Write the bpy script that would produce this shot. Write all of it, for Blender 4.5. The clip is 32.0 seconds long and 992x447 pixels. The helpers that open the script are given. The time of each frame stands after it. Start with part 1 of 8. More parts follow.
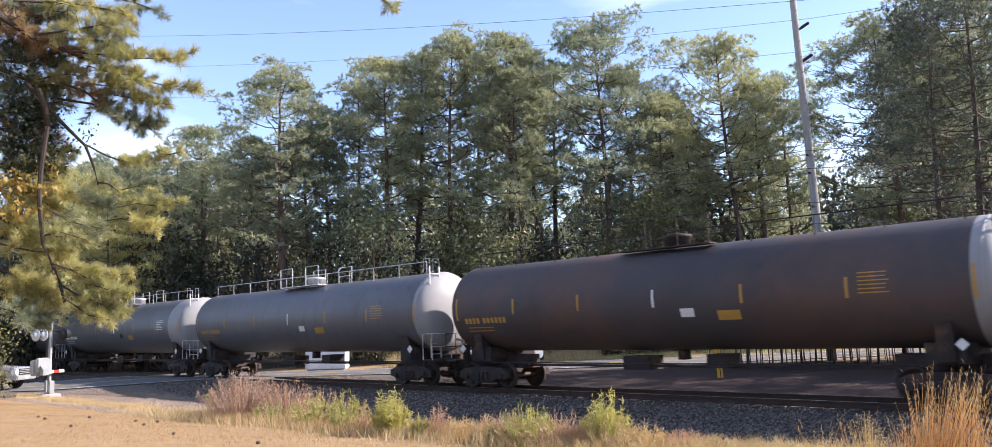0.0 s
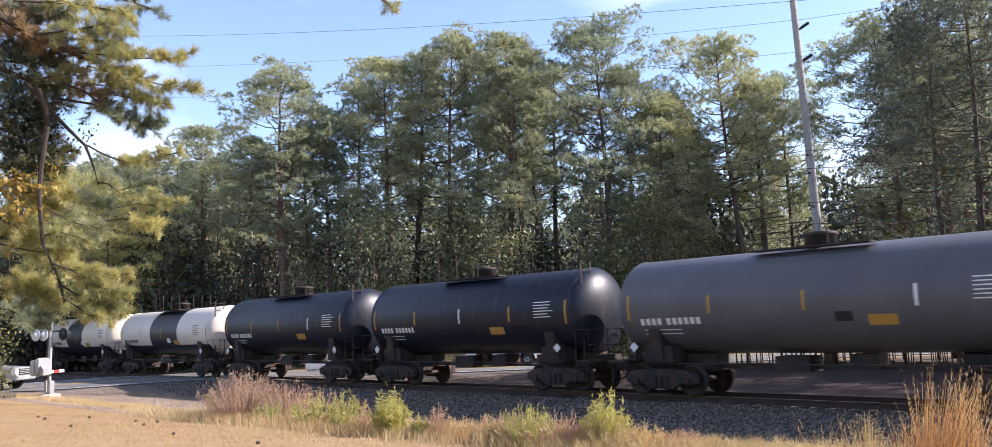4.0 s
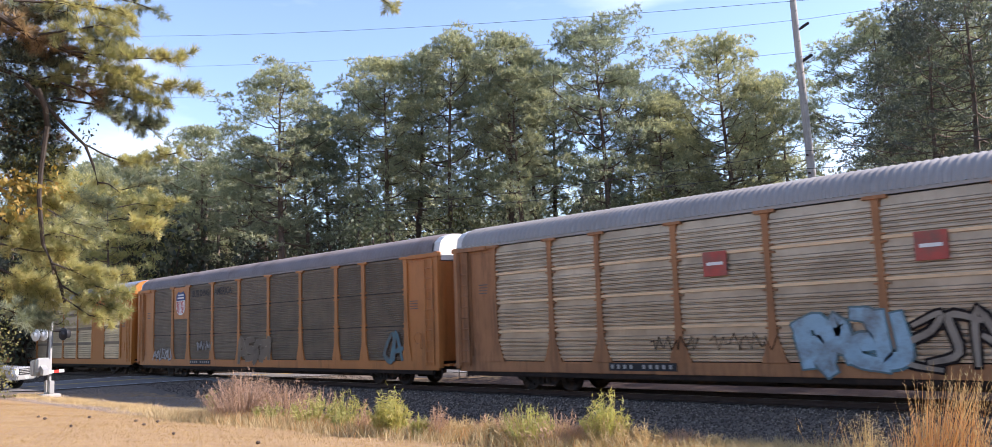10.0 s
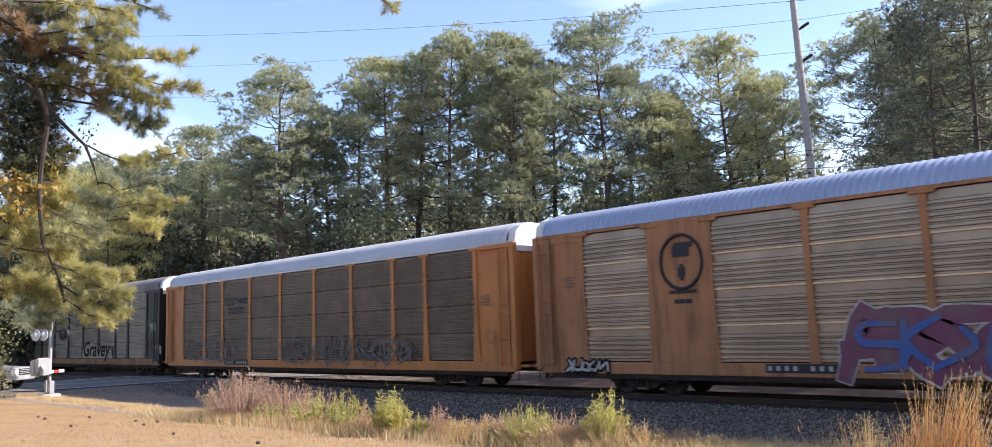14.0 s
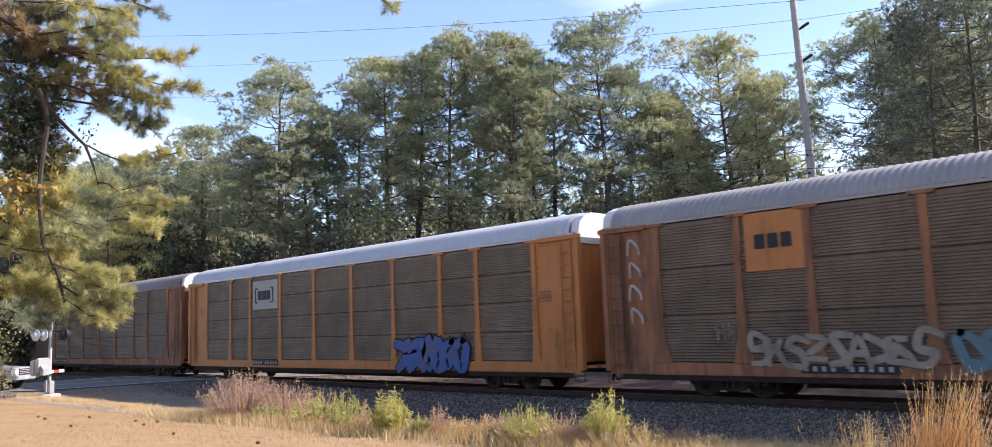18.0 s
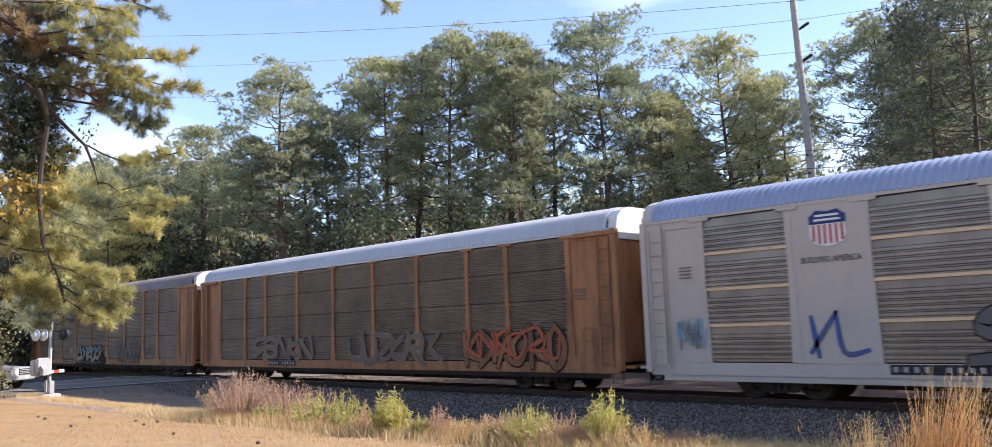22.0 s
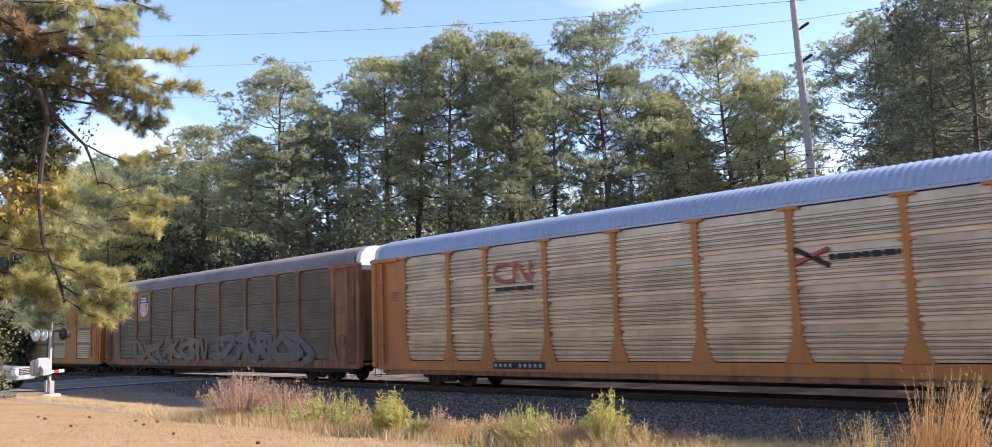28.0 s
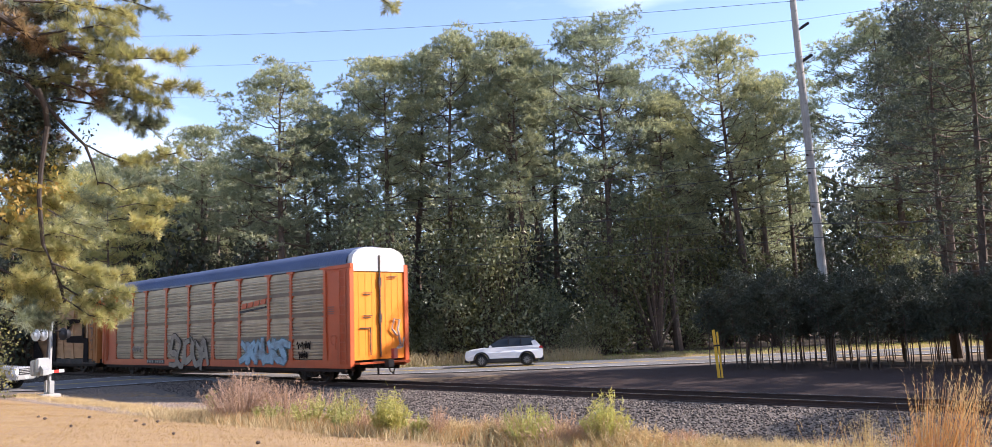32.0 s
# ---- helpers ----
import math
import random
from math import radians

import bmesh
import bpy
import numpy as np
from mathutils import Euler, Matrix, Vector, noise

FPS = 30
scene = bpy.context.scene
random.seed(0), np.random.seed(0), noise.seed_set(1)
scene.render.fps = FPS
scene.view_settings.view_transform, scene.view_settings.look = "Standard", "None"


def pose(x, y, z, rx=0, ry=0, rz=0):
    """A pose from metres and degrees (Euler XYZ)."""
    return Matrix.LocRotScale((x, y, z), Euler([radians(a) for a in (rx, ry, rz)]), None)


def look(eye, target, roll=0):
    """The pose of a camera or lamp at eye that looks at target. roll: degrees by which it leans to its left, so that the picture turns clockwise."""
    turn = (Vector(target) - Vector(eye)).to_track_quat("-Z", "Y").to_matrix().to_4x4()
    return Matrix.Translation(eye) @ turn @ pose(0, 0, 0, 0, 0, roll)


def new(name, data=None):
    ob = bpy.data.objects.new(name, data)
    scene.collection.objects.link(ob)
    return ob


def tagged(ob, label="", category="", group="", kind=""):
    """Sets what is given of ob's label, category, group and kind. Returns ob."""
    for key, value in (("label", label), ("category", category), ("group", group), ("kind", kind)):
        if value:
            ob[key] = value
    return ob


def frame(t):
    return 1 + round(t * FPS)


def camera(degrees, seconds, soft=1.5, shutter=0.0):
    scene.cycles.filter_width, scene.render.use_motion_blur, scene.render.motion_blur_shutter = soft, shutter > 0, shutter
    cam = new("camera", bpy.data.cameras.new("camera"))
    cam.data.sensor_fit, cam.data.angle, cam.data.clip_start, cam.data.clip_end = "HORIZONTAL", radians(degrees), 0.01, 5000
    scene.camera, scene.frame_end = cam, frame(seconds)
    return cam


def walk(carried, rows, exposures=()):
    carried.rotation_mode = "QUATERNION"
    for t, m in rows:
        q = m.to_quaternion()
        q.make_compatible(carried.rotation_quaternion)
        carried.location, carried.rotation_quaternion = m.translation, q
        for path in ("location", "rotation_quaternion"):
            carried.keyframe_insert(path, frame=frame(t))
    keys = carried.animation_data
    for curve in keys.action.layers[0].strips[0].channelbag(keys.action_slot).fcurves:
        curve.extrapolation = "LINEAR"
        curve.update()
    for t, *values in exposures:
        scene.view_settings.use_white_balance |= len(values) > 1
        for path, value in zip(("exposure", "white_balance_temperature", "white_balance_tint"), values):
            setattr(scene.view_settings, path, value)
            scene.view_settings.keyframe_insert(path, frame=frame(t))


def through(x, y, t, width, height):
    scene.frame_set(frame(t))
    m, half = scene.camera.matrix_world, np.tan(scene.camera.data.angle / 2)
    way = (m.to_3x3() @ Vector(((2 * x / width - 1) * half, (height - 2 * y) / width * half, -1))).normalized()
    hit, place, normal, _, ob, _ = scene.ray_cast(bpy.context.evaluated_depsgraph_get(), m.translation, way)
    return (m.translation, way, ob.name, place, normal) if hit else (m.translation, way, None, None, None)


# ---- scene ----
EYE = (0.0, -22.58, 2.25)
cam = camera(62.2, 32.0, soft=0.3, shutter=0.12)
VIEW = look(EYE, (-13.875, -8.389, 4.733), -2.0)
walk(cam, [(0.0, VIEW), (32.0, VIEW)], exposures=[(0.0, 1.36, 6200, 22), (32.0, 1.36, 6200, 22)])

# ---- light ----
SUN_AZ, SUN_EL = radians(45), radians(32)          # towards the sun, from +X to +Y
world = bpy.data.worlds.new("world")
scene.world = world
world.use_nodes = True
wn = world.node_tree
sky = wn.nodes.new("ShaderNodeTexSky")
sky.sky_type, sky.sun_disc = "NISHITA", False
sky.sun_elevation, sky.sun_rotation = SUN_EL, math.pi / 2 - SUN_AZ
sky.air_density, sky.dust_density, sky.ozone_density = 1.0, 0.4, 1.3
# thin high cloud: a pale veil in parts of the sky
geo_w = wn.nodes.new("ShaderNodeTexCoord")
cloud = wn.nodes.new("ShaderNodeTexNoise")
cloud.inputs["Scale"].default_value, cloud.inputs["Detail"].default_value = 2.2, 6
cmap = wn.nodes.new("ShaderNodeMapping")
cmap.inputs["Scale"].default_value = (1.0, 1.0, 3.0)
wn.links.new(geo_w.outputs["Generated"], cmap.inputs["Vector"])
wn.links.new(cmap.outputs["Vector"], cloud.inputs["Vector"])
cr = wn.nodes.new("ShaderNodeValToRGB")
cr.color_ramp.elements[0].position, cr.color_ramp.elements[1].position = 0.52, 0.8
cr.color_ramp.elements[1].color = (0.6, 0.6, 0.6, 1)
wn.links.new(cloud.outputs["Fac"], cr.inputs["Fac"])
cmix = wn.nodes.new("ShaderNodeMix")
cmix.data_type = "RGBA"
cmix.inputs["B"].default_value = (7.5, 7.8, 8.3, 1)
wn.links.new(cr.outputs["Color"], cmix.inputs["Factor"])
wn.links.new(sky.outputs["Color"], cmix.inputs["A"])
bg = wn.nodes["Background"]
wn.links.new(cmix.outputs["Result"], bg.inputs["Color"])
bg.inputs["Strength"].default_value = 0.12
sun = new("sun", bpy.data.lights.new("sun", "SUN"))
sun.data.energy, sun.data.angle, sun.data.color = 4.4, radians(0.53), (1.0, 0.93, 0.82)
sun.matrix_world = look((0, 0, 60), (-60 * math.cos(SUN_AZ) * math.cos(SUN_EL), -60 * math.sin(SUN_AZ) * math.cos(SUN_EL), 60 - 60 * math.sin(SUN_EL)))

# ---- materials ----
def ramp(nt, fac, stops):
    r = nt.nodes.new("ShaderNodeValToRGB")
    while len(r.color_ramp.elements) < len(stops):
        r.color_ramp.elements.new(0.5)
    for e, (p, c) in zip(r.color_ramp.elements, stops):
        e.position, e.color = p, (*c[:3], 1)
    nt.links.new(fac, r.inputs["Fac"])
    return r.outputs["Color"]


def noise_tex(nt, vec, scale, detail=4, rough=0.6):
    n = nt.nodes.new("ShaderNodeTexNoise")
    n.inputs["Scale"].default_value, n.inputs["Detail"].default_value, n.inputs["Roughness"].default_value = scale, detail, rough
    nt.links.new(vec, n.inputs["Vector"])
    return n.outputs["Fac"]


def mixc(nt, fac, a, b, mode="MIX"):
    m = nt.nodes.new("ShaderNodeMix")
    m.data_type, m.blend_type = "RGBA", mode
    for key, v in (("Factor", fac), ("A", a), ("B", b)):
        if isinstance(v, (int, float)):
            m.inputs[key].default_value = v
        elif isinstance(v, tuple):
            m.inputs[key].default_value = (*v[:3], 1)
        else:
            nt.links.new(v, m.inputs[key])
    return m.outputs["Result"]


def coords(nt, stretch=(1, 1, 1), kind="Object"):
    tc = nt.nodes.new("ShaderNodeTexCoord")
    mp = nt.nodes.new("ShaderNodeMapping")
    mp.inputs["Scale"].default_value = stretch
    nt.links.new(tc.outputs[kind], mp.inputs["Vector"])
    return mp.outputs["Vector"]


def surf(name, base, rough=0.6, metal=0.0, var=0.25, scale=1.5, fine=30, bump=0.15, dirt=None, dirt_amount=0.5, streak=0.0, rand=0.0, spec=0.3):
    """Paint, metal, wood or stone: base colour varied at two scales, dirt in patches or streaks that run down, fine relief."""
    m = bpy.data.materials.new(name)
    m.use_nodes = True
    nt = m.node_tree
    b = nt.nodes["Principled BSDF"]
    vec = coords(nt)
    big, small = noise_tex(nt, vec, scale), noise_tex(nt, vec, fine, 3)
    dark, light = tuple(c * (1 - var) for c in base), tuple(min(1, c * (1 + var)) for c in base)
    col = ramp(nt, big, [(0.3, dark), (0.7, light)])
    col = mixc(nt, 0.35, col, ramp(nt, small, [(0.3, dark), (0.7, light)]))
    if dirt:
        s = noise_tex(nt, coords(nt, (2.2, 2.2, 0.25)), 1.6, 6, 0.7) if streak else noise_tex(nt, vec, scale * 0.6, 6, 0.7)
        lo = 0.62 - 0.3 * dirt_amount
        col = mixc(nt, ramp(nt, s, [(lo, (0, 0, 0)), (lo + 0.22, (0.85,) * 3)]), col, dirt)
    if rand:
        oi = nt.nodes.new("ShaderNodeObjectInfo")
        col = mixc(nt, 1.0, col, ramp(nt, oi.outputs["Random"], [(0, (1 - rand,) * 3), (1, (1,) * 3)]), "MULTIPLY")
    nt.links.new(col, b.inputs["Base Color"])
    b.inputs["Metallic"].default_value = metal
    b.inputs["Specular IOR Level"].default_value = spec
    nt.links.new(ramp(nt, small, [(0.2, (max(0, rough - 0.12),) * 3), (0.8, (min(1, rough + 0.12),) * 3)]), b.inputs["Roughness"])
    if bump:
        bp = nt.nodes.new("ShaderNodeBump")
        bp.inputs["Strength"].default_value, bp.inputs["Distance"].default_value = bump, 0.02
        nt.links.new(small, bp.inputs["Height"])
        nt.links.new(bp.outputs["Normal"], b.inputs["Normal"])
    return m


def leaf(name, cols, through=0.35, rough=0.6, scale=0.25):
    """Foliage: diffuse and translucent, its colour wandering over the crown and from tree to tree."""
    m = bpy.data.materials.new(name)
    m.use_nodes = True
    nt = m.node_tree
    out = nt.nodes["Material Output"]
    b = nt.nodes["Principled BSDF"]
    ge = nt.nodes.new("ShaderNodeNewGeometry")
    oi = nt.nodes.new("ShaderNodeObjectInfo")
    n1 = noise_tex(nt, coords(nt), scale, 3)
    col = mixc(nt, ramp(nt, n1, [(0.35, (0,) * 3), (0.65, (1,) * 3)]), cols[0], cols[1])
    col = mixc(nt, ramp(nt, ge.outputs["Random Per Island"], [(0.45, (0,) * 3), (1.0, (0.8,) * 3)]), col, cols[2])
    col = mixc(nt, 1.0, col, ramp(nt, oi.outputs["Random"], [(0, (0.76, 0.8, 0.84)), (1, (1.08, 1.03, 0.95))]), "MULTIPLY")
    nt.links.new(col, b.inputs["Base Color"])
    b.inputs["Roughness"].default_value = rough
    tr = nt.nodes.new("ShaderNodeBsdfTranslucent")
    nt.links.new(mixc(nt, 1.0, col, (1.12, 1.12, 0.82), "MULTIPLY"), tr.inputs["Color"])
    mx = nt.nodes.new("ShaderNodeMixShader")
    mx.inputs["Fac"].default_value = through
    nt.links.new(b.outputs["BSDF"], mx.inputs[1])
    nt.links.new(tr.outputs["BSDF"], mx.inputs[2])
    nt.links.new(mx.outputs["Shader"], out.inputs["Surface"])
    return m


def sheet_metal(name, base, lines=0.35, rust=(0.16, 0.09, 0.05), rust_amount=0.3, metal=0.55, rough=0.4):
    """Slotted rack panels: rows of slots along the panel, streaks of rust that run down."""
    m = bpy.data.materials.new(name)
    m.use_nodes = True
    nt = m.node_tree
    b = nt.nodes["Principled BSDF"]
    vec = coords(nt)
    oi = nt.nodes.new("ShaderNodeObjectInfo")
    big = noise_tex(nt, vec, 0.9, 5)
    dark, light = tuple(c * 0.72 for c in base), tuple(min(1, c * 1.2) for c in base)
    col = ramp(nt, big, [(0.3, dark), (0.7, light)])
    st = noise_tex(nt, coords(nt, (3.0, 3.0, 0.2)), 1.5, 6, 0.7)
    lo = 0.66 - 0.3 * rust_amount
    col = mixc(nt, ramp(nt, st, [(lo, (0,) * 3), (lo + 0.25, (0.8,) * 3)]), col, rust)
    sx = nt.nodes.new("ShaderNodeSeparateXYZ")
    nt.links.new(vec, sx.inputs[0])
    slots = nt.nodes.new("ShaderNodeTexBrick")
    slots.inputs["Color1"].default_value = slots.inputs["Color2"].default_value = (0.25,) * 3 + (1,)
    slots.inputs["Mortar"].default_value = (1, 1, 1, 1)
    slots.inputs["Scale"].default_value = 1.0
    slots.inputs["Mortar Size"].default_value = 0.045
    slots.inputs["Brick Width"].default_value, slots.inputs["Row Height"].default_value = 0.31, 0.085
    cx = nt.nodes.new("ShaderNodeCombineXYZ")
    nt.links.new(sx.outputs["X"], cx.inputs["X"])
    nt.links.new(sx.outputs["Z"], cx.inputs["Y"])
    nt.links.new(cx.outputs[0], slots.inputs["Vector"])
    col = mixc(nt, lines, col, slots.outputs["Color"], "MULTIPLY")
    col = mixc(nt, 1.0, col, ramp(nt, oi.outputs["Random"], [(0, (0.86,) * 3), (1, (1.0,) * 3)]), "MULTIPLY")
    nt.links.new(col, b.inputs["Base Color"])
    b.inputs["Metallic"].default_value, b.inputs["Roughness"].default_value = metal, rough
    b.inputs["Specular IOR Level"].default_value = 0.4
    bp = nt.nodes.new("ShaderNodeBump")
    bp.inputs["Strength"].default_value, bp.inputs["Distance"].default_value = 0.2, 0.01
    nt.links.new(noise_tex(nt, vec, 22, 3), bp.inputs["Height"])
    nt.links.new(bp.outputs["Normal"], b.inputs["Normal"])
    return m


def plain(name, base, rough=0.5, metal=0.0, var=0.12):
    return surf(name, base, rough, metal, var, 2.0, 40, 0.05)


RUST = (0.13, 0.07, 0.04)
M = dict(
    steel=surf("dark_steel", (0.035, 0.03, 0.028), 0.7, 0.2, 0.4, 3, 40, 0.3, RUST, 0.4),
    wheel=surf("wheel_steel", (0.04, 0.033, 0.03), 0.6, 0.4, 0.3, 4, 50, 0.2, RUST, 0.5),
    tread=plain("polished_steel", (0.45, 0.44, 0.43), 0.25, 0.9),
    rail=surf("rusty_rail", (0.07, 0.045, 0.035), 0.75, 0.3, 0.3, 3, 40, 0.3),
    tie=surf("creosoted_wood", (0.07, 0.055, 0.045), 0.85, 0, 0.35, 4, 30, 0.5, rand=0.3),
    stone=surf("ballast_stone", (0.30, 0.28, 0.26), 0.85, 0, 0.4, 9, 60, 0.4),
    asphalt=surf("worn_asphalt", (0.13, 0.125, 0.12), 0.9, 0, 0.2, 0.5, 45, 0.4, (0.2, 0.19, 0.18), 0.5),
    yellow_line=plain("yellow_road_paint", (0.6, 0.4, 0.05), 0.7),
    white=plain("white_paint", (0.75, 0.75, 0.73), 0.5),
    letter=plain("pale_lettering", (0.7, 0.69, 0.65), 0.6),
    black=plain("black_lettering", (0.02, 0.02, 0.022), 0.6),
    yellow=plain("reflective_yellow", (0.75, 0.42, 0.04), 0.5),
    orange=plain("orange_sign", (0.8, 0.3, 0.04), 0.5),
    red=plain("red_paint", (0.45, 0.04, 0.03), 0.5),
    blue=plain("dark_blue_paint", (0.02, 0.035, 0.13), 0.5),
    galv=surf("galvanised_steel", (0.5, 0.5, 0.5), 0.4, 0.5, 0.15, 4, 60, 0.1),
    alu=plain("aluminium_paint", (0.4, 0.4, 0.385), 0.4, 0.4),
    concrete=surf("concrete", (0.4, 0.38, 0.35), 0.85, 0, 0.2, 2, 40, 0.3),
    pole=surf("weathered_pole", (0.33, 0.31, 0.285), 0.85, 0, 0.25, 1.2, 40, 0.4, (0.2, 0.17, 0.14), 0.4, 1.0),
    old_pole=surf("old_wood_pole", (0.17, 0.14, 0.11), 0.9, 0, 0.3, 1.2, 40, 0.4),
    wire=plain("wire", (0.06, 0.06, 0.06), 0.5),
    limb_bark=surf("dark_branch_bark", (0.045, 0.035, 0.028), 0.95, 0, 0.4, 3, 30, 0.6),
    bark=surf("pine_bark", (0.10, 0.072, 0.055), 0.95, 0, 0.45, 2.5, 18, 0.8, (0.16, 0.11, 0.08), 0.4),
    needle=leaf("pine_needles", ((0.19, 0.22, 0.17), (0.31, 0.335, 0.225), (0.56, 0.56, 0.36)), 0.5, 0.5),
    # darker copy of the pine needles: shade is put into the colour
    needle_shade=leaf("shaded_pine_needles", ((0.06, 0.078, 0.065), (0.09, 0.108, 0.082), (0.17, 0.18, 0.125)), 0.3, 0.6),
    # darkest needle copy: deep shade is painted into the base colour
    needle_deep_shade=leaf("deep_shade_needles", ((0.045, 0.058, 0.038), (0.07, 0.08, 0.05), (0.12, 0.12, 0.075)), 0.15),
    lawn=leaf("mown_dry_grass", ((0.38, 0.25, 0.10), (0.50, 0.355, 0.16), (0.29, 0.17, 0.07)), 0.3, 0.7, 0.8),
    # lit copy of the pine needles: sun glow is put into the colour
    needle_sunlit=leaf("sunlit_pine_needles", ((0.33, 0.35, 0.16), (0.50, 0.48, 0.21), (0.68, 0.58, 0.32)), 0.48, 0.5, 0.5),
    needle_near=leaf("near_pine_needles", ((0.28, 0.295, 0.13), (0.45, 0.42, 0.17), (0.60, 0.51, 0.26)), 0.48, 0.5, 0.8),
    needle_brown=leaf("browning_pine_needles", ((0.26, 0.17, 0.10), (0.33, 0.24, 0.13), (0.42, 0.33, 0.19)), 0.3, 0.6, 0.8),
    # paler copy of the broad leaves, for sunlit patches painted by colour
    lit_leaf=leaf("sunlit_tint_leaves", ((0.17, 0.19, 0.10), (0.26, 0.27, 0.145), (0.40, 0.38, 0.24)), 0.4, 0.5, 0.5),
    foliage=leaf("broad_leaves", ((0.11, 0.125, 0.055), (0.18, 0.18, 0.075), (0.34, 0.30, 0.14)), 0.42, 0.5, 0.5),
    autumn=leaf("yellow_leaves", ((0.42, 0.30, 0.07), (0.5, 0.36, 0.08), (0.38, 0.22, 0.06)), 0.4, 0.6, 0.5),
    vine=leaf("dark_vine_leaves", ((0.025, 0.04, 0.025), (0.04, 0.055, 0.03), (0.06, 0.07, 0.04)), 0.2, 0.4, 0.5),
    straw=leaf("dry_grass", ((0.48, 0.36, 0.19), (0.62, 0.49, 0.28), (0.42, 0.28, 0.14)), 0.35, 0.7, 0.8),
    rust_grass=leaf("russet_grass", ((0.48, 0.24, 0.095), (0.58, 0.35, 0.16), (0.38, 0.18, 0.07)), 0.35, 0.7, 0.8),
    weed=leaf("green_weed", ((0.31, 0.33, 0.10), (0.43, 0.41, 0.14), (0.52, 0.43, 0.2)), 0.45, 0.6, 0.8),
    mauve=leaf("mauve_seed_heads", ((0.44, 0.28, 0.20), (0.53, 0.36, 0.26), (0.36, 0.23, 0.16)), 0.35, 0.8, 0.8),
    rubber=plain("rubber", (0.02, 0.02, 0.02), 0.8),
    glass=plain("dark_glass", (0.02, 0.025, 0.03), 0.06),
    car_white=plain("white_car_paint", (0.78, 0.78, 0.78), 0.2, 0.0, 0.02),
    car_silver=plain("silver_car_paint", (0.45, 0.46, 0.48), 0.25, 0.5, 0.03),
    plastic=plain("black_plastic", (0.025, 0.025, 0.027), 0.5),
    lamp_glass=plain("signal_lens", (0.75, 0.75, 0.72), 0.15),
)


# ---- mesh helpers ----
def part(name, bm, material, parent=None, label="", m=None):
    """Links a bmesh or a mesh as one object under a thing or a part. Meshes may be shared: the material sits on the object."""
    if isinstance(bm, bmesh.types.BMesh):
        me = bpy.data.meshes.new(name)
        bm.to_mesh(me)
        bm.free()
    else:
        me = bm
    if not me.materials:
        me.materials.append(material)
    ob = new(name, me)
    if me.materials[0] is not material:
        ob.material_slots[0].link = "OBJECT"
        ob.material_slots[0].material = material
    if parent is not None:
        ob.parent = parent
    if m is not None:
        ob.matrix_basis = m
    if label:
        ob["label"] = label
    return ob


def thing(name, label, category, m=None, group="", kind=""):
    ob = new(name)
    ob.empty_display_size = 0.2
    if m is not None:
        ob.matrix_basis = m
    return tagged(ob, label, category, group, kind)


def box(bm, x0, x1, y0, y1, z0, z1):
    v = [bm.verts.new((x, y, z)) for x in (x0, x1) for y in (y0, y1) for z in (z0, z1)]
    for f in ((0, 1, 3, 2), (4, 6, 7, 5), (0, 4, 5, 1), (2, 3, 7, 6), (0, 2, 6, 4), (1, 5, 7, 3)):
        bm.faces.new([v[i] for i in f])
    return v


def boxes(*items, bevel=0.0):
    bm = bmesh.new()
    for it in items:
        box(bm, *it)
    if bevel:
        bmesh.ops.bevel(bm, geom=bm.edges[:], offset=bevel, segments=2, affect="EDGES")
    return bm


def tube(bm, points, radii, n=6, cap=True):
    """A tapered round bar through points."""
    pts = [Vector(p) for p in points]
    if isinstance(radii, (int, float)):
        radii = [radii] * len(pts)
    rings = []
    for i, p in enumerate(pts):
        d = (pts[min(i + 1, len(pts) - 1)] - pts[max(i - 1, 0)]).normalized()
        a = d.orthogonal().normalized() if abs(d.z) > 0.9 else Vector((0, 0, 1)).cross(d).normalized()
        if abs(d.z) > 0.9:
            a = (Vector((1, 0, 0)) - d * d.x).normalized()
        b = d.cross(a)
        rings.append([bm.verts.new(p + (a * math.cos(k * math.tau / n) + b * math.sin(k * math.tau / n)) * radii[i]) for k in range(n)])
    for r0, r1 in zip(rings, rings[1:]):
        for k in range(n):
            bm.faces.new((r0[k], r0[(k + 1) % n], r1[(k + 1) % n], r1[k]))
    if cap:
        bm.faces.new(rings[0][::-1])
        bm.faces.new(rings[-1])
    return bm


def rod(points, r, n=6):
    return tube(bmesh.new(), points, r, n)


def prism(outline, y0, y1):
    """An outline in x, z drawn out along y."""
    bm = bmesh.new()
    a = [bm.verts.new((x, y0, z)) for x, z in outline]
    b = [bm.verts.new((x, y1, z)) for x, z in outline]
    n = len(a)
    bm.faces.new(a)
    bm.faces.new(b[::-1])
    for i in range(n):
        bm.faces.new((a[i], b[i], b[(i + 1) % n], a[(i + 1) % n]))
    bmesh.ops.recalc_face_normals(bm, faces=bm.faces[:])
    return bm


def extrude_x(outline, x0, x1, closed=True):
    """An outline in y, z drawn out along x."""
    bm = bmesh.new()
    a = [bm.verts.new((x0, y, z)) for y, z in outline]
    b = [bm.verts.new((x1, y, z)) for y, z in outline]
    n = len(a)
    for i in range(n if closed else n - 1):
        bm.faces.new((a[i], b[i], b[(i + 1) % n], a[(i + 1) % n]))
    if closed:
        bm.faces.new(a[::-1])
        bm.faces.new(b)
    bmesh.ops.recalc_face_normals(bm, faces=bm.faces[:])
    return bm


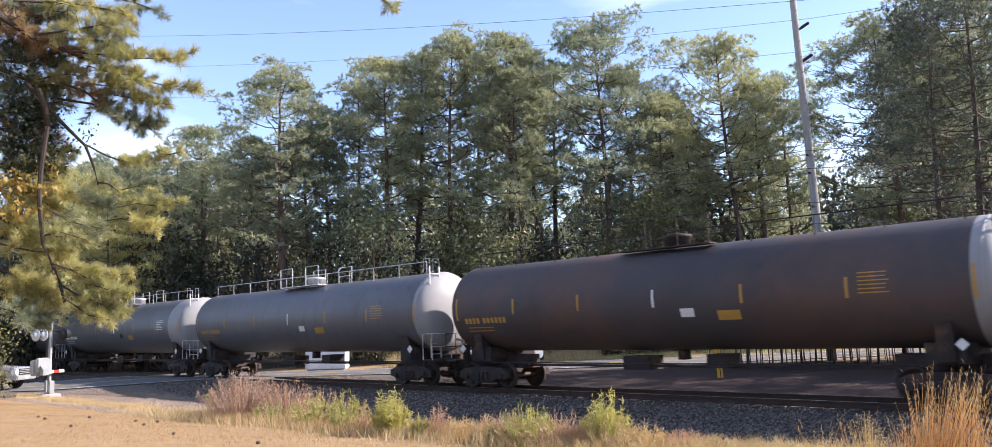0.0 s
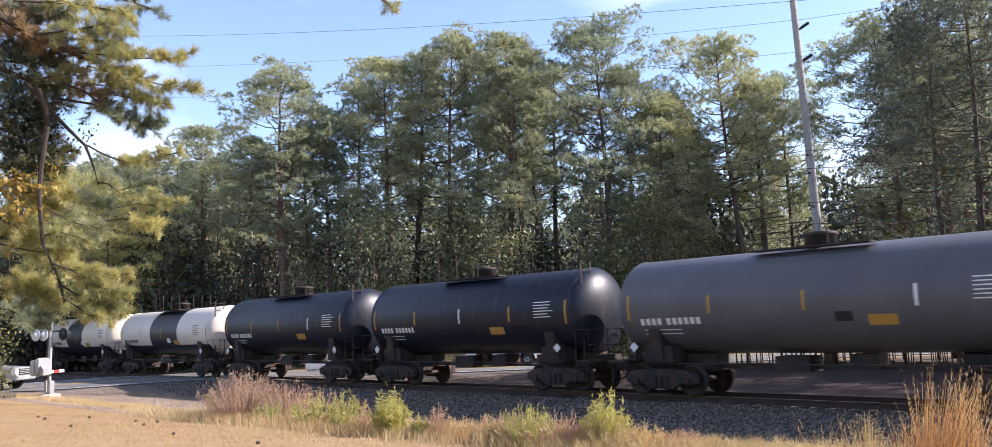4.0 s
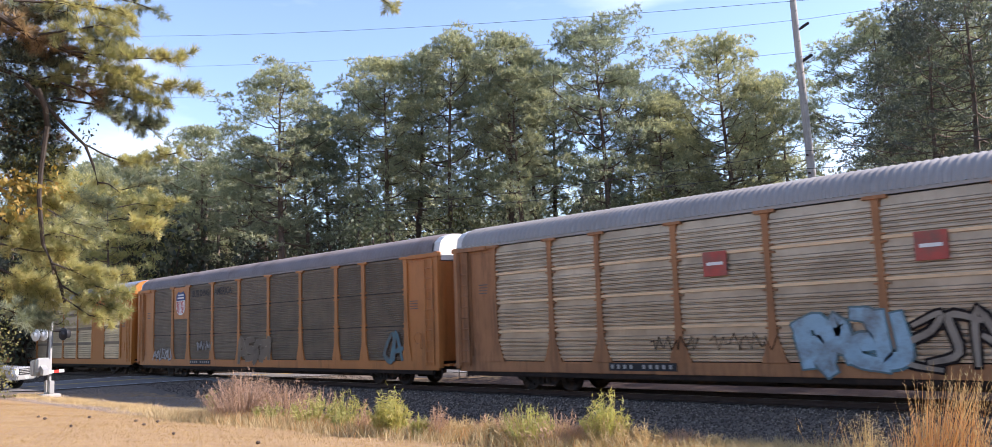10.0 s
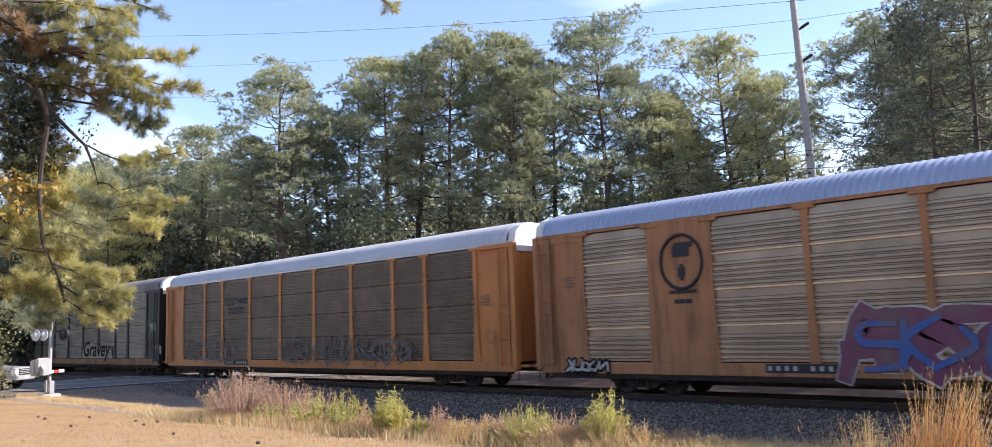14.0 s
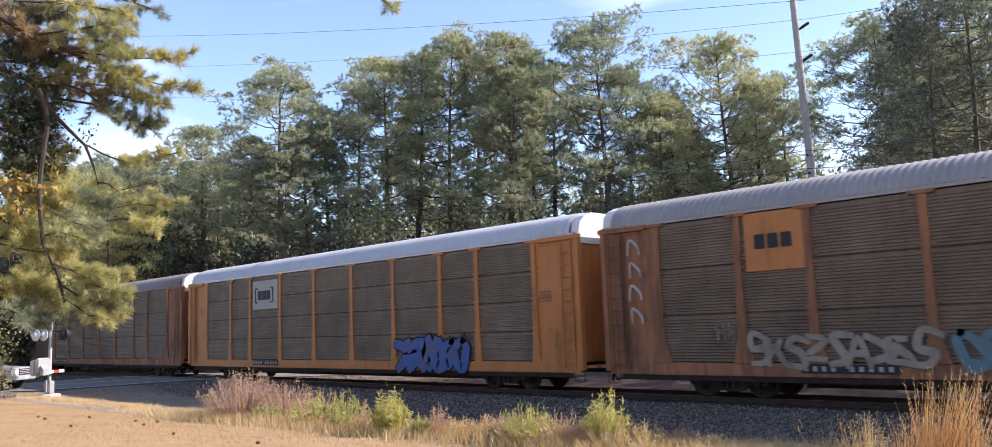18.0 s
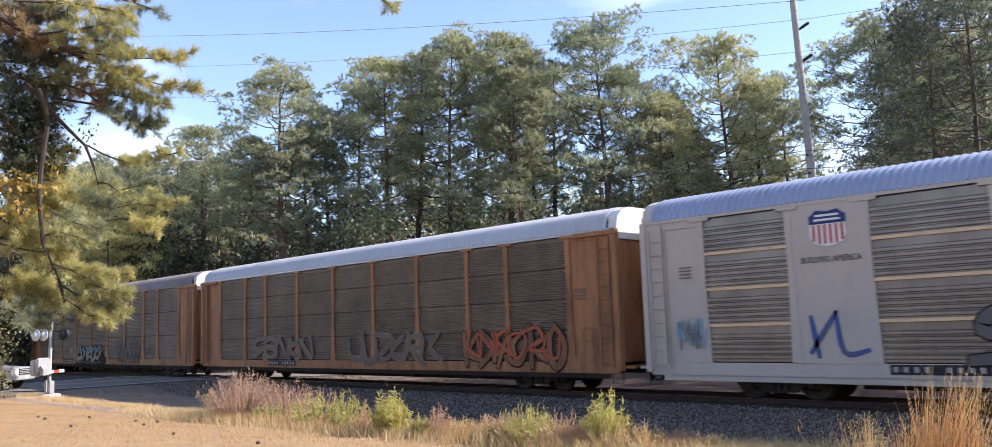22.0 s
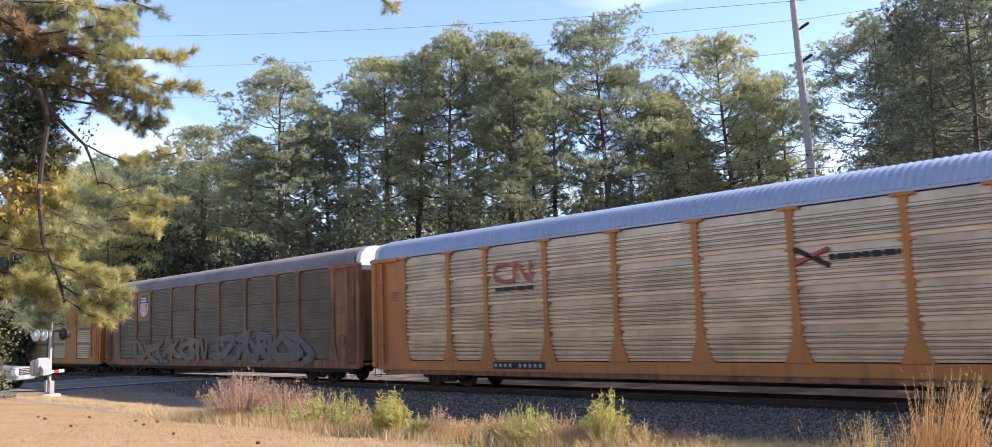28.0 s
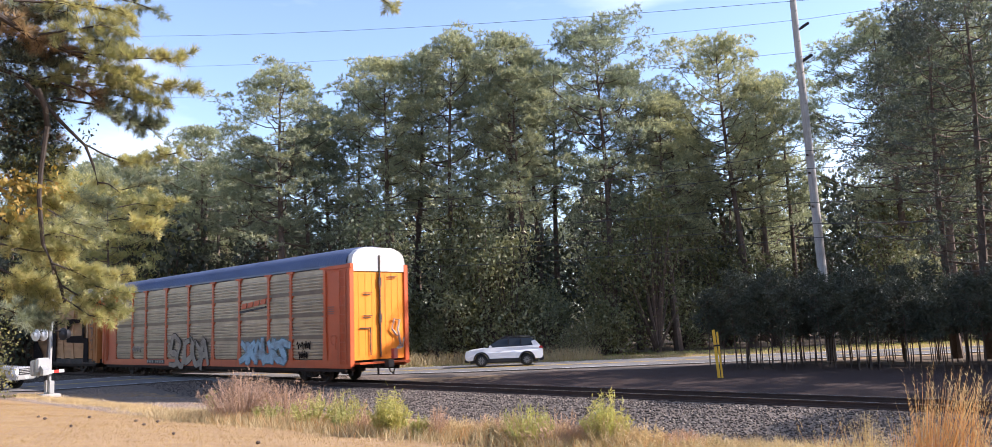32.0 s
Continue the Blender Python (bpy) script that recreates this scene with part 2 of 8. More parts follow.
def lathe_x(profile, n=40, smooth=True):
    """A profile in x, radius turned about the x axis."""
    bm = bmesh.new()
    rings = []
    for x, r in profile:
        if r < 1e-4:
            rings.append([bm.verts.new((x, 0, 0))])
        else:
            rings.append([bm.verts.new((x, r * math.sin(k * math.tau / n), r * math.cos(k * math.tau / n))) for k in range(n)])
    for r0, r1 in zip(rings, rings[1:]):
        for k in range(n):
            q = [r0[k % len(r0)], r0[(k + 1) % len(r0)], r1[(k + 1) % len(r1)], r1[k % len(r1)]]
            q = list(dict.fromkeys(q))
            if len(q) > 2:
                f = bm.faces.new(q)
                f.smooth = smooth
    bmesh.ops.recalc_face_normals(bm, faces=bm.faces[:])
    return bm


def mesh_arrays(name, verts, faces):
    """A mesh from arrays of corners and of triangles or quads."""
    me = bpy.data.meshes.new(name)
    verts, faces = np.asarray(verts, dtype=np.float32), np.asarray(faces, dtype=np.int32)
    k = faces.shape[1]
    me.vertices.add(len(verts))
    me.vertices.foreach_set("co", verts.ravel())
    me.loops.add(faces.size)
    me.loops.foreach_set("vertex_index", faces.ravel())
    me.polygons.add(len(faces))
    me.polygons.foreach_set("loop_start", np.arange(0, faces.size, k, dtype=np.int32))
    me.update(calc_edges=True)
    me.validate()
    return me


TEXTS = {}


def text_mesh(body, size, bold=0.0, deep=0.004, shear=0.0):
    """Built-in letters as a thin plate that stands upright and faces -Y, its lower left corner at the origin."""
    key = (body, size, bold, deep, shear)
    if key not in TEXTS:
        cu = bpy.data.curves.new("lettering", "FONT")
        cu.body, cu.size, cu.offset, cu.extrude, cu.shear, cu.resolution_u = body, size, bold, deep / 2, shear, 2
        ob = new("lettering", cu)
        bpy.context.view_layer.update()
        me = bpy.data.meshes.new_from_object(ob.evaluated_get(bpy.context.evaluated_depsgraph_get()))
        bpy.data.objects.remove(ob)
        bpy.data.curves.remove(cu)
        me.materials.clear()
        me.transform(Euler((radians(90), 0, 0)).to_matrix().to_4x4())
        TEXTS[key] = me
    return TEXTS[key]

# ---- ground ----
RD = Vector((0.69, 0.72)).normalized()              # the road's run, away from the camera's side
RN = Vector((-RD.y, RD.x))                          # across the road, to its far edge
ROAD_MID, ROAD_HALF = 33.0, 3.7


def lerp(a, b, t):
    return a + (b - a) * min(1, max(0, t))


def stairs(v, pts):
    for (a, za), (b, zb) in zip(pts, pts[1:]):
        if v <= b:
            return lerp(za, zb, (v - a) / (b - a))
    return pts[-1][1]


PROFILE = [(-400, 1.2), (-60, 0.9), (-22, 0.62), (-15, 0.1), (-10.5, -0.32), (-8.5, -0.42), (-4.6, -0.6), (-3.6, -0.52), (-1.9, -0.2), (1.9, -0.2), (3.8, -0.45), (6, -0.35), (10, -0.15), (20, -0.05), (60, 0.0), (400, 0.5)]


def road_z(y):
    return stairs(y, [(-60, 0.4), (-20, -0.15), (-8, -0.28), (-2.5, -0.03), (2.5, -0.03), (8, -0.12), (30, -0.05), (90, 0.1)])


def ground_z(x, y):
    z = stairs(y, PROFILE)
    d = abs(x * RN.x + y * RN.y - ROAD_MID)
    if d < 8:
        z = lerp(road_z(y) - 0.05, z, (d - 4.2) / 3.5)
    z += 0.05 * noise.noise((x * 0.35, y * 0.35, 0)) * (1 if abs(y) > 4 and d > 4.5 else 0)
    return z


def axis(lo, a, b, hi, step):
    mid = list(np.arange(a, b + 1e-6, step))
    out = []
    v, s = b, step
    while v < hi:
        s *= 1.35
        v += s
        out.append(v)
    neg = []
    v, s = a, step
    while v > lo:
        s *= 1.35
        v -= s
        neg.append(v)
    return neg[::-1] + mid + out


def ground():
    xs, ys = axis(-2500, -75, 12, 2500, 0.5), axis(-2500, -24, 40, 2500, 0.5)
    v = [(x, y, ground_z(x, y)) for x in xs for y in ys]
    ny = len(ys)
    f = [(i * ny + j, (i + 1) * ny + j, (i + 1) * ny + j + 1, i * ny + j + 1) for i in range(len(xs) - 1) for j in range(ny - 1)]
    me = mesh_arrays("ground", v, f)
    # soils: r gravel and ballast, g red clay, b leaf litter; the rest is mown dry grass
    cols = np.zeros((len(v), 4), dtype=np.float32)
    for i, (x, y, z) in enumerate(v):
        n = noise.noise((x * 0.25, y * 0.25, 3))
        d = x * RN.x + y * RN.y - ROAD_MID
        r = 1.0 if -5.6 + n < y < 4.2 else 0.0
        if -46 < x < -26 and -11.5 + 1.2 * n < y < -4 and y < -5 + 0.1 * x + 4.6:
            r = 0.42
        if abs(d) < 6 and abs(y) < 22:
            r = max(r, 0.75)
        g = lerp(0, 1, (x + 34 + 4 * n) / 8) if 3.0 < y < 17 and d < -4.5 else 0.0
        b = 1.0 if d > 12 + 1.5 * n or (y > 15 + n and d < -5.5) else 0.0
        cols[i] = (r, g, b, 1)
    at = me.color_attributes.new("soil", "FLOAT_COLOR", "POINT")
    at.data.foreach_set("color", cols.ravel())
    m = bpy.data.materials.new("ground_soils")
    m.use_nodes = True
    nt = m.node_tree
    p = nt.nodes["Principled BSDF"]
    vec = coords(nt)
    ca = nt.nodes.new("ShaderNodeAttribute")
    ca.attribute_name = "soil"
    sp = nt.nodes.new("ShaderNodeSeparateColor")
    nt.links.new(ca.outputs["Color"], sp.inputs[0])
    big, mid, fine = noise_tex(nt, vec, 0.35, 5), noise_tex(nt, vec, 2.5, 5), noise_tex(nt, vec, 28, 4, 0.7)
    straw = mixc(nt, 0.5, ramp(nt, mid, [(0.3, (0.19, 0.112, 0.045)), (0.7, (0.36, 0.235, 0.115))]), ramp(nt, fine, [(0.3, (0.12, 0.066, 0.028)), (0.7, (0.44, 0.30, 0.155))]))
    vor = nt.nodes.new("ShaderNodeTexVoronoi")
    vor.inputs["Scale"].default_value = 15
    nt.links.new(vec, vor.inputs["Vector"])
    grav = mixc(nt, 0.6, ramp(nt, vor.outputs["Color"], [(0.1, (0.042, 0.032, 0.025)), (0.9, (0.2, 0.158, 0.125))]), ramp(nt, fine, [(0.3, (0.05, 0.039, 0.03)), (0.7, (0.19, 0.15, 0.118))]))
    grav = mixc(nt, ramp(nt, big, [(0.45, (0,) * 3), (0.75, (0.5,) * 3)]), grav, (0.22, 0.165, 0.115))
    # red clay, darkened in its colour for the tree shade lying on it
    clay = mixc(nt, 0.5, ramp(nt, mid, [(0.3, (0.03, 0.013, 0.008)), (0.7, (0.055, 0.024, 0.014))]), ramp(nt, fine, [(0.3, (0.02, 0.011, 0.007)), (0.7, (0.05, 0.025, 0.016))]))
    litter = mixc(nt, 0.5, ramp(nt, mid, [(0.3, (0.05, 0.035, 0.022)), (0.7, (0.12, 0.08, 0.045))]), ramp(nt, fine, [(0.3, (0.035, 0.025, 0.015)), (0.7, (0.14, 0.09, 0.05))]))

    def edge(c):
        mth = nt.nodes.new("ShaderNodeMath")
        mth.operation = "ADD"
        nt.links.new(c, mth.inputs[0])
        nt.links.new(mid, mth.inputs[1])
        return ramp(nt, mth.outputs[0], [(0.85, (0,) * 3), (1.05, (1,) * 3)])
    col = mixc(nt, edge(sp.outputs["Blue"]), straw, litter)
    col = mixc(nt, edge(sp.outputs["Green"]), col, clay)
    col = mixc(nt, edge(sp.outputs["Red"]), col, grav)
    nt.links.new(col, p.inputs["Base Color"])
    p.inputs["Roughness"].default_value = 0.95
    bp = nt.nodes.new("ShaderNodeBump")
    bp.inputs["Strength"].default_value, bp.inputs["Distance"].default_value = 0.7, 0.05
    nt.links.new(mixc(nt, 0.5, vor.outputs["Distance"], fine), bp.inputs["Height"])
    nt.links.new(bp.outputs["Normal"], p.inputs["Normal"])
    ob = part("ground", me, m)
    tagged(ob, "dry mown grass, grey gravel and red clay ground", "ground", kind="structure")


ground()


def strip(name, lo, hi, s0, s1, lift, material, label, category, step=1.0, parent=None):
    """A strip of the road between two offsets across it."""
    v, f = [], []
    n = int((s1 - s0) / step)
    for i in range(n + 1):
        s = s0 + (s1 - s0) * i / n
        for k in range(5):
            d = lo + (hi - lo) * k / 4
            p = RN * d + RD * s
            v.append((p.x, p.y, road_z(p.y) + lift))
    for i in range(n):
        for k in range(4):
            a = i * 5 + k
            f.append((a, a + 5, a + 6, a + 1))
    me = mesh_arrays(name, v, f)
    ob = part(name, me, material, parent)
    if parent is None:
        tagged(ob, label, category, kind="structure")
    return ob


road = strip("road", ROAD_MID - ROAD_HALF, ROAD_MID + ROAD_HALF, -70, 160, 0.0, M["asphalt"], "sunlit worn grey asphalt road over the tracks", "road")
strip("centre_line", ROAD_MID - 0.18, ROAD_MID - 0.06, -70, 160, 0.005, M["yellow_line"], "", "", parent=road)
strip("centre_line", ROAD_MID + 0.06, ROAD_MID + 0.18, -70, 160, 0.005, M["yellow_line"], "", "", parent=road)
strip("edge_line", ROAD_MID - 3.45, ROAD_MID - 3.33, -70, 160, 0.005, M["white"], "", "", parent=road)
strip("edge_line", ROAD_MID + 3.33, ROAD_MID + 3.45, -70, 160, 0.005, M["white"], "", "", parent=road)

# ---- track ----
RAIL = [(-0.075, -0.17), (0.075, -0.17), (0.075, -0.155), (0.012, -0.13), (0.012, -0.045), (0.036, -0.035), (0.036, -0.004), (0.03, 0.0), (-0.03, 0.0), (-0.036, -0.004), (-0.036, -0.035), (-0.012, -0.045), (-0.012, -0.13), (-0.075, -0.155)]
for y in (-0.755, 0.755):
    r = thing("rail", "rust-brown steel rail on wooden ties", "rail", pose(0, y, 0), "track rails", "structure")
    part("rail_web", extrude_x(RAIL, -420, 260), M["rail"], r)
    part("rail_head", boxes((-420, 260, -0.028, 0.028, 0.0, 0.004)), M["tread"], r, "polished running surface")
bed = thing("track_ties", "dark creosoted wooden ties bedded in ballast", "railroad ties", kind="structure")
bm = boxes((-0.115, 0.115, -1.3, 1.3, -0.36, -0.165), bevel=0.012)
tie_me = bpy.data.meshes.new("tie")
bm.to_mesh(tie_me)
bm.free()
rng = random.Random(4)
for i in range(150):
    x = -72 + i * 0.53
    if -52.5 < x < -39:
        continue
    part("tie", tie_me, M["tie"], bed, m=pose(x + rng.uniform(-0.03, 0.03), rng.uniform(-0.05, 0.05), rng.uniform(-0.012, 0.012), 0, 0, rng.uniform(-1, 1)))
bm = bmesh.new()
for i in range(60):
    box(bm, -104.5 + i * 0.53, -104.27 + i * 0.53, -1.3, 1.3, -0.36, -0.165)
part("far_ties", bm, M["tie"], bed)["kind"] = "stuff"
# timber and rubber panels of the level crossing
cross = thing("crossing_surface", "worn timber level crossing panels between the rails", "level crossing", kind="structure")
for i in range(5):
    xa = -51.5 + i * 2.4
    for ya, yb in ((-0.66, 0.66), (-1.75, -0.85), (0.85, 1.75)):
        part("crossing_panel", boxes((xa, xa + 2.37, ya, yb, -0.2, -0.012), bevel=0.01), M["asphalt"], cross)


def stones(name, n, x0, x1, y0, y1, lo, hi, material, label, seed, category="gravel"):
    """Broken stones strewn over the ground, one mesh."""
    rs = np.random.RandomState(seed)
    base = np.array([(1, 0, 0), (-1, 0.2, 0), (0.1, 1, 0), (0, -1, 0.1), (0.1, 0, 0.8), (0, 0.1, -0.8)])
    tri = np.array([(0, 2, 4), (2, 1, 4), (1, 3, 4), (3, 0, 4), (2, 0, 5), (1, 2, 5), (3, 1, 5), (0, 3, 5)])
    xs, ys = rs.uniform(x0, x1, n), rs.uniform(y0, y1, n)
    s = rs.uniform(lo, hi, n)
    V = np.empty((n, 6, 3))
    for i in range(n):
        a = rs.uniform(0, 6.28)
        c, t = math.cos(a), math.sin(a)
        b = base * rs.uniform(0.6, 1.2, (6, 1)) * s[i]
        V[i, :, 0], V[i, :, 1], V[i, :, 2] = xs[i] + b[:, 0] * c - b[:, 1] * t, ys[i] + b[:, 0] * t + b[:, 1] * c, ground_z(xs[i], ys[i]) + b[:, 2] + s[i] * 0.25
    F = (tri[None] + (np.arange(n) * 6)[:, None, None]).reshape(-1, 3)
    ob = part(name, mesh_arrays(name, V.reshape(-1, 3), F), material)
    return tagged(ob, label, category, kind="stuff")


stone_var = bpy.data.materials.new("broken_stone")
stone_var.use_nodes = True
_n = stone_var.node_tree
_g = _n.nodes.new("ShaderNodeNewGeometry")
_n.links.new(mixc(_n, 0.4, ramp(_n, _g.outputs["Random Per Island"], [(0, (0.022, 0.017, 0.013)), (0.6, (0.085, 0.067, 0.052)), (1, (0.38, 0.315, 0.25))]), ramp(_n, noise_tex(_n, coords(_n), 30), [(0.3, (0.04, 0.031, 0.024)), (0.7, (0.175, 0.14, 0.112))])), _n.nodes["Principled BSDF"].inputs["Base Color"])
_n.nodes["Principled BSDF"].inputs["Roughness"].default_value = 0.9
stones("ballast", 24000, -34, 3, -5.6, -0.95, 0.025, 0.055, stone_var, "loose grey crushed-stone ballast beside the rails", 1)
stones("ballast", 9000, -72, -34, -4.4, -0.95, 0.03, 0.06, stone_var, "loose grey crushed-stone ballast beside the rails", 2)
stones("ballast", 5000, -40, 3, 0.95, 3.6, 0.03, 0.06, stone_var, "grey crushed stone on the far shoulder", 3)
pale_stone = surf("pale_stone", (0.27, 0.21, 0.165), 0.9, 0, 0.3, 6, 50, 0.3)
stones("gravel_apron", 7000, -46, -26, -11.4, -5.2, 0.018, 0.05, pale_stone, "pale pinkish gravel beside the crossing", 4)

# ---- the train ----
PITCH, FIRST = 28.983, 90.8                    # length of a rack car over its couplers; where the first one begins at the start
RUN = [(0.0, 0.0), (1.5, 29.5), (3.0, 59.22), (4.5, 89.09), (6.0, 119.06), (7.5, 149.3), (9.0, 179.82), (11.0, 220.86), (13.0, 262.33),
       (15.0, 304.15), (17.0, 346.1), (19.0, 388.57), (21.0, 431.33), (23.0, 474.1), (25.0, 517.12), (27.0, 560.4), (29.0, 604.0), (30.0, 625.82), (31.0, 647.76), (32.0, 669.75)]
POSTS = (1.76, 4.41, 6.43, 9.29, 12.2, 15.12, 18.0, 20.89, 22.91, 25.75)
SIDE_A, SIDE_B = -0.15, 27.65                  # ends of a rack car's sides
MESH = {}


def shared(key, make):
    if key not in MESH:
        bm = make()
        me = bpy.data.meshes.new(key)
        bm.to_mesh(me)
        bm.free()
        MESH[key] = me
    return MESH[key]


def ribbed(x0, x1, z0, z1, y, step=0.085, proud=0.024):
    """A pressed side sheet with ridges along the car and a plain hem."""
    bm = bmesh.new()
    zs = [(z0, 0), (z0 + 0.07, 0)]
    z = z0 + 0.07
    while z + step < z1 - 0.06:
        zs += [(z + 0.02, proud), (z + step * 0.62, proud), (z + step * 0.82, 0), (z + step, 0)]
        z += step
    zs.append((z1, 0))
    prev = None
    for zz, o in zs:
        row = [bm.verts.new((x, y - o, zz)) for x in (x0, x1)]
        if prev:
            bm.faces.new((prev[0], prev[1], row[1], row[0]))
        prev = row
    back = box(bm, x0, x1, y + 0.01, y + 0.03, z0, z1)
    return bm


def roof_mesh(x0, x1):
    prof = [(-1.54, 5.22), (-1.50, 5.42), (-1.36, 5.64), (-1.1, 5.82), (-0.75, 5.93), (0, 5.99), (0.75, 5.93), (1.1, 5.82), (1.36, 5.64), (1.50, 5.42), (1.54, 5.22)]
    n = 532
    v, f = [], []
    for i in range(n + 1):
        x = x0 + (x1 - x0) * i / n
        o = (0, 0.05, 0.05, 0)[i % 4]
        for y, z in prof:
            d = Vector((0, y, z - 4.6)).normalized()
            v.append((x, y + d.y * o, z + d.z * o))
    k = len(prof)
    for i in range(n):
        for j in range(k - 1):
            a = i * k + j
            f.append((a, a + k, a + k + 1, a + 1))
    me = mesh_arrays("roof", v, f)
    me.flip_normals()
    return me


def post_mesh(x, flare=0.40, w=0.13, tiers=0):
    """A side post with its foot, its cap plate and the clips that hold the panels."""
    b = flare
    bm = prism([(x - b, 1.02), (x + b, 1.02), (x + w + 0.03, 1.75), (x + w * 0.85, 3.2), (x + w, 5.0), (x + w + 0.09, 5.14), (x - w - 0.09, 5.14), (x - w, 5.0), (x - w * 0.85, 3.2), (x - w - 0.03, 1.75)], -1.555, -1.44)
    box(bm, x - w - 0.2, x + w + 0.2, -1.59, -1.5, 5.06, 5.15)
    for t in range(1, tiers):
        z = 1.04 + 4.08 * t / tiers
        for s in (-1, 1):
            for dz in (-0.11, 0.09):
                a, c = sorted((x + s * (w - 0.03), x + s * (w + 0.1)))
                box(bm, a, c, -1.545, -1.48, z + dz - 0.025, z + dz + 0.025)
    return bm


def wheel_profile():
    return [(-0.07, 0.10), (-0.07, 0.16), (-0.02, 0.2), (-0.01, 0.36), (-0.065, 0.40), (-0.065, 0.455), (0.045, 0.46), (0.05, 0.495), (0.075, 0.49), (0.075, 0.40), (0.03, 0.36), (0.02, 0.2), (0.07, 0.16), (0.07, 0.10)]


def wheelset_mesh():
    bm = bmesh.new()
    for y, s in ((-0.79, 1), (0.79, -1)):
        w = lathe_x(wheel_profile(), 24)
        me = bpy.data.meshes.new("tmp")
        w.to_mesh(me)
        w.free()
        me.transform(Matrix.Translation((0, y, 0)) @ Matrix.Rotation(radians(90) * s, 4, "Z"))
        bm.from_mesh(me)
        bpy.data.meshes.remove(me)
    tube(bm, [(0, -1.0, 0), (0, 1.0, 0)], 0.08, 12)
    for a in range(4):                        # lightening marks on the plate, which show the turning
        ang = a * math.pi / 2
        for y in (-0.80, 0.80):
            c, s = math.cos(ang) * 0.28, math.sin(ang) * 0.28
            box(bm, c - 0.04, c + 0.04, y - 0.035, y + 0.035, s - 0.04, s + 0.04)
    return bm


def side_frame(y):
    o = [(-1.25, 0.40), (-1.25, 0.62), (-0.95, 0.74), (-0.45, 0.80), (0.45, 0.80), (0.95, 0.74), (1.25, 0.62), (1.25, 0.40), (1.0, 0.34), (0.7, 0.40), (0.42, 0.22), (-0.42, 0.22), (-0.7, 0.40), (-1.0, 0.34)]
    bm = prism(o, y - 0.09, y + 0.09)
    for x in (-0.89, 0.89):
        tube(bm, [(x, y - 0.16, 0.46), (x, y + 0.1, 0.46)], 0.11, 10)
    for x in (-0.2, 0, 0.2):
        tube(bm, [(x, y - 0.13, 0.28), (x, y - 0.13, 0.60)], 0.075, 8)
    return bm


WHEELS = []


def truck(car, x, z=0.0):
    t = part("truck", shared("bolster", lambda: boxes((-0.25, 0.25, -1.05, 1.05, 0.45, 0.72), bevel=0.02)), M["steel"], car, "rusty dark steel wheel truck", Matrix.Translation((x, 0, z)))
    for y in (-1.05, 1.05):
        part("side_frame", shared("sf%g" % y, lambda: side_frame(y)), M["steel"], t)
    for dx in (-0.89, 0.89):
        w = part("wheelset", shared("wheelset", wheelset_mesh), M["wheel"], t, m=Matrix.Translation((dx, 0, 0.46)))
        WHEELS.append((w, dx))
    return t


def coupler(car, x, way):
    me = shared("coupler", lambda: boxes((-0.02, 0.5, -0.08, 0.08, 0.72, 0.92), (0.45, 0.72, -0.19, 0.13, 0.66, 0.98), (0.1, 0.2, -0.35, -0.29, 0.35, 0.75), bevel=0.02))
    part("coupler", me, M["steel"], car, m=Matrix.Translation((x, 0, 0)) @ Matrix.Rotation(0 if way > 0 else math.pi, 4, "Z"))
    bm = rod([(0, 0.3, 0.75), (0.25, 0.28, 0.45), (0.55, 0.2, 0.38), (0.75, 0.12, 0.6)], 0.03)
    part("air_hose", bm, M["rubber"], car, m=Matrix.Translation((x, 0, 0)) @ Matrix.Rotation(0 if way > 0 else math.pi, 4, "Z"))


def ladder_mesh(x0, x1, z0, z1, y, step=0.4):
    bm = bmesh.new()
    for x in (x0, x1):
        box(bm, x - 0.025, x + 0.025, y - 0.02, y + 0.02, z0, z1)
    z = z0 + 0.15
    while z < z1:
        tube(bm, [(x0, y, z), (x1, y, z)], 0.018, 5)
        z += step
    return bm


def letters_of(me):
    """The letters of a flat text: pieces whose spans along x overlap belong together."""
    n = len(me.vertices)
    root = list(range(n))

    def find(i):
        while root[i] != i:
            root[i] = root[root[i]]
            i = root[i]
        return i
    for e in me.edges:
        root[find(e.vertices[0])] = find(e.vertices[1])
    span = {}
    for i, v in enumerate(me.vertices):
        r = find(i)
        lo, hi = span.get(r, (9e9, -9e9))
        span[r] = (min(lo, v.co.x), max(hi, v.co.x))
    groups = []
    for r, (lo, hi) in sorted(span.items(), key=lambda t: t[1][0]):
        if groups and lo < groups[-1][1] - 0.02:
            groups[-1] = (groups[-1][0], max(hi, groups[-1][1]), groups[-1][2] | {r})
        else:
            groups.append((lo, hi, {r}))
    for lo, hi, rs_ in groups:
        keep = [i for i in range(n) if find(i) in rs_]
        idx = {i: k for k, i in enumerate(keep)}
        out = bpy.data.meshes.new("letter")
        out.from_pydata([me.vertices[i].co[:] for i in keep], [], [[idx[i] for i in p.vertices] for p in me.polygons if p.vertices[0] in idx])
        yield out


def fit_text(car, name, body, x, z, w, h, material, bold=0.0, y=-1.56, shear=0.0, label=""):
    """Letters stretched to a width and a height, laid on a side, each a part."""
    me = text_mesh(body, 1.0, bold, 0.01, shear).copy()
    co = np.array([v.co for v in me.vertices])
    lo, hi = co.min(0), co.max(0)
    sx, sz = w / (hi[0] - lo[0]), h / (hi[2] - lo[2])
    for v in me.vertices:
        v.co = ((v.co.x - lo[0]) * sx, v.co.y * 0.4, (v.co.z - lo[2]) * sz)
    for m_ in letters_of(me):
        part(name, m_, material, car, label, Matrix.Translation((x, y, z)))


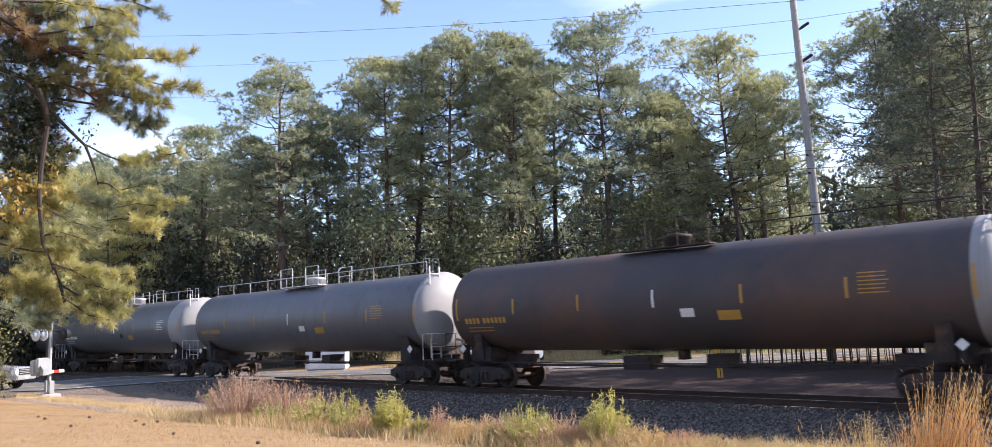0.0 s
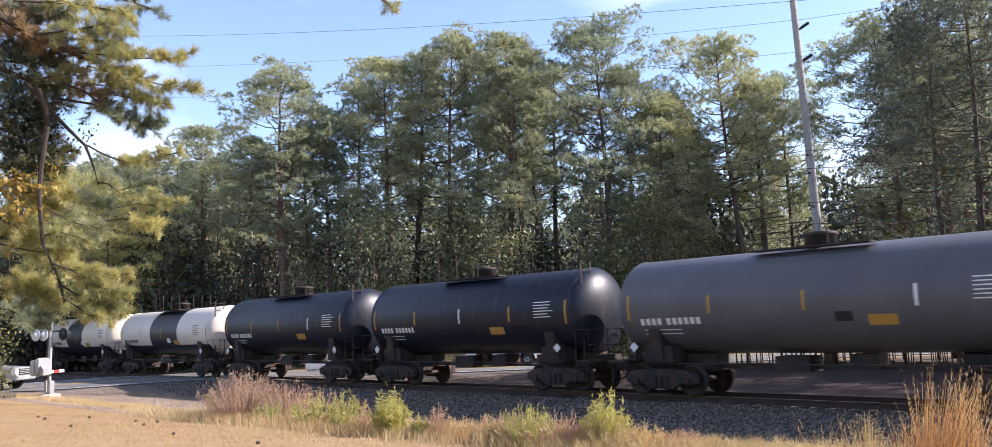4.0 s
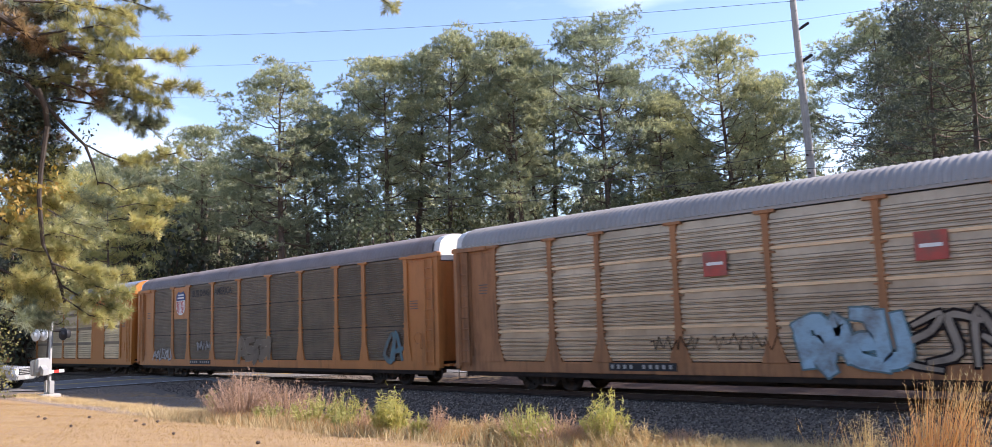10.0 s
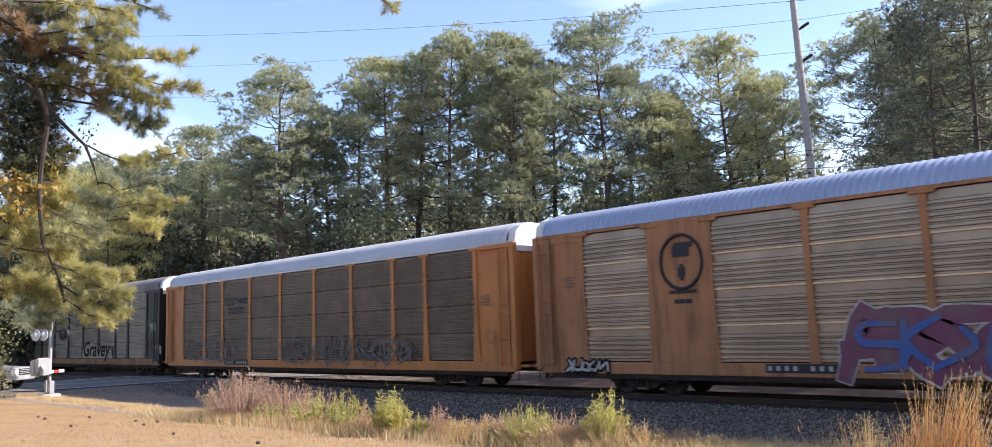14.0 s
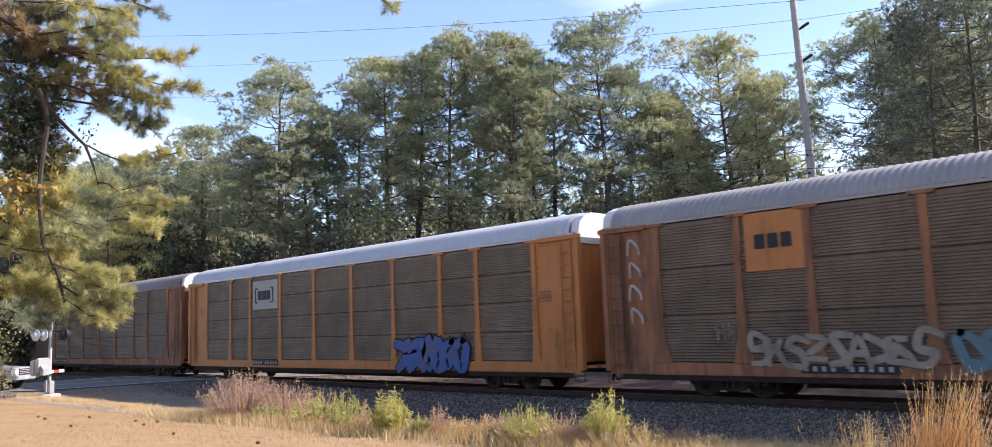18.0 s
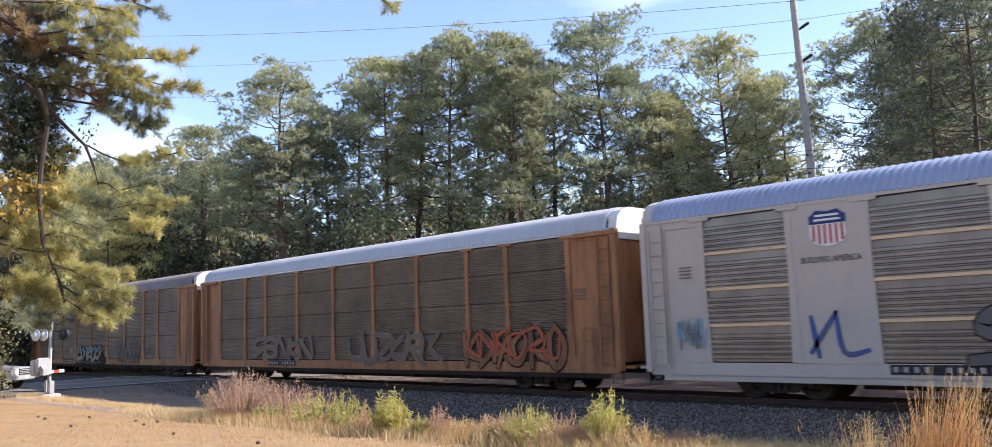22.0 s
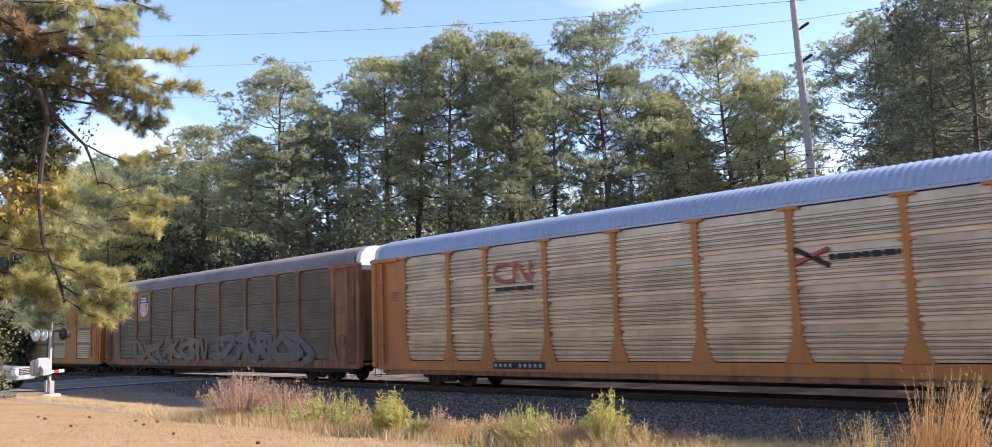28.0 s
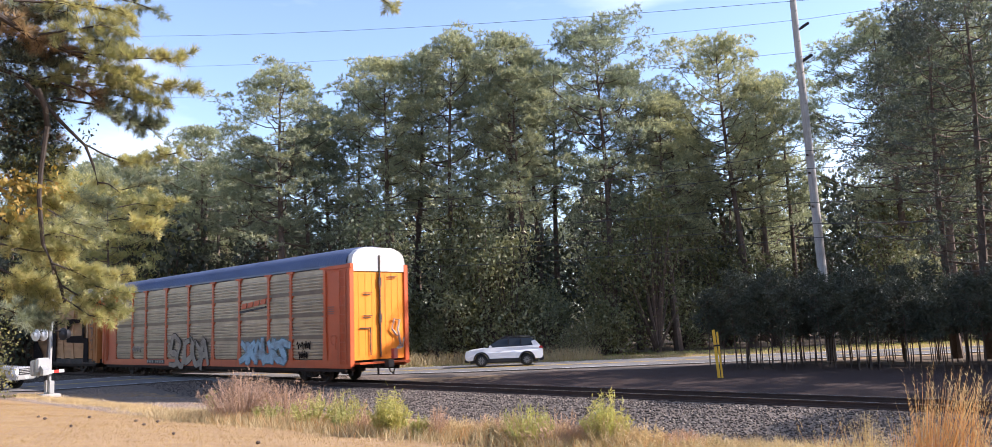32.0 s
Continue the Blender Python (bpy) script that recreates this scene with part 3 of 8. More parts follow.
def bars(car, name, x, z, w, h, rows, material, y=-1.56, gaps=4, seed=1):
    """Small lettering that cannot be read: rows of short bars."""
    rng = random.Random(seed)
    bm = bmesh.new()
    rh = h / rows
    for r in range(rows):
        xx = x
        while xx < x + w - 0.02:
            l = min(x + w - xx, w / gaps * rng.uniform(0.5, 1.2))
            box(bm, xx, xx + l, y - 0.004, y + 0.004, z + h - (r + (0.85 if rows < 3 else 0.6)) * rh, z + h - (r + 0.25) * rh)
            xx += l + w * 0.03
    return part(name, bm, material, car)


def ribbon(bm, pts, w, y):
    """A flat brush stroke through points in x, z, rounded at its bends."""
    fine = []
    P = [Vector(p) for p in pts]
    for i in range(len(P) - 1):
        p0, p1, p2, p3 = P[max(i - 1, 0)], P[i], P[i + 1], P[min(i + 2, len(P) - 1)]
        for q in range(4):
            t = q / 4
            fine.append(0.5 * (2 * p1 + (p2 - p0) * t + (2 * p0 - 5 * p1 + 4 * p2 - p3) * t * t + (3 * p1 - p0 - 3 * p2 + p3) * t ** 3))
    fine.append(P[-1])
    d0, d1 = (fine[0] - fine[1]).normalized(), (fine[-1] - fine[-2]).normalized()
    fine[0], fine[-1] = fine[0] + d0 * w * 0.4, fine[-1] + d1 * w * 0.4
    rows = []
    for i, p in enumerate(fine):
        d = (fine[min(i + 1, len(fine) - 1)] - fine[max(i - 1, 0)])
        d = d.normalized() if d.length > 1e-6 else Vector((1, 0))
        n = Vector((-d.y, d.x)) * w * 0.5 * (0.75 + 0.4 * math.sin(math.pi * i / (len(fine) - 1)))
        rows.append([bm.verts.new((p.x + n.x, y, p.y + n.y)), bm.verts.new((p.x - n.x, y, p.y - n.y))])
    for a, b in zip(rows, rows[1:]):
        bm.faces.new((a[0], b[0], b[1], a[1]))


STROKES = [
    [[(0, 0), (0.1, 0.6), (0, 1)], [(0, 1), (0.7, 0.9), (0.85, 0.6), (0.3, 0.45)], [(0.3, 0.45), (0.95, -0.05)]],
    [[(0.95, 0.9), (0.2, 1), (0.1, 0.6), (0.85, 0.45), (0.75, 0.05), (-0.05, 0)]],
    [[(0.0, -0.05), (0.45, 1), (0.95, 0)], [(0.15, 0.35), (0.8, 0.42)]],
    [[(0.1, 1.05), (0.08, 0.15), (0.5, 0), (0.9, 0.25), (0.85, 1)]],
    [[(0.05, 0), (0.12, 1), (0.8, 0.05), (0.88, 1)]],
    [[(0.0, 0.95), (0.9, 0.92), (0.1, 0.1), (0.95, 0.05)]],
    [[(0.5, 1), (0.05, 0.7), (0.1, 0.2), (0.5, 0), (0.9, 0.3), (0.85, 0.75), (0.5, 1)]],
    [[(0.1, 1), (0.1, 0)], [(0.9, 1), (0.15, 0.5), (0.95, 0)]],
]


def blob_tag(car, x, z, w, h, fill, line, seed, letters=5, y=-1.56, label="", thick=0.3, rim=0.07):
    """Sprayed piece: crowded brush-stroke shapes with an outline, warped past reading."""
    rng = random.Random(seed)
    cell = w / letters
    for i in range(letters):
        st = STROKES[rng.randrange(len(STROKES))]
        x0, ww = x + cell * (i - 0.08), cell * rng.uniform(0.95, 1.2)
        z0, hh = z + h * rng.uniform(0.0, 0.1), h * rng.uniform(0.78, 1.0)
        sl, flip = rng.uniform(-0.15, 0.25), rng.random() < 0.4
        bend = rng.uniform(-0.25, 0.25)
        bw = max(0.05, thick * min(cell, h) * rng.uniform(0.85, 1.15))
        for name, mat_, grow, yy in (("graffiti_outline", line, rim, y - 0.001 * i), ("graffiti_fill", fill, 0.0, y - 0.012 - 0.001 * i)):
            bm = bmesh.new()
            r2 = random.Random(seed * 31 + i)
            for q, s in enumerate(st):
                pts = []
                for a, b in s:
                    a = (1 - a if flip else a) + sl * (b - 0.5) + bend * math.sin(b * 5) + r2.uniform(-0.14, 0.14)
                    pts.append((x0 + a * ww, z0 + (b + r2.uniform(-0.13, 0.13)) * hh))
                ribbon(bm, pts, bw + 2 * grow, yy - 0.0003 * q)
            part(name, bm, mat_, car, label)


def scrawl(car, x, z, w, h, material, seed, y=-1.565, r=0.035):
    """A quick handstyle tag: looping strokes, no readable word."""
    rng = random.Random(seed)
    bm = bmesh.new()
    n = 16
    pts = [(x + w * (i + rng.uniform(-0.6, 0.6)) / n, y, z + h * (0.5 + 0.5 * math.sin(i * 2.4 + rng.uniform(-0.4, 0.4)))) for i in range(n + 1)]
    tube(bm, pts, [r * rng.uniform(0.6, 1.1) for _ in pts], 4)
    part("graffiti_scrawl", bm, material, car)


def shield(car, x, z, w, h):
    """A badge: dark blue head over red and white stripes."""
    top = [(0.0, 0.62), (1.0, 0.62), (1.0, 0.84), (0.88, 0.92), (0.8, 1.0), (0.5, 0.95), (0.2, 1.0), (0.12, 0.92), (0.0, 0.84)]
    part("badge_head", prism([(x + a * w, z + b * h) for a, b in top], -1.575, -1.556), M["blue"], car, "dark blue badge head")
    part("badge_text_bars", boxes((x + 0.18 * w, x + 0.82 * w, -1.58, -1.57, z + 0.82 * h, z + 0.88 * h), (x + 0.14 * w, x + 0.86 * w, -1.58, -1.57, z + 0.7 * h, z + 0.76 * h)), M["letter"], car)
    low = [(0.02, 0.62), (0.0, 0.3), (0.1, 0.12), (0.3, 0.04), (0.5, 0.0), (0.7, 0.04), (0.9, 0.12), (1.0, 0.3), (0.98, 0.62)]
    part("badge_field", prism([(x + a * w, z + b * h) for a, b in low], -1.572, -1.556), M["letter"], car)
    bm = bmesh.new()
    for i in range(6):
        a = 0.08 + i * 0.155
        d = 0.1 if i in (0, 5) else 0.03
        box(bm, x + a * w, x + (a + 0.07) * w, -1.578, -1.57, z + (d + 0.05) * h, z + 0.6 * h)
    part("badge_stripes", bm, M["red"], car)


def rack_car(k, spec):
    """An enclosed car-carrier wagon: origin at its forward end on the rails, forward is -X."""
    car = thing("autorack_car", spec["label"], "railroad car", group="freight train cars")
    fm, pm, rm, sm = spec["frame"], spec["panel"], spec["roof"], spec.get("sill", spec["frame"])
    smooth, tiers = spec.get("smooth", False), spec.get("tiers", 3)
    part("underframe", shared("rack_under", lambda: boxes((0.2, 27.3, -1.25, 1.25, 0.78, 1.0), (-0.2, 27.7, -0.35, 0.35, 0.62, 0.95), (5.6, 21.9, -0.42, 0.42, 0.30, 0.8), (9.0, 12.0, -1.0, 1.0, 0.40, 0.78), (15.5, 17.2, -1.1, -0.3, 0.42, 0.8))), M["steel"], car)
    low = spec.get("low", sill_dark)
    for y in (-1.0, 1.0):
        part("side_sill", shared("rack_sill%g" % y, lambda: boxes((SIDE_A, SIDE_B, -1.535 if y < 0 else 1.44, -1.44 if y < 0 else 1.535, 0.66, 1.02), bevel=0.015)), sm, car)
        part("lower_sill", shared("rack_low%g" % y, lambda: boxes((SIDE_A + 0.4, SIDE_B - 0.4, -1.50 if y < 0 else 1.44, -1.44 if y < 0 else 1.50, 0.50, 0.665), bevel=0.012)), low, car)
    if "roof" not in MESH:
        MESH["roof"] = roof_mesh(0.1, 27.4)
    part("roof", MESH["roof"], rm, car)
    part("eave_rail", shared("eave", lambda: boxes((SIDE_A, SIDE_B, -1.56, -1.46, 5.14, 5.23), (SIDE_A, SIDE_B, 1.46, 1.56, 5.14, 5.23))), rm if not smooth else fm, car)
    part("far_side", shared("far_side", lambda: ribbed(SIDE_A, SIDE_B, 1.02, 5.15, 1.5)), pm, car)
    for i, x in enumerate(POSTS):
        if smooth:
            me = shared("spost%d" % i, lambda: post_mesh(x, 0.15, 0.1))
        elif tiers == 4:
            me = shared("fpost%d_%g" % (i, spec.get("foot", 0)), lambda: post_mesh(x, spec.get("foot", 0.19), 0.10, 4))
        else:
            me = shared("post%d" % i, lambda: post_mesh(x, 0.32, 0.115, 3))
        part("side_post", me, spec.get("post", fm), car)
    edges = list(zip(POSTS, POSTS[1:]))
    for i, (a, b) in enumerate(edges):
        if smooth and i in (1, 7):
            part("side_sheet", shared("ssheet%d" % i, lambda: boxes((a - 0.05, b + 0.05, -1.545, -1.46, 1.02, 5.14))), fm, car)
            continue
        zs = [1.04 + (5.12 - 1.04) * t / tiers for t in range(tiers + 1)]
        for t in range(tiers):
            slat = spec.get("slat", pm in (silver, bright, lastp, cool))
            me = shared("panel%d_%d_%d%d" % (i, tiers, t, slat), lambda: ribbed(a + 0.05, b - 0.05, zs[t] + 0.012, zs[t + 1] - 0.012, -1.475 if slat else -1.485, 0.145 if slat else 0.085, 0.05 if slat else 0.024))
            part("side_panel", me, pm, car)
        for q, z in enumerate(zs[1:-1]):
            wide = spec.get("batten_h", 0.018)
            me = shared("batten%d_%d_%d_%g" % (i, tiers, q, wide), lambda: boxes((a + 0.05, b - 0.05, -1.535, -1.47, z - wide, z + wide)))
            part("panel_batten", me, spec.get("batten", M["steel"]), car)
    # end sections with their corner posts, ladders and brackets
    for s in (0, 1):
        f = (lambda x: x + SIDE_A - 0.55) if s == 0 else (lambda x: SIDE_B + 0.55 - x)
        x0, x1 = sorted((f(0.55), POSTS[0] + 0.05 if s == 0 else POSTS[-1] - 0.05))
        part("end_sheet", shared("end_sheet%d" % s, lambda: boxes((x0, x1, -1.50, -1.44, 1.02, 5.14), (x0, x1, -1.53, -1.50, 1.02, 1.22), (x0, x1, -1.53, -1.50, 4.92, 5.14), (x0 + 0.62, x0 + 0.7, -1.54, -1.50, 1.2, 4.95) if s == 0 else (x1 - 0.7, x1 - 0.62, -1.54, -1.50, 1.2, 4.95), (x1 - 0.16, x1, -1.53, -1.50, 1.2, 4.95) if s == 0 else (x0, x0 + 0.16, -1.53, -1.50, 1.2, 4.95), bevel=0.006)), fm, car)
        part("ladder_column", shared("lcol%d" % s, lambda: boxes((min(f(0.55), f(1.16)), max(f(0.55), f(1.16)), -1.57, -1.5, 0.9, 5.1), bevel=0.012)), fm, car)
        for yy in (-1.51, 1.51):
            part("corner_post", shared("corner%d%g" % (s, yy), lambda: boxes((min(f(0.42), f(0.62)), max(f(0.42), f(0.62)), yy - 0.11, yy + 0.11, 0.75, 5.2), bevel=0.01)), fm, car)
        if not smooth:
            part("top_bracket", shared("bracket%d" % s, lambda: boxes((min(f(0.35), f(2.15)), max(f(0.35), f(2.15)), -1.64, -1.5, 5.02, 5.17), bevel=0.01)), fm, car)
        xa = f(0.72) if s == 0 else f(1.17)
        part("ladder", shared("rladder%d" % s, lambda: ladder_mesh(xa, xa + 0.45, 0.85, 4.95, -1.63)), fm, car)
        part("grab_iron", shared("grab%d" % s, lambda: rod([(f(1.5), -1.55, 1.5), (f(1.5), -1.62, 1.5), (f(1.5), -1.62, 2.0), (f(1.5), -1.55, 2.0)], 0.015)), fm, car)
        # two folding door leaves with pressed ribs and a rounded head
        for q, (ya, yb) in enumerate(((-1.45, -0.01), (0.01, 1.45))):
            def leafm():
                items = [(min(f(0.5), f(0.58)), max(f(0.5), f(0.58)), ya, yb, 1.0, 4.86)]
                for r in range(1, 4):
                    yy = ya + (yb - ya) * r / 4
                    items.append((min(f(0.488), f(0.52)), max(f(0.488), f(0.52)), yy - 0.02, yy + 0.02, 1.15, 4.8))
                items.append((min(f(0.44), f(0.52)), max(f(0.44), f(0.52)), ya + 0.02, ya + 0.08, 1.05, 4.8))
                return boxes(*items)
            part("end_door", shared("edoor%d%d" % (s, q), leafm), spec.get("door", fm), car)
        cap = [(-1.45, 4.88), (1.45, 4.88), (1.45, 5.3), (1.38, 5.6), (1.15, 5.8), (0.75, 5.94), (-0.75, 5.94), (-1.15, 5.8), (-1.38, 5.6), (-1.45, 5.3)]
        part("door_head", shared("dhead%d" % s, lambda: extrude_x(cap, min(f(0.44), f(0.8)), max(f(0.44), f(0.8)))), spec.get("cap", cap_white), car, "white rounded door head")
        part("latch_rod", shared("latch%d" % s, lambda: boxes((min(f(0.38), f(0.44)), max(f(0.38), f(0.44)), -0.03, 0.03, 1.1, 5.6), (min(f(0.37), f(0.44)), max(f(0.37), f(0.44)), -0.07, 0.07, 2.6, 3.0), (min(f(0.37), f(0.44)), max(f(0.37), f(0.44)), -0.07, 0.07, 4.2, 4.6))), M["steel"], car)
        part("end_platform", shared("plat%d" % s, lambda: boxes((min(f(0.05), f(0.5)), max(f(0.05), f(0.5)), -1.4, 1.4, 0.82, 0.9), bevel=0.01)), sm, car)
        part("step", shared("step%d" % s, lambda: rod([(f(0.45), -1.5, 0.8), (f(0.45), -1.5, 0.38), (f(0.85), -1.5, 0.38), (f(0.85), -1.5, 0.8)], 0.02)), M["steel"], car)
        truck(car, f(4.35))
        coupler(car, f(0.35), 1 if s else -1)
    part("brake_wheel", shared("brake_wheel", lambda: rod([(26.55 + 0.22 * math.cos(a * 0.5236), -1.63, 1.9 + 0.22 * math.sin(a * 0.5236)) for a in range(13)], 0.018)), fm, car)
    nb = spec.get("board", 6.7)                      # where its number board begins
    part("number_board", shared("numboard", lambda: boxes((0, 2.45, -1.545, -1.53, 0.76, 1.0))), M["black"], car, m=Matrix.Translation((nb, 0, 0)))
    for i in range(10):                              # painted mark and number as plain bars
        if i != 4:
            part("number_bar", shared("number_bar", lambda: boxes((0, 0.10, -1.552, -1.545, 0.82, 0.945))), sign_grey, car, m=Matrix.Translation((nb + 0.08 + 0.235 * i, 0, 0)))
    bars(car, "stencil_lettering", 1.0, 3.4, 0.42, 0.4, 4, sp_grey, y=-1.556, seed=k + 40)
    bars(car, "stencil_lettering", 26.0, 3.0, 0.5, 0.4, 4, sp_grey, y=-1.556, seed=k + 80)
    spec.get("extra", lambda c: None)(car)
    return car


def tank_car(L, spec):
    """A tank wagon: origin at its forward end on the rails."""
    car = thing("tank_car", spec["label"], "railroad car", group="freight train cars")
    Rr, cz = spec.get("r", 1.6), spec.get("cz", 2.93)
    x0, x1 = 0.5, L - 0.5
    hd = 0.62

    def prof(a, b, left, right):
        pts = []
        if left:
            for q in range(9):
                t = q / 8 * math.pi / 2
                pts.append((a + hd - hd * math.cos(t), Rr * math.sin(t)))
        else:
            pts.append((a, Rr))
        if right:
            for q in range(8, -1, -1):
                t = q / 8 * math.pi / 2
                pts.append((b - hd + hd * math.cos(t), Rr * math.sin(t)))
        else:
            pts.append((b, Rr))
        return pts
    T = Matrix.Translation((0, 0, cz))
    zones = spec.get("zones") or [(0, 1, spec["shell"])]
    for a, b, mt in zones:
        xa, xb = x0 + (x1 - x0) * a, x0 + (x1 - x0) * b
        part("shell" if mt is spec["shell"] else "shell_band", lathe_x(prof(xa, xb, a == 0, b == 1), 56), mt, car, m=T)
    if spec.get("belly"):                        # lower half painted over the pale shell
        bm = bmesh.new()
        n = 24
        for q in range(n):
            t0, t1 = [2.13 + (math.tau - 4.26) * w / n for w in (q, q + 1)]
            r = Rr + 0.004
            vs = [bm.verts.new((x, r * math.sin(t), r * math.cos(t))) for x, t in ((x0 + hd, t0), (x1 - hd, t0), (x1 - hd, t1), (x0 + hd, t1))]
            bm.faces.new(vs).smooth = True
        bmesh.ops.remove_doubles(bm, verts=bm.verts[:], dist=1e-4)
        bmesh.ops.recalc_face_normals(bm, faces=bm.faces[:])
        part("lower_shell_paint", bm, spec["belly"], car, m=Matrix.Translation((0, 0, cz)))
    for q in (0.0, 1.0):                          # welded head seams
        xx = x0 + hd if q == 0 else x1 - hd
        part("head_seam", lathe_x([(xx - 0.03, Rr - 0.01), (xx - 0.02, Rr + 0.012), (xx + 0.02, Rr + 0.012), (xx + 0.03, Rr - 0.01)], 48), zones[0 if q == 0 else -1][2], car, m=T)
    sm = M["steel"]
    for s in (0, 1):
        f = (lambda x: x) if s == 0 else (lambda x: L - x)
        part("stub_sill", boxes((min(f(0.4), f(3.6)), max(f(0.4), f(3.6)), -0.35, 0.35, 0.72, 1.2), (min(f(1.6), f(2.6)), max(f(1.6), f(2.6)), -1.2, 1.2, 1.0, 1.5)), sm, car)
        part("saddle", extrude_x([(-1.25, 1.05), (1.25, 1.05), (1.38, 2.0), (0.9, 1.55), (0, 1.38), (-0.9, 1.55), (-1.38, 2.0)], min(f(1.9), f(2.3)), max(f(1.9), f(2.3))), sm, car)
        part("end_platform", boxes((min(f(0.35), f(0.95)), max(f(0.35), f(0.95)), -1.4, 1.4, 1.0, 1.06)), sm, car)
        for pts in ([(f(0.4), -1.4, 1.05), (f(0.4), -1.4, 2.05), (f(0.4), -0.4, 2.05), (f(0.4), -0.4, 1.05)], [(f(0.4), 1.4, 1.05), (f(0.4), 1.4, 2.05), (f(0.4), 0.4, 2.05), (f(0.4), 0.4, 1.05)],
                    [(f(0.4), -1.4, 2.05), (f(0.95), -1.4, 2.05), (f(0.95), -1.4, 1.05)], [(f(0.4), -1.4, 1.55), (f(0.4), -0.4, 1.55)]):
            part("end_rail", rod(pts, 0.02), spec.get("rails", sm), car)
        part("step", rod([(f(0.5), -1.42, 1.0), (f(0.5), -1.42, 0.4), (f(0.9), -1.42, 0.4), (f(0.9), -1.42, 1.0)], 0.02), sm, car)
        truck(car, f(2.1))
        coupler(car, f(0.4), 1 if s else -1)
    part("brake_rigging", boxes((3.6, L - 3.6, -0.12, 0.0, 0.78, 0.86), (L * 0.4, L * 0.4 + 1.0, -0.5, 0.3, 0.72, 1.15), (L * 0.55, L * 0.55 + 0.7, -0.4, 0.4, 0.8, 1.2)), sm, car)
    part("brake_pipe", rod([(2.6, -1.15, 0.96), (L - 2.6, -1.15, 0.96)], 0.025), sm, car)
    part("bottom_outlet", lathe_x([(-0.2, 0.0), (-0.2, 0.14), (0.0, 0.2), (0.25, 0.2), (0.25, 0)], 12), sm, car, m=Matrix.Translation((L / 2, 0, cz - Rr - 0.05)) @ Matrix.Rotation(radians(90), 4, "Y"))
    # manway with its platform and rails
    top = cz + Rr
    rm = spec.get("rails", sm)
    c = L * spec.get("dome", 0.5)
    part("manway", lathe_x([(-0.1, 0.0), (-0.1, 0.42), (0.28, 0.42), (0.3, 0.46), (0.38, 0.46), (0.42, 0.3), (0.44, 0)], 20), spec.get("dome_mat", rm), car, m=Matrix.Translation((c, 0, top)) @ Matrix.Rotation(radians(-90), 4, "Y"))
    pw = spec.get("plat", 1.65)
    part("platform", boxes((c - pw, c + pw, -0.95, -0.5, top - 0.06, top - 0.02), (c - pw, c + pw, 0.5, 0.95, top - 0.06, top - 0.02)), rm, car)
    for y in (-0.95, 0.95):
        for a, b in ((c - pw, c - pw * 0.35), (c + pw * 0.35, c + pw)):
            bm = bmesh.new()
            tube(bm, [(a, y, top - 0.05), (a, y, top + 0.85), (b, y, top + 0.85), (b, y, top - 0.05)], 0.022, 6)
            tube(bm, [(a, y, top + 0.42), (b, y, top + 0.42)], 0.018, 6)
            part("guard_rail", bm, rm, car)
    part("side_ladder", ladder_mesh(c - 0.25, c + 0.25, 0.9, top - 0.1, -Rr - 0.06), sm, car) if spec.get("ladder", False) else None
    if spec.get("walk"):                           # running rail along the top to an end ladder
        bm = bmesh.new()
        n = int(L / 2.1)
        for i in range(n + 1):
            x = 1.6 + (L - 3.2) * i / n
            tube(bm, [(x, -0.55, top - 0.1), (x, -0.55, top + 0.45)], 0.018, 5)
        tube(bm, [(1.6, -0.55, top + 0.45), (L - 1.6, -0.55, top + 0.45)], 0.02, 6)
        part("top_walk_rail", bm, rm, car)
    bm = ladder_mesh(-0.25, 0.25, 1.1, top + 0.2, 0.0)
    for x in (-0.25, 0.25):
        tube(bm, [(x, 0, top + 0.1), (x, 0.0, top + 0.5), (x, 0.35, top + 0.55), (x, 0.4, top)], 0.02, 6)
    part("end_ladder", bm, rm, car, m=Matrix.Translation((L - 0.9, -0.75, 0)) @ Matrix.Rotation(radians(90), 4, "Z"))
    # reflective strips, placards and lettering that follow the curve of the shell

    def decal(name, xa, xb, za, zb, mt, lift=0.006):
        bm = bmesh.new()
        n = 4
        rows = []
        for q in range(n + 1):
            z = za + (zb - za) * q / n - cz
            y = -math.sqrt(max(0.01, (Rr + lift) ** 2 - z * z))
            rows.append([bm.verts.new((x, y, z)) for x in (xa, xb)])
        for r0, r1 in zip(rows, rows[1:]):
            bm.faces.new((r0[0], r0[1], r1[1], r1[0]))
        return part(name, bm, mt, car, m=T)
    n = spec.get("strips", 5)
    for i in range(n):
        x = x0 + hd + 0.1 + (x1 - x0 - 2 * hd - 0.3) * i / (n - 1)
        tall = 0.42 if i in (0, n - 1) else 0.28
        decal("reflective_strip", x, x + 0.08, cz - tall, cz + tall * 0.9, decal_yellow if (i + spec.get("odd", 0)) % 3 or i in (0, n - 1) else M["letter"])
    dk = spec.get("ink", M["letter"])
    rng = random.Random(spec.get("seed", 1))
    for i in range(10):                             # reporting mark as bars
        xa = x0 + hd + 0.55 + i * 0.2 + (0.12 if i > 3 else 0)
        decal("mark_bar", xa, xa + 0.13, cz - 0.56, cz - 0.36, dk)
    for r in range(2):
        decal("mark_bar", x0 + hd + 0.6, x0 + hd + 1.9, cz - 0.72 - 0.12 * r, cz - 0.69 - 0.12 * r, dk)
    for r in range(6):
        xa = x1 - L * 0.17
        decal("stencil_bar", xa, xa + 0.9 * rng.uniform(0.7, 1), cz + 0.32 - 0.1 * r, cz + 0.35 - 0.1 * r, dk)
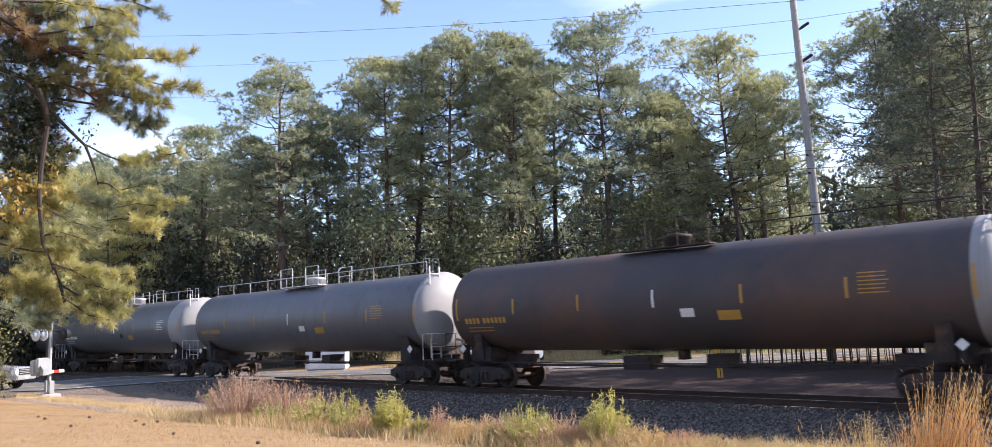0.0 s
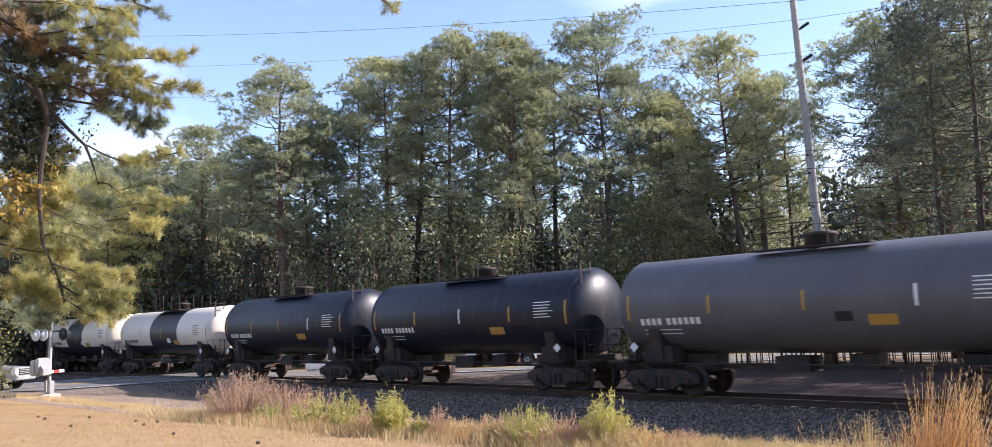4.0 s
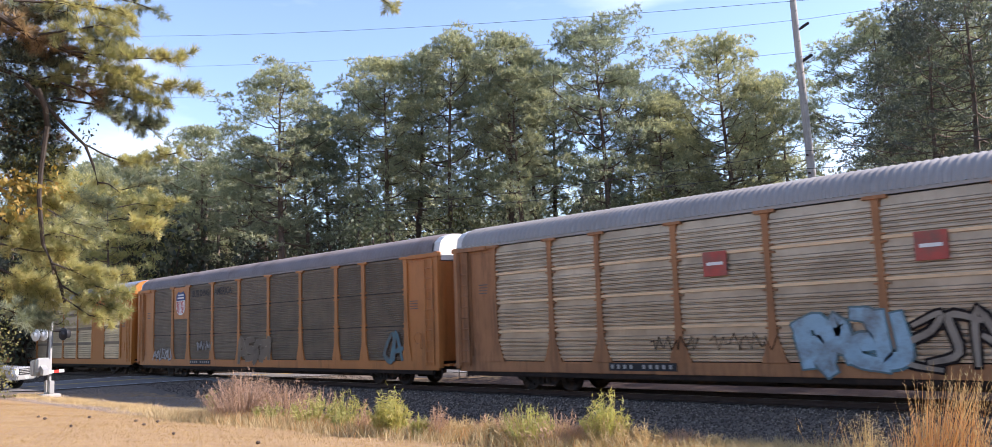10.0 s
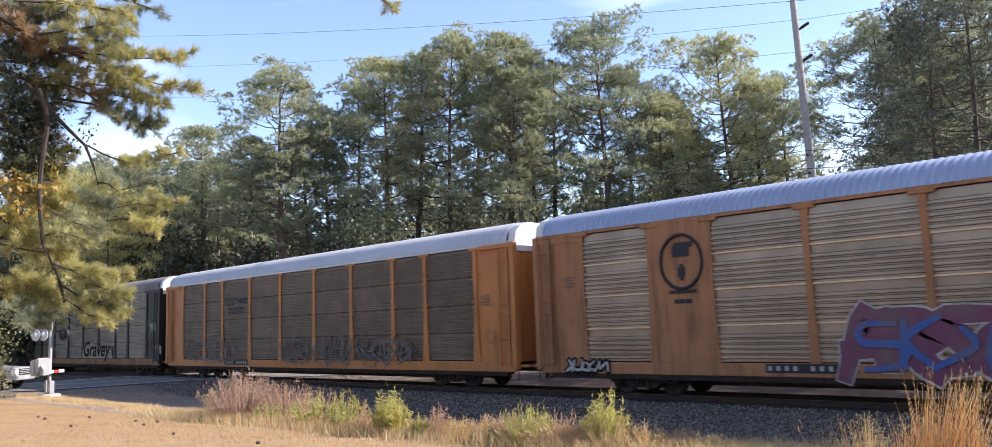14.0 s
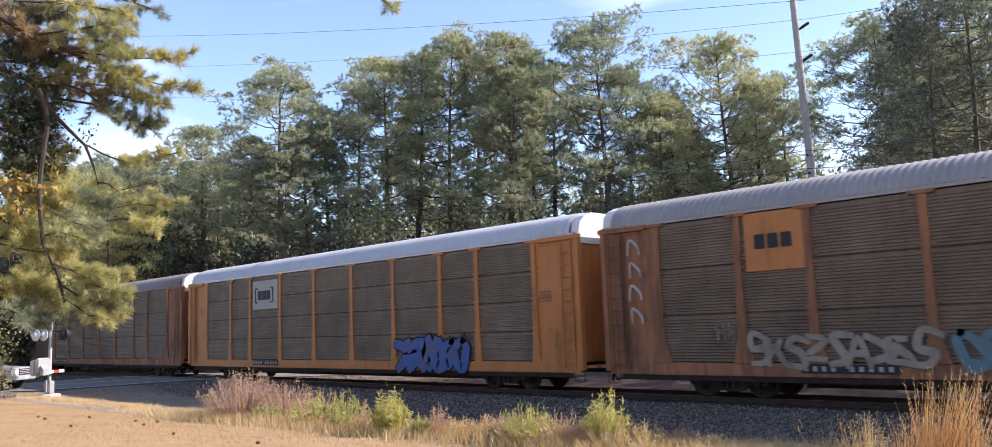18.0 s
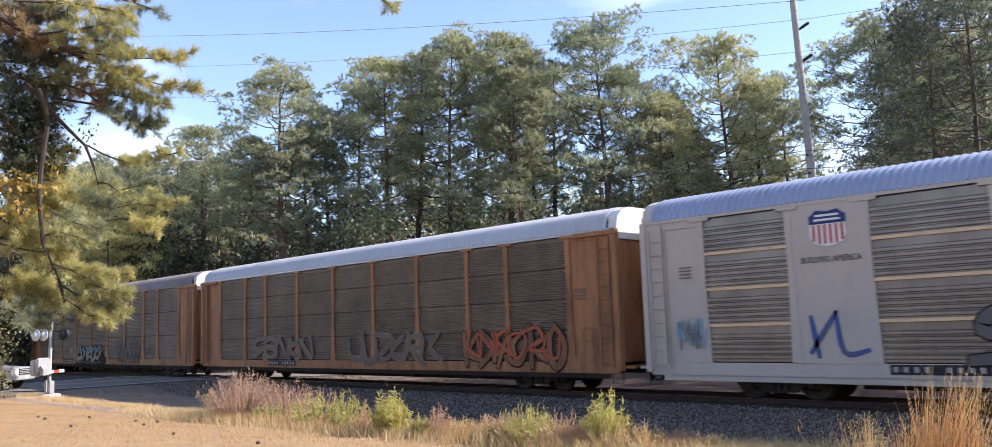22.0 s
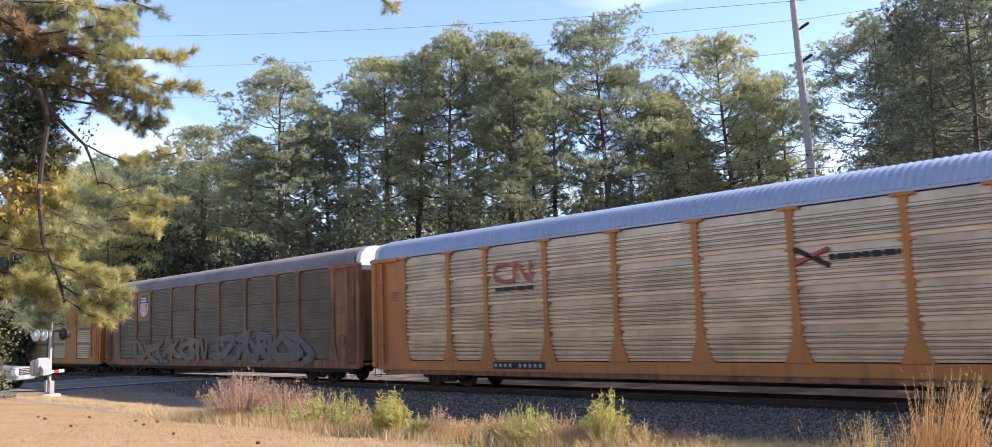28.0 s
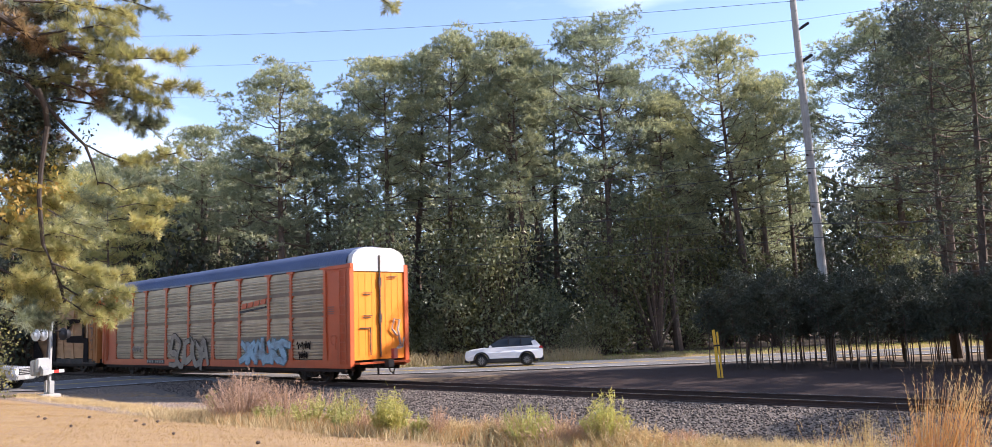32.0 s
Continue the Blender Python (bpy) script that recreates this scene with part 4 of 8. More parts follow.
    decal("orange_sign", x0 + L * 0.58, x0 + L * 0.58 + 0.7, cz - 0.72, cz - 0.45, decal_yellow)
    decal("sign_plate", x0 + L * 0.52, x0 + L * 0.52 + 0.45, cz - 0.6, cz - 0.35, M["black"] if dk is M["letter"] else M["letter"])
    for xx in (x0 + 0.9, x1 - 1.2):
        part("placard", prism([(xx, 1.32), (xx + 0.15, 1.47), (xx, 1.62), (xx - 0.15, 1.47)], -1.46, -1.43), M["letter"], car)
        part("placard_holder", boxes((xx - 0.03, xx + 0.03, -1.43, -1.1, 1.05, 1.6)), sm, car)
    return car

yel = surf("rack_yellow", (0.43, 0.165, 0.045), 0.5, 0.0, 0.18, 0.6, 30, 0.08, (0.2, 0.09, 0.03), 0.35, 1.0)
yel_new = surf("fresh_yellow", (0.42, 0.15, 0.027), 0.45, 0.0, 0.08, 0.5, 30, 0.05, (0.3, 0.13, 0.03), 0.1, 1.0)
yel_old = surf("faded_yellow", (0.34, 0.155, 0.065), 0.65, 0.0, 0.25, 0.6, 30, 0.1, (0.14, 0.07, 0.035), 0.55, 1.0)
yel_rust = surf("rusty_yellow", (0.29, 0.125, 0.055), 0.7, 0.0, 0.3, 0.6, 30, 0.1, (0.10, 0.05, 0.03), 0.7, 1.0)
# rack orange, set darker for the last car's shaded side
red_or = surf("rack_orange", (0.45, 0.085, 0.024), 0.45, 0.0, 0.12, 0.6, 30, 0.05, (0.25, 0.06, 0.02), 0.3, 1.0)
# brighter orange for the end doors: sunlight is put into the colour
lit_door_or = surf("sunlit_door_orange", (0.72, 0.22, 0.02), 0.4, 0.0, 0.1, 0.8, 30, 0.05, (0.4, 0.12, 0.02), 0.2, 1.0)
maroon = surf("dark_maroon", (0.02, 0.016, 0.016), 0.55, 0.0, 0.25, 0.6, 30, 0.08, (0.05, 0.036, 0.032), 0.3, 1.0)
cream = surf("dirty_white", (0.46, 0.405, 0.345), 0.5, 0.0, 0.08, 0.6, 30, 0.05, (0.36, 0.32, 0.27), 0.25, 1.0)
silver = sheet_metal("silver_panel", (0.44, 0.36, 0.27), 0.5, (0.29, 0.205, 0.13), 0.25, 0.65, 0.4)
bright = sheet_metal("bright_panel", (0.53, 0.43, 0.315), 0.45, (0.45, 0.35, 0.25), 0.2, 0.7, 0.36)
brownp = sheet_metal("brown_panel", (0.168, 0.121, 0.081), 0.45, (0.115, 0.08, 0.054), 0.5, 0.2, 0.55)
greyp = sheet_metal("grey_panel", (0.195, 0.145, 0.10), 0.45, (0.13, 0.094, 0.064), 0.45, 0.2, 0.6)
darkp = sheet_metal("dark_panel", (0.064, 0.045, 0.036), 0.35, (0.046, 0.034, 0.028), 0.4, 0.15, 0.65)
rf_grey = surf("grey_roof", (0.30, 0.275, 0.25), 0.5, 0.3, 0.15, 0.5, 25, 0.05, (0.25, 0.22, 0.19), 0.3)
rf_pale = surf("pale_roof", (0.45, 0.45, 0.45), 0.45, 0.3, 0.1, 0.5, 25, 0.05, (0.35, 0.32, 0.28), 0.25)
rf_blue = surf("galvanised_roof", (0.30, 0.34, 0.42), 0.4, 0.4, 0.1, 0.5, 25, 0.05)
rf_navy = surf("navy_roof", (0.085, 0.11, 0.18), 0.42, 0.3, 0.15, 0.5, 25, 0.05)
rf_brown = surf("rusty_roof", (0.22, 0.19, 0.18), 0.6, 0.2, 0.2, 0.5, 25, 0.05, (0.13, 0.09, 0.07), 0.4)
sp_white = surf("spray_white", (0.42, 0.39, 0.36), 0.6, 0.0, 0.15, 2.0, 40, 0.05, (0.14, 0.11, 0.085), 0.55)
sp_black = surf("spray_black", (0.022, 0.017, 0.016), 0.9, 0, 0.3, 2, 40, 0.05, spec=0.05)
sp_blue = surf("spray_blue", (0.045, 0.095, 0.27), 0.6, 0.0, 0.15, 2.0, 40, 0.05, (0.14, 0.11, 0.085), 0.55)
sp_pale = surf("spray_pale_blue", (0.28, 0.42, 0.5), 0.6, 0.0, 0.15, 2.0, 40, 0.05, (0.14, 0.11, 0.085), 0.55)
sp_red = surf("spray_red", (0.42, 0.08, 0.06), 0.6, 0.0, 0.15, 2.0, 40, 0.05, (0.14, 0.11, 0.085), 0.55)
sp_tan = surf("spray_tan", (0.28, 0.23, 0.175), 0.6, 0.0, 0.15, 2.0, 40, 0.05, (0.14, 0.11, 0.085), 0.55)
sp_dust = surf("spray_dusty", (0.19, 0.155, 0.12), 0.7, 0.0, 0.15, 2.0, 40, 0.05, (0.13, 0.1, 0.075), 0.6)
sp_grey = surf("spray_grey", (0.12, 0.105, 0.10), 0.6, 0.0, 0.15, 2.0, 40, 0.05, (0.14, 0.11, 0.085), 0.55)
sp_purple = surf("spray_purple", (0.15, 0.05, 0.085), 0.6, 0.0, 0.15, 2.0, 40, 0.05, (0.14, 0.11, 0.085), 0.5)
sp_teal = surf("spray_teal", (0.095, 0.18, 0.2), 0.6, 0.0, 0.15, 2.0, 40, 0.05, (0.14, 0.11, 0.085), 0.55)
cap_white = surf("dull_white_cap", (0.56, 0.55, 0.52), 0.5, 0.0, 0.1, 1.0, 30, 0.05, (0.38, 0.34, 0.29), 0.3)
sill_dark = surf("grimy_sill", (0.03, 0.022, 0.018), 0.8, 0, 0.3, 2, 30, 0.2, (0.07, 0.045, 0.03), 0.4, spec=0.1)
sign_red = surf("dull_red_sign", (0.2, 0.04, 0.035), 0.6, 0, 0.15, 1.5, 30, 0.05)
sign_grey = plain("grey_sign_panel", (0.34, 0.32, 0.29), 0.6)


def frame_logo(c, x, z, w, h, mt):
    """A bracketed mark drawn as plain shapes."""
    t = 0.06
    part("logo_bracket", boxes((x, x + t, -1.575, -1.555, z, z + h), (x, x + 0.25, -1.575, -1.555, z, z + t), (x, x + 0.25, -1.575, -1.555, z + h - t, z + h)), mt, c)
    part("logo_bracket", boxes((x + w - t, x + w, -1.575, -1.555, z, z + h), (x + w - 0.25, x + w, -1.575, -1.555, z, z + t), (x + w - 0.25, x + w, -1.575, -1.555, z + h - t, z + h)), mt, c)
    for i in range(3):
        a = x + 0.28 + i * (w - 0.5) / 3
        part("logo_letter_bar", boxes((a, a + (w - 0.5) / 3 - 0.06, -1.575, -1.555, z + 0.2 * h, z + 0.8 * h)), mt, c)


def x0(c):
    frame_logo(c, 7.2, 3.9, 1.5, 0.6, M["black"])
    part("logo_plate", boxes((6.75, 9.1, -1.552, -1.52, 3.6, 4.75)), sign_grey, c)
    for nm, b, x, z, w, h in (("graffiti_word", "JADE", 2.0, 1.12, 4.3, 1.3), ("graffiti_word", "AKUA", 9.7, 1.1, 4.8, 1.9)):
        fit_text(c, "graffiti_halo", b, x - 0.05, z - 0.05, w + 0.1, h + 0.1, sp_white, 0.11, -1.562)
        fit_text(c, nm, b, x, z, w, h, sp_black, 0.1, -1.572)
    fit_text(c, "graffiti_word", "DUZER", 16.3, 1.75, 2.3, 0.5, sp_black, 0.0, -1.57, 0.3)
    scrawl(c, 9.9, 3.3, 1.3, 1.2, sp_grey, 3)
    scrawl(c, 6.8, 1.3, 1.6, 1.0, sp_grey, 4)
    scrawl(c, 14.6, 1.4, 0.6, 1.2, sp_grey, 5)
    scrawl(c, 0.8, 1.4, 0.8, 0.5, sp_black, 6)
    blob_tag(c, 23.4, 1.1, 1.5, 0.8, sp_teal, sp_grey, 7, 3, thick=0.35, rim=0.04)


def x1(c):
    shield(c, 4.95, 3.75, 1.15, 1.15)
    fit_text(c, "slogan", "BUILDING", 4.75, 3.25, 1.6, 0.3, M["black"], 0.01, -1.56)
    fit_text(c, "slogan", "AMERICA", 4.8, 2.85, 1.5, 0.3, M["black"], 0.01, -1.56)


def x2(c):
    part("badge_plate", boxes((4.66, 6.36, -1.553, -1.5, 3.3, 5.1)), yel, c)
    shield(c, 5.0, 3.5, 1.1, 1.35)
    fit_text(c, "slogan", "BUILDING", 7.0, 4.45, 2.0, 0.38, M["black"], 0.01, -1.565)
    fit_text(c, "slogan", "AMERICA", 9.6, 4.45, 1.9, 0.38, M["black"], 0.01, -1.565)
    blob_tag(c, 2.0, 1.0, 2.4, 0.6, sp_white, sp_grey, 21, 6, thick=0.22, rim=0.02)
    blob_tag(c, 12.4, 0.98, 2.9, 1.1, brownp, sp_tan, 22, 4, thick=0.36, rim=0.025)
    scrawl(c, 7.5, 1.5, 1.8, 0.5, sp_white, 23)
    blob_tag(c, 24.5, 1.05, 1.0, 1.0, sp_teal, sp_grey, 24, 2, thick=0.3, rim=0.03)


def x3(c):
    for x in (10.25, 15.95):
        part("logo_mark", boxes((x, x + 0.75, -1.57, -1.55, 3.45, 4.15), bevel=0.004), sp_red, c)
        part("logo_mark_bar", boxes((x + 0.12, x + 0.63, -1.58, -1.57, 3.76, 3.85)), M["letter"], c)
    blob_tag(c, 13.1, 0.95, 2.5, 1.25, sp_pale, sp_teal, 31, 4, thick=0.6, rim=0.06)
    blob_tag(c, 15.5, 1.0, 2.9, 1.15, sp_tan, sp_black, 32, 4, thick=0.2, rim=0.07)
    blob_tag(c, 18.4, 1.1, 2.6, 1.1, silver, sp_teal, 34, 4, thick=0.3, rim=0.015)
    scrawl(c, 8.3, 1.35, 1.6, 0.45, sp_black, 35, r=0.022)
    scrawl(c, 10.3, 1.35, 2.0, 0.5, sp_black, 33, r=0.022)


def x4(c):
    part("logo_plate", boxes((6.62, 9.18, -1.562, -1.5, 3.12, 4.05)), sign_red, c, "dark red sign panel")
    for x in (7.05, 7.45, 8.0, 8.25, 8.5):
        part("logo_letter_bar", boxes((x, x + (0.3 if x < 7.6 else 0.16), -1.575, -1.56, 3.45, 3.75)), M["letter"], c)
    part("graffiti_field", prism([(15.2, 1.05), (20.6, 1.05), (20.4, 1.75), (18.9, 1.7), (17.2, 2.05), (15.8, 2.15), (15.3, 1.6)], -1.567, -1.557), sp_tan, c)
    fit_text(c, "graffiti_word", "Gravey", 15.45, 0.85, 4.85, 1.35, sp_black, 0.02, -1.578, 0.3)
    scrawl(c, 26.4, 2.6, 0.8, 0.6, sp_white, 43)
    scrawl(c, 27.2, 1.3, 0.8, 0.6, sp_white, 44)


def x5(c):
    for i in range(4):
        part("logo_stripe", boxes((6.75 + 0.05 * i, 8.0 - 0.1 * i, -1.565, -1.54, 4.15 - 0.11 * i, 4.21 - 0.11 * i)), M["black"], c)
    bars(c, "logo_letter_bar", 8.1, 3.85, 0.9, 0.38, 1, M["black"], -1.56, 2, 51)
    bars(c, "logo_letter_bar", 7.1, 3.35, 1.6, 0.4, 2, M["black"], -1.56, 5, 52)
    for q, (x, w) in enumerate(((2.2, 6.0), (12.2, 2.9), (15.2, 2.8), (18.4, 3.6))):
        blob_tag(c, x, 0.85, w, 1.25, sp_dust, sp_dust, 53 + q, 5, thick=0.05, rim=0.0)
        blob_tag(c, x + 0.1, 0.9, w, 1.0, sp_grey, sp_grey, 153 + q, 4, thick=0.12, rim=0.0)
    scrawl(c, 18.5, 1.3, 4.0, 0.5, sp_grey, 56)


def x6(c):
    bm = rod([(5.5 + 0.7 * math.cos(a * 0.349), -1.57, 3.95 + 0.8 * math.sin(a * 0.349)) for a in range(19)], 0.05)
    part("logo_ring", bm, M["black"], c)
    bm = bmesh.new()
    box(bm, 5.22, 5.78, -1.575, -1.556, 4.1, 4.42)
    box(bm, 5.3, 5.9, -1.578, -1.556, 4.36, 4.52)
    box(bm, 5.38, 5.62, -1.575, -1.556, 3.5, 3.78)
    box(bm, 5.44, 5.56, -1.578, -1.556, 3.4, 3.88)
    box(bm, 5.05, 5.95, -1.575, -1.556, 3.02, 3.12)
    part("logo_emblem", bm, M["black"], c)
    bars(c, "logo_letter_bar", 5.2, 2.7, 0.6, 0.2, 1, M["black"], -1.56, 3, 61)
    blob_tag(c, 10.2, 0.85, 7.0, 1.3, sp_purple, sp_white, 62, 7, -1.556, thick=0.52, rim=0.05)
    blob_tag(c, 10.6, 0.9, 6.4, 1.1, sp_blue, sp_purple, 66, 7, -1.585, thick=0.2, rim=0.02)
    scrawl(c, 17.3, 1.35, 0.9, 0.5, sp_black, 67, r=0.03)
    blob_tag(c, 1.0, 0.75, 1.6, 0.3, sp_white, sp_black, 64, 5)


def logo_sq(c, mt, ink):
    part("logo_plate", boxes((4.66, 6.36, -1.553, -1.5, 3.5, 5.1)), mt, c)
    for i in range(3):
        part("logo_letter_bar", boxes((4.95 + 0.38 * i, 5.25 + 0.38 * i, -1.565, -1.55, 4.1, 4.5), bevel=0.02), ink, c)


def x7(c):
    part("badge_plate", boxes((4.66, 6.36, -1.553, -1.5, 3.3, 5.1)), yel_old, c)
    shield(c, 5.0, 3.5, 1.1, 1.35)
    fit_text(c, "slogan", "BUILDING", 6.9, 4.3, 1.8, 0.36, M["black"], 0.01, -1.565)
    fit_text(c, "slogan", "AMERICA", 9.5, 4.3, 1.7, 0.36, M["black"], 0.01, -1.565)
    for q, (x, w, h) in enumerate(((2.0, 3.8, 0.9), (9.4, 2.4, 0.9), (12.2, 5.4, 1.1), (23.2, 1.2, 1.2))):
        blob_tag(c, x, 1.1, w, h, sp_dust, sp_dust, 71 + q, 4 if w > 2 else 1, thick=0.05, rim=0.0)
        blob_tag(c, x + 0.15, 1.1, w, h, sp_dust, sp_dust, 171 + q, 3 if w > 2 else 1, thick=0.05, rim=0.0)


def x8(c):
    frame_logo(c, 7.0, 3.8, 1.7, 0.75, M["black"])
    part("logo_plate", boxes((6.75, 9.1, -1.552, -1.52, 3.5, 4.9)), sign_grey, c)
    blob_tag(c, 18.4, 0.8, 4.0, 1.0, sp_blue, sp_black, 81, 6, thick=0.6, rim=0.05)
    scrawl(c, 21.9, 1.75, 0.8, 0.3, sp_grey, 82, r=0.02)


def x9(c):
    logo_sq(c, yel, M["black"])
    for q, (a, b) in enumerate(((4.3, 4.75), (3.6, 4.05), (2.9, 3.35), (2.2, 2.65))):
        bm = bmesh.new()
        ribbon(bm, [(0.72 + 0.06 * (q % 2), a), (0.8, b), (1.1, (a + b) / 2), (1.15, a)], 0.07, -1.565)
        part("graffiti_stroke", bm, sp_white, c)
    blob_tag(c, 4.7, 0.98, 2.0, 0.75, sp_tan, brownp, 91, 4, thick=0.34, rim=0.02)
    blob_tag(c, 6.8, 0.98, 2.5, 0.75, sp_tan, sp_grey, 96, 5, thick=0.34, rim=0.02)
    blob_tag(c, 9.8, 0.98, 3.4, 0.72, sp_teal, sp_grey, 92, 7, thick=0.42, rim=0.02)
    blob_tag(c, 13.7, 0.98, 4.9, 0.72, sp_tan, sp_grey, 93, 9, thick=0.42, rim=0.02)
    blob_tag(c, 19.9, 1.0, 1.5, 0.75, darkp, sp_tan, 94, 2, thick=0.16, rim=0.025)
    blob_tag(c, 21.7, 0.98, 0.8, 0.9, sp_grey, sp_tan, 97, 1, thick=0.3, rim=0.02)
    scrawl(c, 13.4, 2.0, 1.1, 0.5, sp_grey, 95, r=0.02)
    scrawl(c, 3.6, 1.6, 0.6, 0.5, sp_tan, 98, r=0.02)
    part("sign_plate", boxes((25.95, 26.7, -1.575, -1.5, 1.2, 2.0), bevel=0.01), M["letter"], c)
    part("orange_sign", boxes((26.08, 26.55, -1.585, -1.575, 1.65, 1.88)), M["yellow"], c)


def x10(c):
    bars(c, "logo_letter_bar", 6.7, 3.6, 2.2, 0.35, 1, M["black"], -1.56, 8, 100)
    part("graffiti_field", prism([(9.4, 0.62), (14.9, 0.62), (15.2, 1.0), (14.6, 1.3), (14.3, 1.75), (12.9, 1.9), (11.8, 1.78), (10.6, 1.92), (9.9, 1.5), (9.7, 1.0)], -1.562, -1.556), sill_dark, c)
    blob_tag(c, 9.8, 0.98, 4.5, 0.85, sp_tan, sp_black, 101, 5, -1.57, thick=0.26, rim=0.045)
    blob_tag(c, 9.9, 1.45, 4.3, 0.32, sp_teal, sp_pale, 105, 6, -1.6, thick=0.3, rim=0.0)
    scrawl(c, 9.8, 0.65, 4.6, 0.25, sp_tan, 107, r=0.025)
    scrawl(c, 8.3, 1.35, 0.5, 0.5, sp_white, 108, r=0.03)
    blob_tag(c, 16.7, 1.05, 3.6, 1.25, sp_grey, sp_tan, 102, 6, thick=0.17, rim=0.02)
    blob_tag(c, 17.2, 0.75, 3.2, 0.7, sp_grey, sp_black, 106, 5, -1.58, thick=0.14, rim=0.02)
    scrawl(c, 21.2, 1.2, 1.6, 0.55, sp_tan, 103, r=0.022)


def x11(c):
    blob_tag(c, 13.4, 1.0, 6.0, 1.1, brownp, sp_tan, 111, 6, thick=0.2, rim=0.025)
    blob_tag(c, 20.8, 0.85, 4.8, 1.25, yel_rust, sp_black, 112, 6, thick=0.26, rim=0.04)
    blob_tag(c, 20.9, 1.2, 4.4, 0.9, red_or, sp_grey, 114, 6, -1.585, thick=0.12, rim=0.02)
    blob_tag(c, 5.4, 1.1, 5.4, 1.0, brownp, sp_grey, 113, 5, thick=0.2, rim=0.025)


def x12(c):
    shield(c, 5.0, 4.0, 0.95, 0.95)
    fit_text(c, "slogan", "BUILDING AMERICA", 4.72, 3.6, 1.55, 0.16, M["black"], 0.0, -1.56)
    part("graffiti_field", prism([(8.3, 1.0), (18.6, 1.0), (18.2, 1.5), (16.8, 1.75), (15.2, 1.95), (13.6, 2.3), (12.4, 2.15), (11.2, 2.45), (10.3, 2.0), (9.2, 1.6)], -1.566, -1.556), sp_grey, c)
    blob_tag(c, 8.8, 1.0, 8.6, 1.1, sp_grey, sp_black, 121, 8, -1.57, thick=0.3, rim=0.035)
    for pts in ([(4.85, 2.2), (5.0, 1.2)], [(4.8, 1.3), (5.5, 2.3)], [(5.5, 2.3), (5.65, 1.3), (6.25, 1.35)]):
        bm = bmesh.new()
        ribbon(bm, pts, 0.13, -1.562)
        part("graffiti_stroke", bm, sp_blue, c)
    scrawl(c, 21.2, 1.7, 1.4, 0.55, sp_black, 124, r=0.025)
    scrawl(c, 21.3, 1.25, 1.2, 0.45, sp_black, 126, r=0.02)
    scrawl(c, 0.8, 1.4, 1.0, 0.9, sp_pale, 125, r=0.04)
    part("orange_sign", boxes((26.0, 26.6, -1.57, -1.545, 2.4, 2.75)), M["orange"], c)
    part("orange_sign", boxes((26.3, 26.9, -1.57, -1.545, 0.68, 0.98)), M["orange"], c)


def x13(c):
    part("logo_plate", boxes((6.3, 9.4, -1.57, -1.5, 2.95, 4.2)), yel, c)
    bm = bmesh.new()
    ribbon(bm, [(7.75, 3.85), (7.2, 3.85), (7.0, 3.7), (7.0, 3.45), (7.2, 3.3), (7.95, 3.3), (8.0, 3.8), (8.2, 3.8), (8.6, 3.3), (8.75, 3.35), (8.75, 3.88)], 0.12, -1.58)
    part("logo_band", bm, M["black"], c, "black looping band logo")
    blob_tag(c, 2.2, 0.95, 5.6, 1.2, darkp, sp_tan, 131, 6, thick=0.2, rim=0.03)
    blob_tag(c, 8.1, 0.95, 3.2, 1.2, sp_black, darkp, 132, 2, thick=0.2, rim=0.03)
    blob_tag(c, 14.6, 0.66, 10.6, 1.75, sp_black, sp_grey, 133, 6, thick=0.17, rim=0.025)
    blob_tag(c, 15.2, 0.66, 9.4, 1.5, sp_black, sp_black, 136, 7, -1.58, thick=0.2, rim=0.0)
    part("graffiti_stroke", prism([(14.8, 0.62), (25.4, 0.62), (25.2, 0.8), (24.0, 0.95), (22.0, 0.8), (19.0, 1.0), (16.5, 0.8)], -1.585, -1.572), sp_black, c)
    part("graffiti_arc", rod([(26.3 + 0.55 * math.cos(a * 0.35), -1.57, 3.4 + 0.55 * math.sin(a * 0.35)) for a in range(10)], 0.09, 5), sp_white, c)


def x15(c):
    part("badge_plate", boxes((4.66, 6.36, -1.553, -1.5, 3.3, 5.1)), yel_old, c)
    shield(c, 5.0, 3.6, 1.1, 1.3)
    blob_tag(c, 4.3, 1.0, 9.6, 1.1, brownp, sp_tan, 151, 9, thick=0.22, rim=0.022)
    blob_tag(c, 14.6, 0.95, 9.4, 1.25, sp_grey, sp_tan, 152, 8, thick=0.25, rim=0.03)


def x16(c):
    bm = bmesh.new()
    ribbon(bm, [(7.7, 4.4), (7.15, 4.4), (6.95, 4.25), (6.95, 4.0), (7.15, 3.85), (7.85, 3.85), (7.9, 4.35), (8.1, 4.35), (8.5, 3.85), (8.65, 3.9), (8.65, 4.42)], 0.12, -1.57)
    part("logo_band", bm, sp_red, c, "red looping band logo")
    bars(c, "web_address", 6.95, 3.45, 1.8, 0.22, 1, M["black"], -1.56, 5, 161)
    part("logo_cross", rod([(18.1, -1.57, 3.6), (19.0, -1.57, 3.95)], 0.07, 5), sp_red, c)
    part("logo_cross", rod([(18.1, -1.57, 4.0), (19.0, -1.57, 3.5)], 0.07, 5), M["black"], c)
    bars(c, "logo_letter_bar", 19.0, 3.6, 1.75, 0.26, 1, M["black"], -1.56, 6, 162)


